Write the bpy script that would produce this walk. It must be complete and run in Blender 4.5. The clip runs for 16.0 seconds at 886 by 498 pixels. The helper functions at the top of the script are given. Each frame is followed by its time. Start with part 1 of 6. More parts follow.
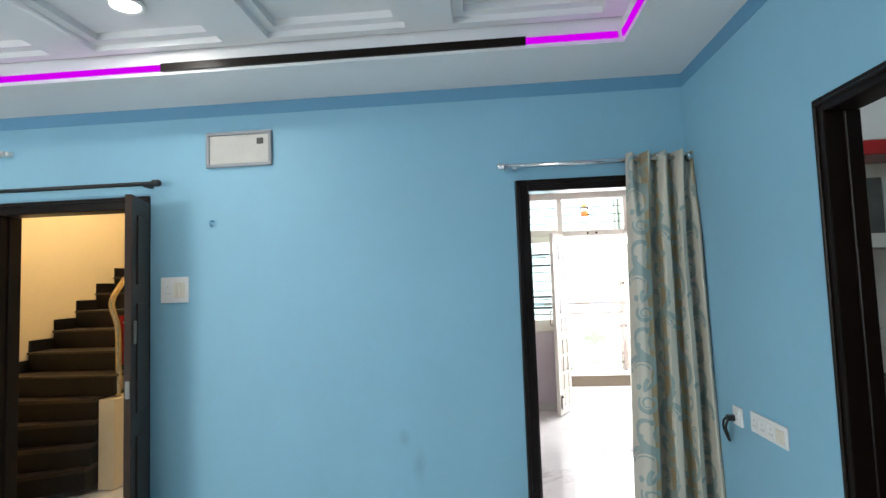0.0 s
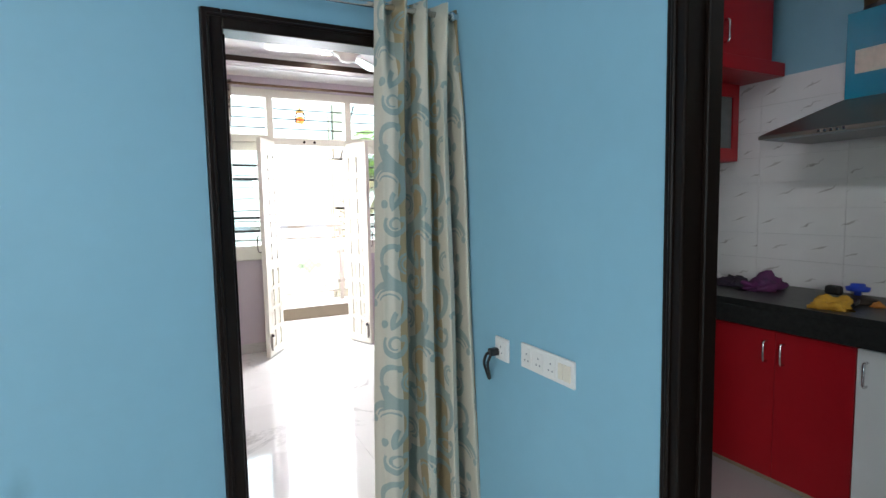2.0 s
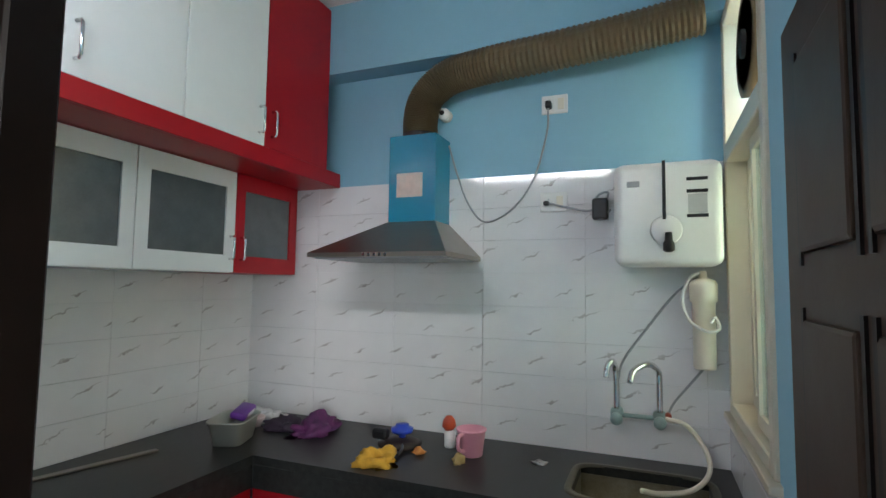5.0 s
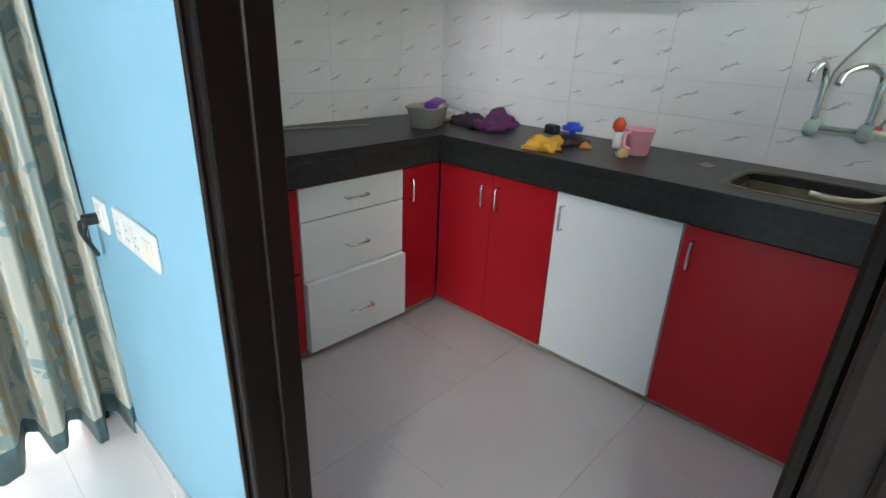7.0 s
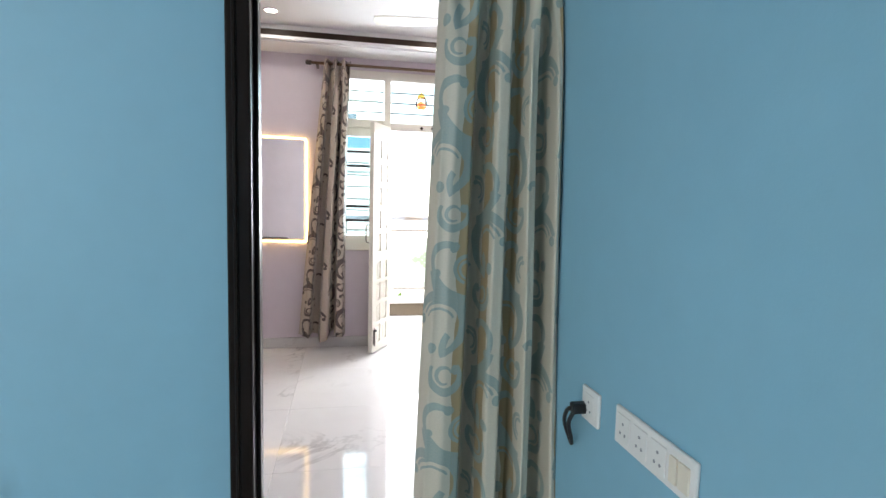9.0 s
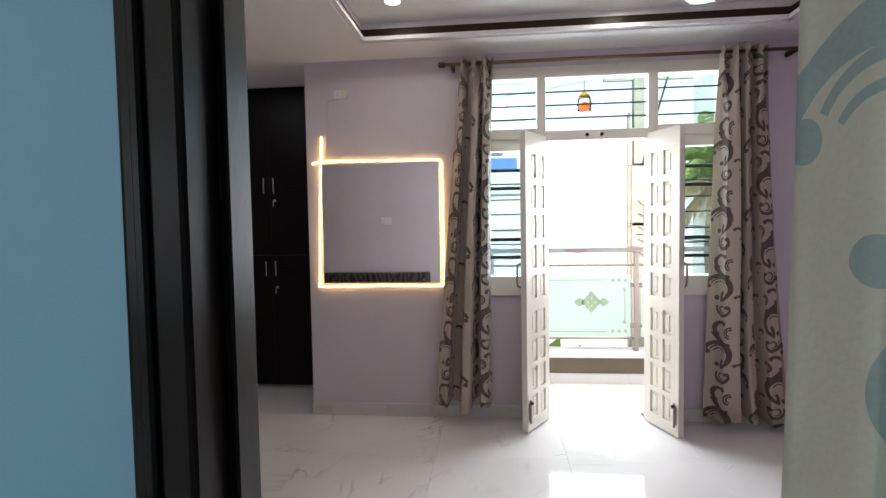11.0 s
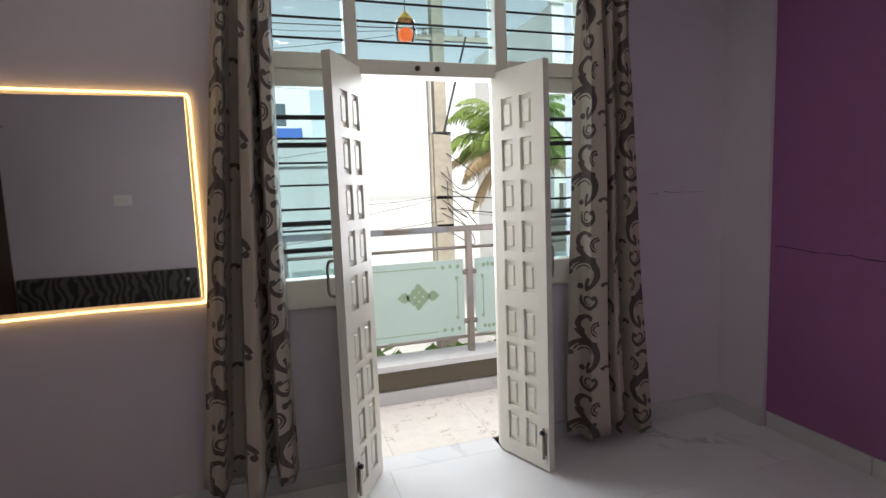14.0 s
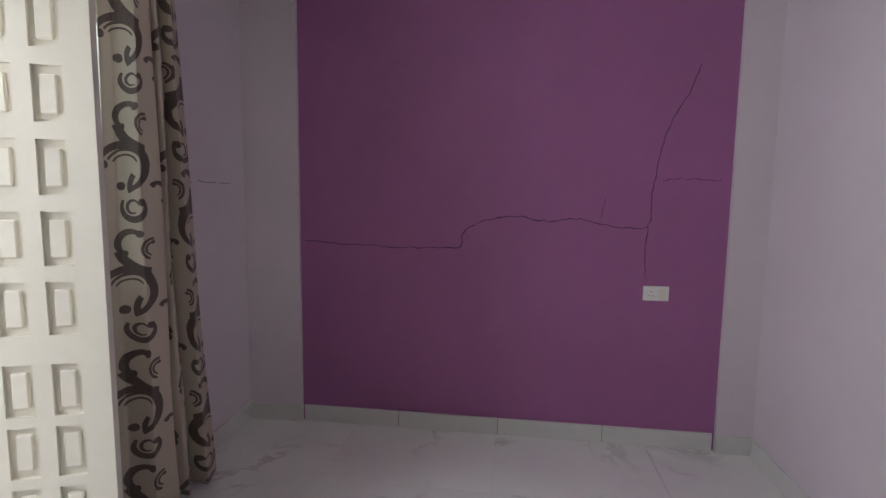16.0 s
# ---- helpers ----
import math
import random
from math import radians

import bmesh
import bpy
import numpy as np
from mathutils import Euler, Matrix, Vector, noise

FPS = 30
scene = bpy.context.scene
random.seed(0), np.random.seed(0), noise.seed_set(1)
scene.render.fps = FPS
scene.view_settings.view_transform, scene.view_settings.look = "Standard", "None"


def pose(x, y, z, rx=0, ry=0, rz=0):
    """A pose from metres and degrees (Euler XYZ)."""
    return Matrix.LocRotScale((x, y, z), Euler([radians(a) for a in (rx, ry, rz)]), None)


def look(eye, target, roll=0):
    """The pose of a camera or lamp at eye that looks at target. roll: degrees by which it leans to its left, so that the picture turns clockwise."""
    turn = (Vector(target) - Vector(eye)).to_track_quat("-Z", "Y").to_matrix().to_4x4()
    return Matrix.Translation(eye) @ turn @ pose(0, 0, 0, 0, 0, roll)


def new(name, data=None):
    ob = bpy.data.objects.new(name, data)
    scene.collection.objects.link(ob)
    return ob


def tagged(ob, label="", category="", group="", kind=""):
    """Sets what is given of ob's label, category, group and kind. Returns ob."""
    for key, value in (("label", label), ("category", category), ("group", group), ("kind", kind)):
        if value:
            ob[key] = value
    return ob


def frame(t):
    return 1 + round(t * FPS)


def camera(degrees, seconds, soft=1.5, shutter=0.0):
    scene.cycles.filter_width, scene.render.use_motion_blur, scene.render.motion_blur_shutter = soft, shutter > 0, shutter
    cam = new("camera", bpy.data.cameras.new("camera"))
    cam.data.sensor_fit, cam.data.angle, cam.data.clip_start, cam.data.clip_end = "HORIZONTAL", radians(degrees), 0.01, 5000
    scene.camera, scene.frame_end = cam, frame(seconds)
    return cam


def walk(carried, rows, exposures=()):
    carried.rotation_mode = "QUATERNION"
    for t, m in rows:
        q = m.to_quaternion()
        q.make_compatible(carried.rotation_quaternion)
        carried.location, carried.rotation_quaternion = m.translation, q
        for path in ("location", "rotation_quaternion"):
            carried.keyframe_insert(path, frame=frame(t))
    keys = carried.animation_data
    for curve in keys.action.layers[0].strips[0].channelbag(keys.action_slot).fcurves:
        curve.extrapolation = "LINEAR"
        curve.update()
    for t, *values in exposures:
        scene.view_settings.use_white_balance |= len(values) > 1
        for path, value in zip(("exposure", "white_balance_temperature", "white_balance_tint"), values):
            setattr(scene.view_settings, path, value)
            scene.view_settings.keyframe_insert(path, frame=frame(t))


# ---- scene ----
cam = camera(81.6, 16.0)

PATH = [
    (0, (-1.108, -2.875, 1.512), (-1.276, -0.886, 1.644), -2.0),
    (0.5, (-1.067, -2.678, 1.465), (-1.021, -0.679, 1.411), -1.6),
    (1, (-1.085, -2.434, 1.405), (-0.855, -0.453, 1.256), -1.1),
    (1.5, (-1.12, -2.176, 1.395), (-0.578, -0.259, 1.22), -0.9),
    (2, (-1.016, -1.95, 1.391), (-0.121, -0.169, 1.222), -1.1),
    (2.5, (-0.873, -1.824, 1.399), (0.431, -0.314, 1.264), -1.0),
    (3, (-0.797, -1.767, 1.433), (0.834, -0.611, 1.392), -0.3),
    (3.2, (-0.742, -1.749, 1.455), (0.976, -0.727, 1.506), -0.2),
    (5.3, (-0.165, -1.645, 1.575), (1.702, -0.943, 1.674), 0.3),
    (5.5, (-0.149, -1.618, 1.545), (1.722, -0.915, 1.494), 0.5),
    (6, (-0.138, -1.660, 1.388), (1.637, -0.805, 1.041), 1.6),
    (6.5, (-0.204, -1.762, 1.348), (1.364, -0.706, 0.694), 2.1),
    (7, (-0.314, -1.881, 1.317), (1.043, -0.624, 0.556), 2.4),
    (7.5, (-0.487, -2.001, 1.324), (0.633, -0.504, 0.615), 2.6),
    (8, (-0.604, -1.989, 1.349), (0.223, -0.246, 0.82), 2.2),
    (8.5, (-0.63, -1.836, 1.359), (-0.086, 0.062, 1.041), 1.5),
    (9, (-0.607, -1.543, 1.356), (-0.231, 0.413, 1.178), 1.4),
    (9.5, (-0.6, -1.227, 1.353), (-0.298, 0.747, 1.221), 0.3),
    (10, (-0.574, -0.966, 1.377), (-0.366, 1.02, 1.272), -0.3),
    (12.3, (-0.616, -0.016, 1.451), (-1.228, 1.885, 1.354), -2.5),
    (12.5, (-0.628, 0.03, 1.453), (-1.246, 1.93, 1.352), -2.7),
    (13, (-0.613, 0.224, 1.456), (-1.043, 2.172, 1.313), -2.7),
    (13.5, (-0.588, 0.448, 1.419), (-0.555, 2.439, 1.239), -2.6),
    (14, (-0.604, 0.736, 1.421), (-0.009, 2.634, 1.21), -2.2),
    (14.5, (-0.595, 1.034, 1.396), (0.468, 2.714, 1.173), -1.4),
    (15, (-0.612, 1.325, 1.381), (0.878, 2.64, 1.156), -0.2),
    (15.5, (-0.756, 1.568, 1.361), (1.062, 2.369, 1.136), 0.3),
    (16, (-0.751, 1.726, 1.341), (1.218, 1.999, 1.125), 0.7),
]
EXPOSURES = [(0, 2.2), (0.8, 2.2), (2.0, 2.25), (2.6, 2.3), (3.2, 2.4), (4.2, 2.75), (5.3, 3.2), (6.0, 3.35), (6.5, 3.6), (7.0, 3.45), (7.5, 3.15), (8.2, 2.45), (9.0, 2.15), (10.2, 1.75), (11.6, 1.1), (12.5, 0.75), (13.5, 0.5), (14.5, 0.35), (15, 0.2), (15.5, 0.0), (16, 0.8)]
walk(cam, [(t, look(eye, target, roll)) for t, eye, target, roll in PATH], EXPOSURES)

# ------------------------------------------------------------------ light
world = bpy.data.worlds.new("sky")
scene.world = world
world.use_nodes = True
wn = world.node_tree
sky = wn.nodes.new("ShaderNodeTexSky")
sky.sky_type = "NISHITA"
sky.sun_disc = False
sky.sun_elevation = radians(36)
sky.sun_rotation = radians(190)
sky.air_density, sky.dust_density, sky.ozone_density = 1.0, 0.8, 0.6
hazy = wn.nodes.new("ShaderNodeHueSaturation")
hazy.inputs["Saturation"].default_value = 0.2
wn.links.new(sky.outputs[0], hazy.inputs["Color"])
wn.links.new(hazy.outputs[0], wn.nodes["Background"].inputs["Color"])
wn.nodes["Background"].inputs["Strength"].default_value = 0.15


def lamp(name, kind, energy, colour, matrix, size=0.1, size_y=0.0, spread=180):
    data = bpy.data.lights.new(name, kind)
    data.energy, data.color = energy, colour
    if kind == "AREA":
        data.shape = "RECTANGLE" if size_y else "DISK"
        data.size = size
        data.spread = radians(spread)
        if size_y:
            data.size_y = size_y
    elif kind == "SUN":
        data.angle = size
    else:
        data.shadow_soft_size = size
    ob = new(name, data)
    ob.matrix_world = matrix
    return ob


lamp("sun", "SUN", 4.5, (1.0, 0.96, 0.9), look((0, -20, 22), (5, 10, 0)), radians(12))
# daylight that enters by the open side of the balcony
lamp("daylight", "AREA", 44, (0.93, 0.97, 1.06), look((0.16, 3.95, 1.72), (0.1, 0, 0.95)), 2.2, 1.8)
# tube lamp over the kitchen door
lamp("kitchen_tube_light", "AREA", 0.85, (0.97, 0.97, 1.03), look((0.16, -0.84, 2.50), (1.6, -0.84, 1.6)), 1.1, 0.035)
lamp("kitchen_window_light", "AREA", 0.8, (1.0, 0.84, 0.56), look((1.6, -2.2, 1.8), (1.5, 0, 1.2)), 0.6, 0.9)
# white ceiling lamps of the living room: first one seen, other two added as fill
for lx, ly, watts in ((-2.66, -0.80, 1.5), (-4.6, -0.80, 1.5), (-2.6, -2.9, 5.0)):
    lamp("living_downlight", "AREA", watts, (1.0, 0.97, 0.92), look((lx, ly, 2.755), (lx, ly, 0)), 0.16)
# added fill light behind the view, placed to balance wall and kitchen brightness
lamp("living_fill_light", "AREA", 23, (0.95, 0.97, 1.0), look((-4.9, -5.0, 1.7), (-0.2, -0.8, 1.3)), 2.0, 1.4)
lamp("stair_light", "POINT", 13, (1.0, 0.76, 0.45), pose(-3.9, 1.6, 2.9), 0.12)
for lx, ly in ((-1.16, 2.6), (0.2, 2.7), (-0.5, 1.2)):
    lamp("bedroom_downlight", "AREA", 0.8, (1.0, 0.95, 0.86), look((lx, ly, 2.745), (lx, ly, 0)), 0.1)
lamp("bedroom_niche_light", "AREA", 0.8, (0.85, 0.92, 1.0), look((-2.57, 3.07, 2.615), (-2.57, 3.07, 0)), 0.1)


# ------------------------------------------------------------------ materials
def node(nt, kind, **inputs):
    n = nt.nodes.new(kind)
    for key, value in inputs.items():
        n.inputs[key.replace("_", " ")].default_value = value
    return n


def mat(name, colour, rough=0.5, metal=0.0, vary=0.12, scale=6.0, bump=0.0, bump_scale=60.0, second=None, coat=0.0, spec=0.5, per_object=0.0):
    """Paint, plastic, metal, cloth: two scales of variation in colour, with a fine relief."""
    m = bpy.data.materials.new(name)
    m.use_nodes = True
    nt = m.node_tree
    bsdf = nt.nodes["Principled BSDF"]
    coord = nt.nodes.new("ShaderNodeTexCoord")
    big = node(nt, "ShaderNodeTexNoise", Scale=scale, Detail=4.0, Roughness=0.6)
    small = node(nt, "ShaderNodeTexNoise", Scale=scale * 9, Detail=3.0, Roughness=0.6)
    nt.links.new(coord.outputs["Object"], big.inputs["Vector"])
    nt.links.new(coord.outputs["Object"], small.inputs["Vector"])
    both = node(nt, "ShaderNodeMath")
    both.operation = "MULTIPLY_ADD"
    both.inputs[1].default_value = 0.35
    nt.links.new(small.outputs["Fac"], both.inputs[0])
    nt.links.new(big.outputs["Fac"], both.inputs[2])
    ramp = nt.nodes.new("ShaderNodeValToRGB")
    ramp.color_ramp.elements[0].position, ramp.color_ramp.elements[1].position = 0.35, 1.0
    low = second or tuple(c * (1 - vary) for c in colour)
    high = colour if second else tuple(min(1.0, c * (1 + vary * 0.6)) for c in colour)
    ramp.color_ramp.elements[0].color = (*low, 1)
    ramp.color_ramp.elements[1].color = (*high, 1)
    nt.links.new(both.outputs[0], ramp.inputs["Fac"])
    out = ramp.outputs["Color"]
    if per_object:
        info = nt.nodes.new("ShaderNodeObjectInfo")
        span = node(nt, "ShaderNodeMapRange")
        span.inputs["To Min"].default_value, span.inputs["To Max"].default_value = 1 - per_object, 1 + per_object
        nt.links.new(info.outputs["Random"], span.inputs["Value"])
        hsv = nt.nodes.new("ShaderNodeHueSaturation")
        nt.links.new(span.outputs[0], hsv.inputs["Value"])
        nt.links.new(out, hsv.inputs["Color"])
        out = hsv.outputs["Color"]
    nt.links.new(out, bsdf.inputs["Base Color"])
    bsdf.inputs["Metallic"].default_value = metal
    bsdf.inputs["Specular IOR Level"].default_value = spec
    bsdf.inputs["Coat Weight"].default_value = coat
    bsdf.inputs["Coat Roughness"].default_value = 0.08
    gloss = node(nt, "ShaderNodeMapRange")
    gloss.inputs["To Min"].default_value, gloss.inputs["To Max"].default_value = max(0.02, rough * 0.8), min(1.0, rough * 1.25)
    nt.links.new(big.outputs["Fac"], gloss.inputs["Value"])
    nt.links.new(gloss.outputs[0], bsdf.inputs["Roughness"])
    if bump:
        fine = node(nt, "ShaderNodeTexNoise", Scale=bump_scale, Detail=5.0, Roughness=0.65)
        nt.links.new(coord.outputs["Object"], fine.inputs["Vector"])
        b = node(nt, "ShaderNodeBump", Strength=bump, Distance=0.004)
        nt.links.new(fine.outputs["Fac"], b.inputs["Height"])
        nt.links.new(b.outputs["Normal"], bsdf.inputs["Normal"])
    return m


def emitter(name, colour, strength):
    m = bpy.data.materials.new(name)
    m.use_nodes = True
    nt = m.node_tree
    nt.nodes.remove(nt.nodes["Principled BSDF"])
    e = node(nt, "ShaderNodeEmission", Color=(*colour, 1), Strength=strength)
    nt.links.new(e.outputs[0], nt.nodes["Material Output"].inputs["Surface"])
    return m


def glass(name, colour=(1, 1, 1), rough=0.0):
    """Thin window pane: clear straight through, with a sheen that grows at grazing angles."""
    m = bpy.data.materials.new(name)
    m.use_nodes = True
    nt = m.node_tree
    nt.nodes.remove(nt.nodes["Principled BSDF"])
    clear = node(nt, "ShaderNodeBsdfTransparent", Color=(*colour, 1))
    shine = node(nt, "ShaderNodeBsdfGlossy", Roughness=0.02)
    mix = node(nt, "ShaderNodeMixShader")
    fres = node(nt, "ShaderNodeFresnel", IOR=1.45)
    nt.links.new(fres.outputs[0], mix.inputs[0])
    nt.links.new(clear.outputs[0], mix.inputs[1])
    nt.links.new(shine.outputs[0], mix.inputs[2])
    nt.links.new(mix.outputs[0], nt.nodes["Material Output"].inputs["Surface"])
    return m


def marble(name, base, vein, rough, vein_scale=1.1, amount=0.5, streak=False):
    """Polished tile stone with thin wandering veins; each tile cut from another part of the block."""
    m = bpy.data.materials.new(name)
    m.use_nodes = True
    nt = m.node_tree
    bsdf = nt.nodes["Principled BSDF"]
    coord = nt.nodes.new("ShaderNodeTexCoord")
    info = nt.nodes.new("ShaderNodeObjectInfo")
    shift = node(nt, "ShaderNodeVectorMath")
    shift.operation = "MULTIPLY_ADD"
    shift.inputs[1].default_value = (37.0, 53.0, 71.0)
    nt.links.new(info.outputs["Random"], shift.inputs[0])
    nt.links.new(coord.outputs["Object"], shift.inputs[2])
    where = shift.outputs[0]
    if streak:
        turn = node(nt, "ShaderNodeMapping")
        turn.inputs["Rotation"].default_value = (0.5, 0.35, 0.35)
        turn.inputs["Scale"].default_value = (2.2, 2.2, 7.5)
        nt.links.new(where, turn.inputs["Vector"])
        where = turn.outputs[0]
    n1 = node(nt, "ShaderNodeTexNoise", Scale=vein_scale, Detail=6.0, Roughness=0.6, Distortion=1.4)
    nt.links.new(where, n1.inputs["Vector"])
    mid = node(nt, "ShaderNodeMath")
    mid.operation = "SUBTRACT"
    mid.inputs[1].default_value = 0.5
    nt.links.new(n1.outputs["Fac"], mid.inputs[0])
    away = node(nt, "ShaderNodeMath")
    away.operation = "ABSOLUTE"
    nt.links.new(mid.outputs[0], away.inputs[0])
    line = node(nt, "ShaderNodeMapRange")
    line.inputs["From Min"].default_value, line.inputs["From Max"].default_value = 0.0, 0.022
    line.inputs["To Min"].default_value, line.inputs["To Max"].default_value = 1.0, 0.0
    nt.links.new(away.outputs[0], line.inputs["Value"])
    patch = node(nt, "ShaderNodeTexNoise", Scale=vein_scale * 1.7, Detail=2.0)
    nt.links.new(where, patch.inputs["Vector"])
    some = node(nt, "ShaderNodeMapRange")
    some.inputs["From Min"].default_value, some.inputs["From Max"].default_value = 0.5, 0.68
    some.inputs["To Max"].default_value = amount
    nt.links.new(patch.outputs["Fac"], some.inputs["Value"])
    fac = node(nt, "ShaderNodeMath")
    fac.operation = "MULTIPLY"
    nt.links.new(line.outputs[0], fac.inputs[0])
    nt.links.new(some.outputs[0], fac.inputs[1])
    cloud = node(nt, "ShaderNodeTexNoise", Scale=vein_scale * 2.5, Detail=5.0)
    nt.links.new(where, cloud.inputs["Vector"])
    ramp = nt.nodes.new("ShaderNodeValToRGB")
    ramp.color_ramp.elements[0].position, ramp.color_ramp.elements[1].position = 0.3, 0.75
    ramp.color_ramp.elements[0].color = (*[c * 0.92 for c in base], 1)
    ramp.color_ramp.elements[1].color = (*base, 1)
    nt.links.new(cloud.outputs["Fac"], ramp.inputs["Fac"])
    mix = nt.nodes.new("ShaderNodeMix")
    mix.data_type = "RGBA"
    nt.links.new(fac.outputs[0], mix.inputs["Factor"])
    nt.links.new(ramp.outputs[0], mix.inputs["A"])
    mix.inputs["B"].default_value = (*vein, 1)
    nt.links.new(mix.outputs["Result"], bsdf.inputs["Base Color"])
    bsdf.inputs["Roughness"].default_value = rough
    return m


def streaked(name, base, ink):
    """Glazed wall tile with short slanting brown-grey strokes, two to a tile, never quite alike."""
    m = bpy.data.materials.new(name)
    m.use_nodes = True
    nt = m.node_tree
    bsdf = nt.nodes["Principled BSDF"]

    def num(op, a, b=None, c=None):
        n = nt.nodes.new("ShaderNodeMath")
        n.operation = op
        for k, v in enumerate((a, b, c)):
            if v is None:
                continue
            if isinstance(v, (int, float)):
                n.inputs[k].default_value = v
            else:
                nt.links.new(v, n.inputs[k])
        return n.outputs[0]

    coord = nt.nodes.new("ShaderNodeTexCoord")
    info = nt.nodes.new("ShaderNodeObjectInfo")
    sep = nt.nodes.new("ShaderNodeSeparateXYZ")
    nt.links.new(coord.outputs["Object"], sep.inputs[0])
    rnd = info.outputs["Random"]
    cell = num("DIVIDE", num("ADD", sep.outputs["X"], num("MULTIPLY", rnd, 0.5)), 0.21)
    idx = num("FLOOR", cell)
    jig = num("FRACT", num("MULTIPLY", num("SINE", num("MULTIPLY_ADD", idx, 12.9, num("MULTIPLY", rnd, 78.0))), 437.5))
    x = num("MULTIPLY", num("SUBTRACT", num("FRACT", cell), 0.5), 0.21)
    wob = node(nt, "ShaderNodeTexNoise", Scale=38.0, Detail=3.0)
    nt.links.new(coord.outputs["Object"], wob.inputs["Vector"])
    z = num("SUBTRACT", sep.outputs["Z"], num("MULTIPLY_ADD", jig, 0.08, 0.035))
    bend = num("MULTIPLY", num("SUBTRACT", wob.outputs["Fac"], 0.5), 0.045)
    off = num("ABSOLUTE", num("ADD", num("SUBTRACT", z, num("MULTIPLY", x, 0.38)), bend))
    half = num("MULTIPLY_ADD", jig, 0.035, 0.03)
    along = num("SUBTRACT", 1.0, num("DIVIDE", num("ABSOLUTE", x), half))
    wide = num("MULTIPLY", num("MAXIMUM", along, 0.0), 0.0052)
    on = nt.nodes.new("ShaderNodeMapRange")
    on.inputs["From Min"].default_value, on.inputs["From Max"].default_value = 0.0015, -0.0015
    nt.links.new(num("SUBTRACT", off, wide), on.inputs["Value"])
    soft = num("MULTIPLY", on.outputs[0], num("MULTIPLY", num("GREATER_THAN", along, 0.0), num("MULTIPLY_ADD", wob.outputs["Fac"], 1.0, 0.0)))
    cloud = node(nt, "ShaderNodeTexNoise", Scale=7.0, Detail=4.0)
    nt.links.new(coord.outputs["Object"], cloud.inputs["Vector"])
    ramp = nt.nodes.new("ShaderNodeValToRGB")
    ramp.color_ramp.elements[0].position, ramp.color_ramp.elements[1].position = 0.3, 0.75
    ramp.color_ramp.elements[0].color = (*[c * 0.94 for c in base], 1)
    ramp.color_ramp.elements[1].color = (*base, 1)
    nt.links.new(cloud.outputs["Fac"], ramp.inputs["Fac"])
    mix = nt.nodes.new("ShaderNodeMix")
    mix.data_type = "RGBA"
    nt.links.new(soft, mix.inputs["Factor"])
    nt.links.new(ramp.outputs[0], mix.inputs["A"])
    mix.inputs["B"].default_value = (*ink, 1)
    nt.links.new(mix.outputs["Result"], bsdf.inputs["Base Color"])
    bsdf.inputs["Roughness"].default_value = 0.1
    return m


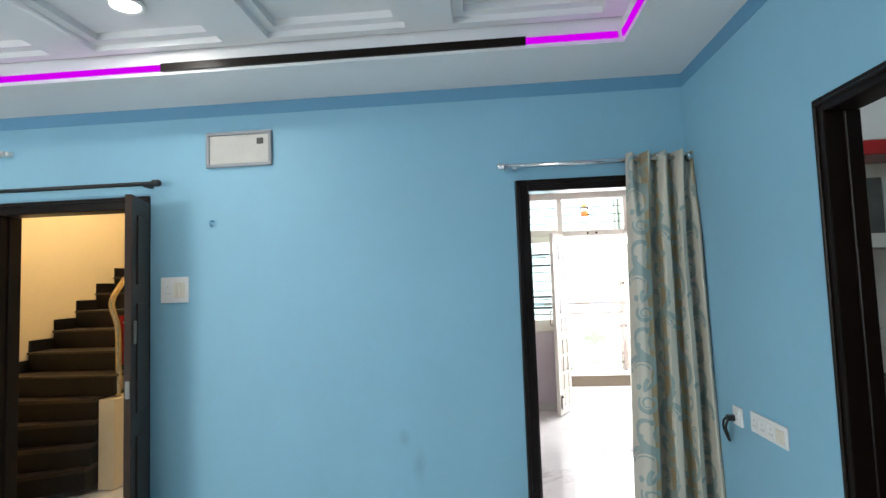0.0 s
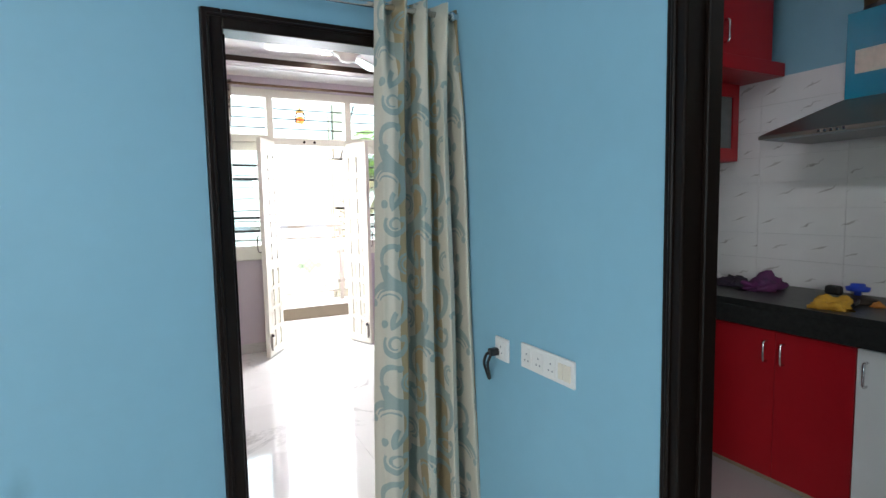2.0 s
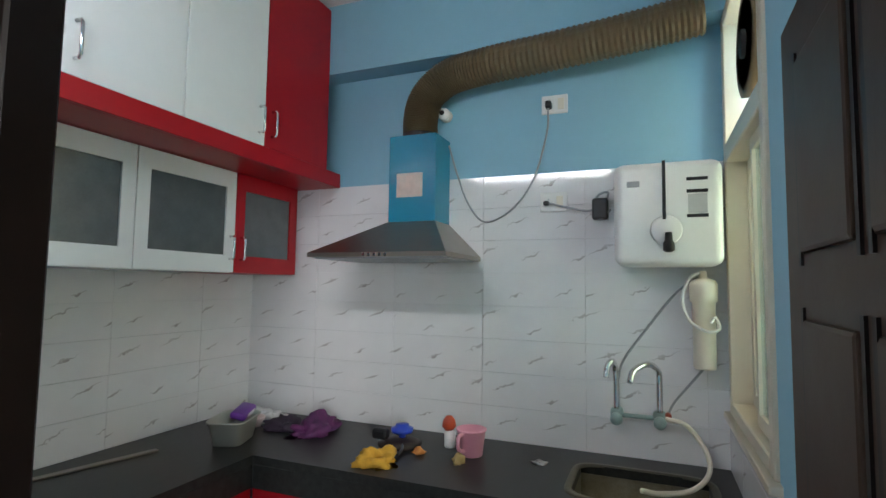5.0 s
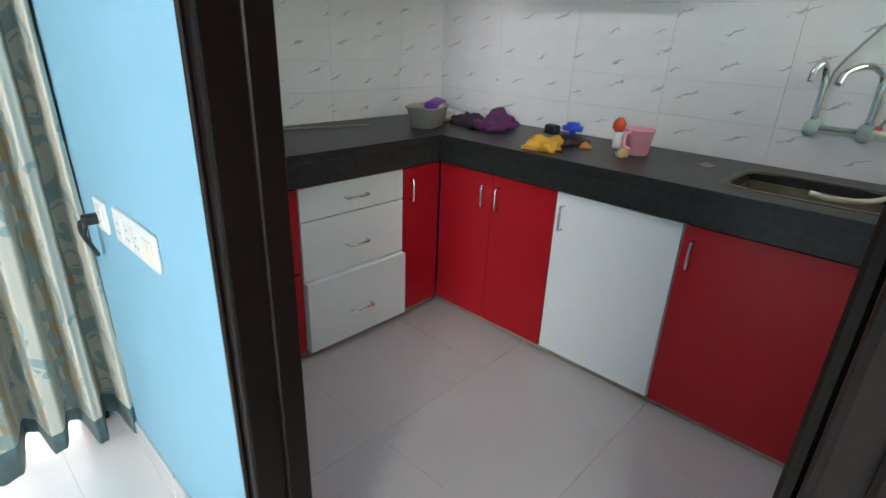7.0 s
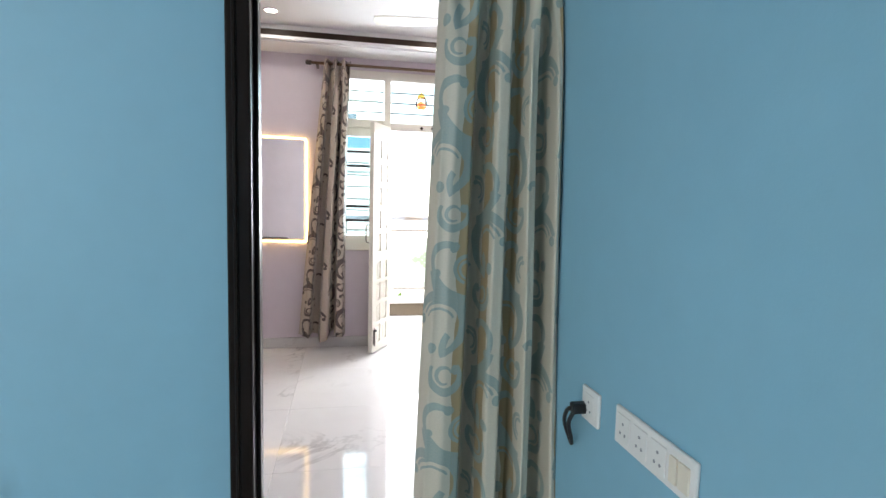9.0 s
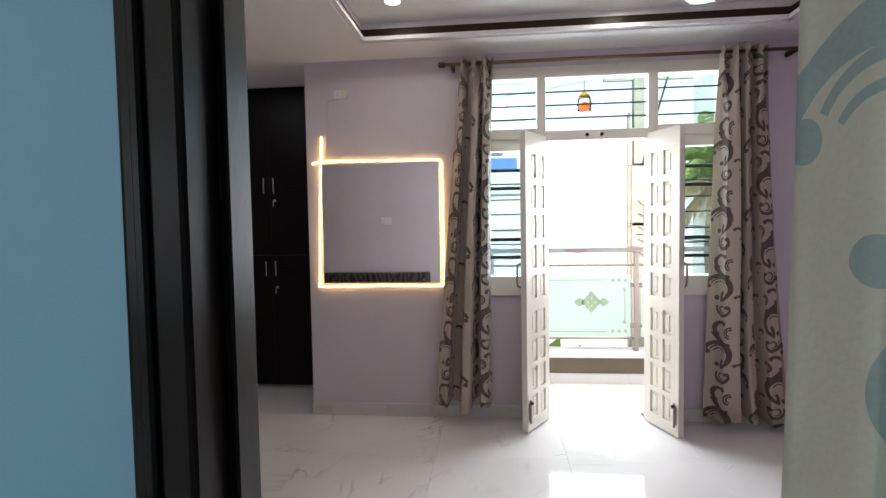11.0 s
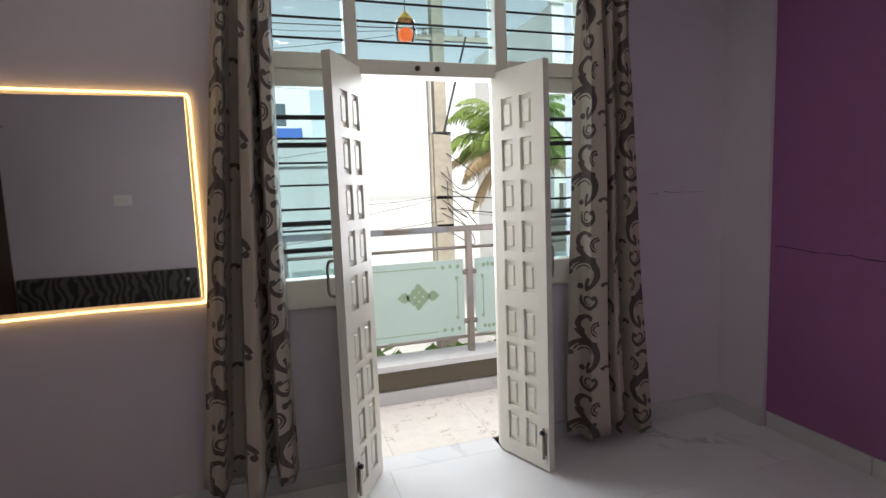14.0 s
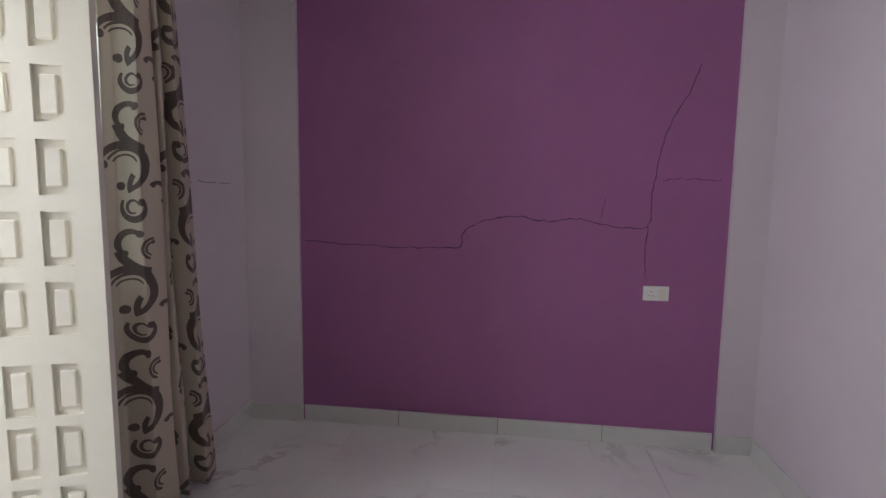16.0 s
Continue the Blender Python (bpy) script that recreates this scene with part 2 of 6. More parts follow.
def scrolls(name, cloth, ink, size, rough=0.6, sheen=0.1, fold_tone=None):
    """Woven cloth with curling scroll stems: arcs that taper to their ends and close in round buds, in a half-drop repeat."""
    m = bpy.data.materials.new(name)
    m.use_nodes = True
    nt = m.node_tree
    bsdf = nt.nodes["Principled BSDF"]
    uv = nt.nodes.new("ShaderNodeUVMap")
    uv.uv_map = "cloth"
    wob = node(nt, "ShaderNodeTexNoise", Scale=6.0, Detail=1.0)
    nt.links.new(uv.outputs[0], wob.inputs["Vector"])

    def num(op, a, b=None, c=None):
        n = nt.nodes.new("ShaderNodeMath")
        n.operation = op
        for k, v in enumerate((a, b, c)):
            if v is None:
                continue
            if isinstance(v, (int, float)):
                n.inputs[k].default_value = v
            else:
                nt.links.new(v, n.inputs[k])
        return n.outputs[0]

    warp = nt.nodes.new("ShaderNodeVectorMath")
    warp.operation = "MULTIPLY_ADD"
    nt.links.new(wob.outputs["Color"], warp.inputs[0])
    warp.inputs[1].default_value = (0.03, 0.03, 0.0)
    nt.links.new(uv.outputs[0], warp.inputs[2])
    sep = nt.nodes.new("ShaderNodeSeparateXYZ")
    nt.links.new(warp.outputs["Vector"], sep.inputs[0])
    # cell coordinates: 1 wide, 1.91 high, every second column dropped by half
    gx = num("DIVIDE", sep.outputs["X"], size)
    drop = num("MULTIPLY", num("MODULO", num("FLOOR", gx), 2.0), 0.5)
    gy = num("ADD", num("DIVIDE", sep.outputs["Y"], size * 1.91), drop)
    flip = num("MULTIPLY_ADD", num("MODULO", num("FLOOR", gx), 2.0), -2.0, 1.0)
    x = num("MULTIPLY", num("SUBTRACT", num("FRACT", gx), 0.5), flip)
    y = num("MULTIPLY", num("SUBTRACT", num("FRACT", num("ADD", gy, 40.0)), 0.5), 1.91)

    def arc(cx, cy, radius, start, end, width):
        mid, half = math.radians((start + end) / 2), math.radians(abs(end - start) / 2)
        dx, dy = num("SUBTRACT", x, cx), num("SUBTRACT", y, cy)
        r = num("SQRT", num("ADD", num("MULTIPLY", dx, dx), num("MULTIPLY", dy, dy)))
        c = num("DIVIDE", num("ADD", num("MULTIPLY", dx, math.cos(mid)), num("MULTIPLY", dy, math.sin(mid))), r)
        taper = num("MULTIPLY_ADD", c, width * 0.4, width * 0.75)
        ring = num("LESS_THAN", num("ABSOLUTE", num("SUBTRACT", r, radius)), taper)
        return num("MULTIPLY", ring, num("GREATER_THAN", c, math.cos(half)))

    def bud(cx, cy, radius):
        dx, dy = num("SUBTRACT", x, cx), num("SUBTRACT", y, cy)
        return num("LESS_THAN", num("ADD", num("MULTIPLY", dx, dx), num("MULTIPLY", dy, dy)), radius * radius)

    marks = [arc(-0.06, 0.70, 0.20, 55, 235, 0.045), bud(0.05, 0.86, 0.062), bud(-0.17, 0.55, 0.050),
             arc(0.27, 0.78, 0.56, 200, 262, 0.062), arc(0.24, 0.60, 0.16, 85, 250, 0.024), arc(0.24, 0.60, 0.10, 70, 250, 0.016), bud(0.24, 0.70, 0.032),
             arc(-0.14, -0.05, 0.34, -75, 160, 0.066), arc(-0.12, -0.04, 0.25, 15, 155, 0.018), arc(-0.12, -0.06, 0.19, 30, 150, 0.014), bud(-0.41, 0.0, 0.062), bud(-0.20, -0.33, 0.068),
             arc(0.20, -0.32, 0.26, 140, 205, 0.040), arc(0.0, -0.64, 0.19, 150, 395, 0.040), arc(-0.01, -0.65, 0.095, 20, 300, 0.022), bud(0.13, -0.58, 0.055),
             arc(0.40, -0.42, 0.15, -70, 140, 0.035), bud(0.33, -0.31, 0.042)]
    ink_on = marks[0]
    for mark in marks[1:]:
        ink_on = num("MAXIMUM", ink_on, mark)
    weave = node(nt, "ShaderNodeTexNoise", Scale=220.0, Detail=2.0)
    nt.links.new(uv.outputs[0], weave.inputs["Vector"])
    fac = num("MULTIPLY", ink_on, num("MULTIPLY_ADD", weave.outputs["Fac"], 0.5, 0.62))
    tone = nt.nodes.new("ShaderNodeValToRGB")
    tone.color_ramp.elements[0].color = (*[c * 0.82 for c in cloth], 1)
    tone.color_ramp.elements[1].color = (*cloth, 1)
    nt.links.new(weave.outputs["Fac"], tone.inputs["Fac"])
    ground = tone.outputs[0]
    # olive bands at even spacing: shade and backlight of the folds put into colour
    if fold_tone:
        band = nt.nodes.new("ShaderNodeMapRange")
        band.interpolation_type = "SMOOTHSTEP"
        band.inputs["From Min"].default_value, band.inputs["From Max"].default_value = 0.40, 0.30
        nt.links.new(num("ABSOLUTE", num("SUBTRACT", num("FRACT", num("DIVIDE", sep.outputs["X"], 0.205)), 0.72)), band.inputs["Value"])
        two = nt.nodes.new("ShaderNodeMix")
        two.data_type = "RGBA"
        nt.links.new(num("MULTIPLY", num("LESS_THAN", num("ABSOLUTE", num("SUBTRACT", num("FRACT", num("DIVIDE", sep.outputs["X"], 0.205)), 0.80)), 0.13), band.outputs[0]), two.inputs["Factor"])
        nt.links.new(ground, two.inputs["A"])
        two.inputs["B"].default_value = (*fold_tone, 1)
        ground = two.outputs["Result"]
    mix = nt.nodes.new("ShaderNodeMix")
    mix.data_type = "RGBA"
    nt.links.new(fac, mix.inputs["Factor"])
    nt.links.new(ground, mix.inputs["A"])
    mix.inputs["B"].default_value = (*ink, 1)
    nt.links.new(mix.outputs["Result"], bsdf.inputs["Base Color"])
    bsdf.inputs["Roughness"].default_value = rough
    bsdf.inputs["Sheen Weight"].default_value = sheen
    b2 = node(nt, "ShaderNodeBump", Strength=0.25, Distance=0.002)
    nt.links.new(num("MULTIPLY_ADD", ink_on, 0.6, weave.outputs["Fac"]), b2.inputs["Height"])
    nt.links.new(b2.outputs["Normal"], bsdf.inputs["Normal"])
    return m


BLUE = mat("blue_wall_paint", (0.250, 0.485, 0.61), 0.55, vary=0.07, scale=1.6, bump=0.10, bump_scale=120)
stains = BLUE.node_tree
where = stains.nodes.new("ShaderNodeTexCoord")
mottle = node(stains, "ShaderNodeTexNoise", Scale=14.0, Detail=4.0)
stains.links.new(where.outputs["Object"], mottle.inputs["Vector"])
marked = stains.nodes["Principled BSDF"].inputs["Base Color"].links[0].from_socket
for centre, reach in (((-1.52, 0.0, 0.52), (0.05, 1.0, 0.15)), ((-1.60, 0.0, 0.66), (0.04, 1.0, 0.06))):
    place = node(stains, "ShaderNodeVectorMath")
    place.operation = "SUBTRACT"
    place.inputs[1].default_value = centre
    stains.links.new(where.outputs["Object"], place.inputs[0])
    shrunk = node(stains, "ShaderNodeVectorMath")
    shrunk.operation = "DIVIDE"
    shrunk.inputs[1].default_value = reach
    stains.links.new(place.outputs[0], shrunk.inputs[0])
    away = node(stains, "ShaderNodeVectorMath")
    away.operation = "LENGTH"
    stains.links.new(shrunk.outputs[0], away.inputs[0])
    worn = node(stains, "ShaderNodeMath")
    worn.operation = "ADD"
    stains.links.new(away.outputs["Value"], worn.inputs[0])
    stains.links.new(mottle.outputs["Fac"], worn.inputs[1])
    smear = node(stains, "ShaderNodeMapRange")
    smear.inputs["From Min"].default_value, smear.inputs["From Max"].default_value = 0.5, 1.4
    smear.inputs["To Min"].default_value, smear.inputs["To Max"].default_value = 0.4, 0.0
    stains.links.new(worn.outputs[0], smear.inputs["Value"])
    over = stains.nodes.new("ShaderNodeMix")
    over.data_type = "RGBA"
    stains.links.new(smear.outputs[0], over.inputs["Factor"])
    stains.links.new(marked, over.inputs["A"])
    over.inputs["B"].default_value = (0.15, 0.27, 0.33, 1)
    marked = over.outputs["Result"]
stains.links.new(marked, stains.nodes["Principled BSDF"].inputs["Base Color"])
BLUE_BAND = mat("deep_blue", (0.13, 0.31, 0.46), 0.6, vary=0.06, scale=2.0, bump=0.08)
LILAC = mat("lilac_wall_paint", (0.665, 0.59, 0.635), 0.6, vary=0.08, scale=1.3, bump=0.22, bump_scale=110)
PURPLE = mat("purple_wall_paint", (0.35, 0.125, 0.295), 0.6, vary=0.13, scale=1.5, bump=0.5, bump_scale=160)
WHITE_CEIL = mat("white_ceiling_paint", (0.80, 0.79, 0.78), 0.7, vary=0.05, scale=1.2, bump=0.05)
CREAM = mat("cream_stair_paint", (0.80, 0.70, 0.50), 0.6, vary=0.06, scale=1.5, bump=0.1)
FLOOR = marble("white_marble_tile", (0.80, 0.79, 0.77), (0.30, 0.29, 0.28), 0.07, 1.0, 0.6)
FLOOR_K = marble("grey_white_floor_tile", (0.50, 0.48, 0.48), (0.34, 0.32, 0.31), 0.2, 1.0, 0.3)
FLOOR_BALC = marble("veined_balcony_tile", (0.86, 0.79, 0.69), (0.30, 0.20, 0.12), 0.22, 6.0, 1.0)
SKIRT = marble("skirting_tile", (0.66, 0.65, 0.63), (0.4, 0.39, 0.38), 0.2, 1.5, 0.4)
WALL_TILE = streaked("white_wall_tile", (0.79, 0.78, 0.78), (0.24, 0.20, 0.18))
GROUT = mat("pale_grout", (0.74, 0.73, 0.72), 0.8, vary=0.15, scale=20)
DARK_WOOD = mat("dark_polished_wood", (0.013, 0.008, 0.006), 0.34, vary=0.4, scale=5, second=(0.006, 0.004, 0.003), spec=0.16, bump=0.08, bump_scale=40)
BROWN_DOOR = mat("dark_brown_door", (0.036, 0.019, 0.011), 0.45, vary=0.3, scale=4, bump=0.06, spec=0.25)
BLACK_LAM = mat("black_brown_laminate", (0.006, 0.004, 0.004), 0.4, vary=0.3, scale=6, spec=0.15)
RED_LAM = mat("red_laminate", (0.37, 0.009, 0.016), 0.30, vary=0.12, scale=3, bump=0.02, spec=0.28)
WHITE_LAM = mat("white_laminate", (0.74, 0.78, 0.78), 0.22, vary=0.04, scale=3)
GRANITE = mat("black_granite", (0.030, 0.032, 0.031), 0.34, scale=34, second=(0.006, 0.007, 0.007), bump=0.05, spec=0.3)
STAIR_BLACK = mat("black_riser_stone", (0.006, 0.005, 0.005), 0.4, vary=0.3, scale=10)
STAIR_TREAD = mat("brown_tread_stone", (0.052, 0.038, 0.028), 0.35, vary=0.2, scale=8)
STEEL = mat("brushed_steel", (0.34, 0.30, 0.26), 0.38, 1.0, vary=0.1, scale=5)
CHROME = mat("chrome", (0.75, 0.75, 0.76), 0.12, 1.0, vary=0.05, scale=5)
FILM_BLUE = mat("blue_protective_film", (0.015, 0.22, 0.36), 0.18, vary=0.1, scale=5, spec=0.6)
DUCT_GOLD = mat("dark_gold_foil_duct", (0.15, 0.11, 0.06), 0.5, 0.1, vary=0.25, scale=12)
WHITE_PL = mat("white_plastic", (0.80, 0.79, 0.76), 0.3, vary=0.04, scale=6)
CREAM_PL = mat("ivory_plastic", (0.78, 0.72, 0.60), 0.35, vary=0.06, scale=8)
BLACK_PL = mat("black_plastic", (0.012, 0.012, 0.013), 0.4, vary=0.2, scale=10)
GREY_PL = mat("grey_plastic", (0.30, 0.31, 0.32), 0.4, vary=0.1, scale=10)
CREAM_PAINT = mat("cream_enamel_paint", (0.80, 0.76, 0.66), 0.3, vary=0.05, scale=4, bump=0.04, bump_scale=30)
IRON = mat("black_window_bar", (0.02, 0.02, 0.022), 0.45, vary=0.2, scale=10)
ALU = mat("beige_aluminium", (0.62, 0.57, 0.46), 0.35, 0.3, vary=0.06, scale=4)
GLASS = glass("clear_glass")
GLASS_GREEN = glass("greenish_window_glass", (0.70, 0.81, 0.82))
SMOKED = mat("frosted_grey_glass", (0.10, 0.115, 0.12), 0.22, vary=0.2, scale=14, spec=0.6)
MIRROR = mat("mirror_silver", (0.90, 0.91, 0.90), 0.02, 1.0, vary=0.0, scale=1)
LED = emitter("warm_led_tape", (1.0, 0.62, 0.20), 3.4)
LED_PURPLE = emitter("magenta_led_tape", (0.55, 0.0, 0.72), 0.25)
SPOT = emitter("white_lamp_disc", (1.0, 0.95, 0.88), 3.0)
TUBE = emitter("tube_lamp", (0.95, 0.98, 1.0), 1.3)
# the teal cloth's olive bands are painted-in fold shade and backlight
CURTAIN_T = scrolls("teal_scroll_cloth", (0.62, 0.58, 0.47), (0.25, 0.33, 0.31), 0.235, 0.42, fold_tone=(0.34, 0.26, 0.14))
CURTAIN_B = scrolls("brown_scroll_cloth", (0.50, 0.42, 0.34), (0.028, 0.011, 0.012), 0.235, 0.5)
TILE_BED = mat("white_grout", (0.78, 0.77, 0.77), 0.7, vary=0.1, scale=20)
TEAL_HEM = mat("dark_teal_hem", (0.09, 0.15, 0.15), 0.6, vary=0.3, scale=30)
CONCRETE = mat("grey_plaster", (0.36, 0.33, 0.29), 0.8, vary=0.25, scale=3, bump=0.3)
ROOF_WHITE = mat("white_render", (0.75, 0.74, 0.71), 0.8, vary=0.12, scale=1.0, bump=0.2)
PARAPET = mat("olive_brown_paint", (0.13, 0.105, 0.07), 0.6, vary=0.15, scale=3)


def backlit(name, colour, through_share=0.6):
    """Etched glass or a leaf: part of the light passes, scattered."""
    m = bpy.data.materials.new(name)
    m.use_nodes = True
    nt = m.node_tree
    b = nt.nodes["Principled BSDF"]
    b.inputs["Base Color"].default_value = (*colour, 1)
    b.inputs["Roughness"].default_value = 0.35
    t = node(nt, "ShaderNodeBsdfTranslucent", Color=(*colour, 1))
    mix = node(nt, "ShaderNodeMixShader", Fac=through_share)
    nt.links.new(b.outputs[0], mix.inputs[1])
    nt.links.new(t.outputs[0], mix.inputs[2])
    nt.links.new(mix.outputs[0], nt.nodes["Material Output"].inputs["Surface"])
    return m


FROSTED = backlit("etched_green_glass", (0.80, 0.90, 0.85), 0.65)
MOTIF = backlit("clear_leaf_motif", (0.50, 0.60, 0.42), 0.5)
LEAF = backlit("palm_leaf", (0.27, 0.36, 0.11), 0.4)
LEAF_DRY = backlit("dry_palm_leaf", (0.46, 0.36, 0.23), 0.4)


# ------------------------------------------------------------------ building helpers
def box(bm, x0, x1, y0, y1, z0, z1):
    v = [bm.verts.new(p) for p in ((x0, y0, z0), (x1, y0, z0), (x1, y1, z0), (x0, y1, z0), (x0, y0, z1), (x1, y0, z1), (x1, y1, z1), (x0, y1, z1))]
    for f in ((3, 2, 1, 0), (4, 5, 6, 7), (0, 1, 5, 4), (1, 2, 6, 5), (2, 3, 7, 6), (3, 0, 4, 7)):
        bm.faces.new([v[i] for i in f])
    return bm


def soft_box(x0, x1, y0, y1, z0, z1, r=0.004, segments=2):
    bm = box(bmesh.new(), x0, x1, y0, y1, z0, z1)
    bmesh.ops.bevel(bm, geom=bm.edges[:], offset=r, segments=segments, profile=0.5, affect="EDGES")
    return bm


def lathe(bm, profile, centre=(0, 0, 0), n=24, axis="z"):
    """A turned body from (radius, height) pairs."""
    rings = []
    for r, h in profile:
        ring = []
        for k in range(n):
            a = 2 * math.pi * k / n
            p = (r * math.cos(a), r * math.sin(a), h)
            if axis == "x":
                p = (h, p[0], p[1])
            elif axis == "y":
                p = (p[0], h, p[1])
            ring.append(bm.verts.new((centre[0] + p[0], centre[1] + p[1], centre[2] + p[2])))
        rings.append(ring)
    for a, b in zip(rings, rings[1:]):
        for k in range(n):
            bm.faces.new((a[k], a[(k + 1) % n], b[(k + 1) % n], b[k]))
    bm.faces.new(rings[0][::-1])
    bm.faces.new(rings[-1])
    bmesh.ops.recalc_face_normals(bm, faces=bm.faces[:])
    return bm


def pipe(bm, points, r, n=10, radii=None, closed=False):
    """A round bar along points."""
    pts = [Vector(p) for p in points]
    rings = []
    up = Vector((0.13, 0.21, 0.97))
    for k, p in enumerate(pts):
        if closed:
            d = pts[(k + 1) % len(pts)] - pts[k - 1]
        else:
            d = pts[min(k + 1, len(pts) - 1)] - pts[max(k - 1, 0)]
        d.normalize()
        side = d.cross(up)
        if side.length < 0.05:
            side = d.cross(Vector((1, 0, 0)))
        side.normalize()
        other = d.cross(side)
        rad = radii[k] if radii else r
        rings.append([bm.verts.new(p + rad * (math.cos(2 * math.pi * j / n) * side + math.sin(2 * math.pi * j / n) * other)) for j in range(n)])
        up = -other if abs(d.dot(other)) < 0.5 else up
    pairs = list(zip(rings, rings[1:])) + ([(rings[-1], rings[0])] if closed else [])
    for a, b in pairs:
        for j in range(n):
            bm.faces.new((a[j], a[(j + 1) % n], b[(j + 1) % n], b[j]))
    if not closed:
        bm.faces.new(rings[0][::-1])
        bm.faces.new(rings[-1])
    bmesh.ops.recalc_face_normals(bm, faces=bm.faces[:])
    return bm


def curve_points(ctrl, steps=8):
    """A smooth line through the control points."""
    pts = [Vector(p) for p in ctrl]
    pts = [2 * pts[0] - pts[1], *pts, 2 * pts[-1] - pts[-2]]
    out = []
    for a, b, c, d in zip(pts, pts[1:], pts[2:], pts[3:]):
        for k in range(steps):
            t = k / steps
            out.append(0.5 * (2 * b + (c - a) * t + (2 * a - 5 * b + 4 * c - d) * t * t + (3 * b - a - 3 * c + d) * t ** 3))
    out.append(pts[-2])
    return out


def mesh_of(name, bm, material, smooth=False):
    me = bpy.data.meshes.new(name)
    bm.to_mesh(me)
    bm.free()
    if smooth:
        me.polygons.foreach_set("use_smooth", [True] * len(me.polygons))
    me.materials.append(material)
    return me


def part(name, bm, material, parent, label="", smooth=False):
    ob = new(name, mesh_of(name, bm, material, smooth))
    ob.parent = parent
    if label:
        ob["label"] = label
    return ob


def piece(name, mesh, parent, matrix):
    ob = new(name, mesh)
    ob.parent = parent
    ob.matrix_basis = matrix
    return ob


def thing(name, label, category, group="", at=None):
    ob = new(name)
    ob.empty_display_size = 0.1
    if at is not None:
        ob.matrix_basis = at
    return tagged(ob, label, category, group)


def single(name, bm, material, label, category, group="", smooth=False, kind="", at=None):
    ob = new(name, mesh_of(name, bm, material, smooth))
    if at is not None:
        ob.matrix_basis = at
    return tagged(ob, label, category, group, kind)


def structure(name, bm, material, label=""):
    return tagged(new(name, mesh_of(name, bm, material)), label, "", "", "structure")


def boxes(*rows):
    bm = bmesh.new()
    for row in rows:
        box(bm, *row)
    return bm


# ------------------------------------------------------------------ large structure
LZ, BZ, KZ = 2.62, 2.63, 3.0   # ceiling heights: living room, bedroom, kitchen
TOP = 3.2

# living room; blue faces at y = 0 (north) and x = 0 (east)
structure("wall_living_north", boxes(
    (-3.09, -0.935, 0, 0.10, 0, TOP), (-0.935, -0.035, 0, 0.10, 2.07, TOP), (-0.035, 0.0, 0, 0.10, 0, TOP),
    (-6.6, -4.12, 0, 0.10, 0, TOP), (-4.12, -3.09, 0, 0.10, 2.09, TOP)), BLUE)
structure("wall_living_east", boxes(
    (0, 0.045, -1.115, 0.10, 0, TOP), (0, 0.045, -1.94, -1.115, 2.07, TOP), (0, 0.045, -5.6, -1.94, 0, TOP)), BLUE)
structure("wall_living_west", boxes((-6.7, -6.6, -5.6, 0.1, 0, TOP)), BLUE)
structure("wall_living_south", boxes((-6.7, 0.07, -5.75, -5.6, 0, TOP)), BLUE)
# darker blue band along the top of the north and east walls
structure("wall_blue_band", boxes((-6.6, -0.003, -0.003, 0, 2.545, 2.62), (-0.003, 0, -5.6, 0, 2.545, 2.62)), BLUE_BAND)
structure("floor", boxes((-6.7, 2.2, -5.75, 0.1, -0.2, -0.012), (-6.7, 2.2, 0.1, 3.95, -0.2, -0.012)), GROUT)

# living ceiling: a low ring, a slot, and a coffered middle
ring = bmesh.new()
for row in ((-6.6, 0, -0.45, 0, LZ, TOP), (-6.6, 0, -5.6, -5.1, LZ, TOP), (-0.42, 0, -5.1, -0.45, LZ, TOP), (-6.6, -6.1, -5.1, -0.45, LZ, TOP)):
    box(ring, *row)
box(ring, -6.1, -0.42, -5.1, -0.45, 2.80, TOP)
xs = [-6.1, -5.9, -5.2, -5.0, -4.25, -4.05, -3.27, -3.03, -2.36, -2.13, -1.45, -1.22, -0.53, -0.42]
ys = [-5.1, -4.9, -4.2, -3.95, -3.2, -3.0, -2.25, -2.05, -1.3, -1.24, -0.52, -0.45]
coffer_x = [(-5.9, -5.2), (-5.0, -4.25), (-4.05, -3.27), (-3.03, -2.36), (-2.13, -1.45), (-1.22, -0.53)]
coffer_y = [(-4.9, -4.2), (-3.95, -3.2), (-3.0, -2.25), (-2.05, -1.3), (-1.24, -0.52)]
edge = -6.1
for a, b in coffer_x + [(-0.42, -0.42)]:
    box(ring, edge, a, -5.1, -0.47, 2.735, 2.80)
    low = -5.1
    if b > a:
        for c, d in coffer_y + [(-0.47, -0.47)]:
            box(ring, a, b, low, c, 2.735, 2.80)
            low = d
    edge = b
for a, b in coffer_x:
    for c, d in coffer_y:
        for row in ((a, b, d - 0.05, d, 2.765, 2.80), (a, b, c, c + 0.05, 2.765, 2.80), (a, a + 0.05, c + 0.05, d - 0.05, 2.765, 2.80), (b - 0.05, b, c + 0.05, d - 0.05, 2.765, 2.80)):
            box(ring, *row)
structure("ceiling_living", ring, WHITE_CEIL)
structure("trim_ceiling_slot", boxes((-2.72, -0.88, -0.464, -0.452, 2.635, 2.675)), DARK_WOOD)
for k, row in enumerate(((-6.0, -2.72, -0.464, -0.452, 2.64, 2.668), (-0.88, -0.45, -0.464, -0.452, 2.64, 2.668), (-0.434, -0.422, -4.9, -0.47, 2.64, 2.668))):
    single("led_tape", boxes(row), LED_PURPLE, "magenta glowing LED tape in the ceiling slot", "light strip", "ceiling led tapes")

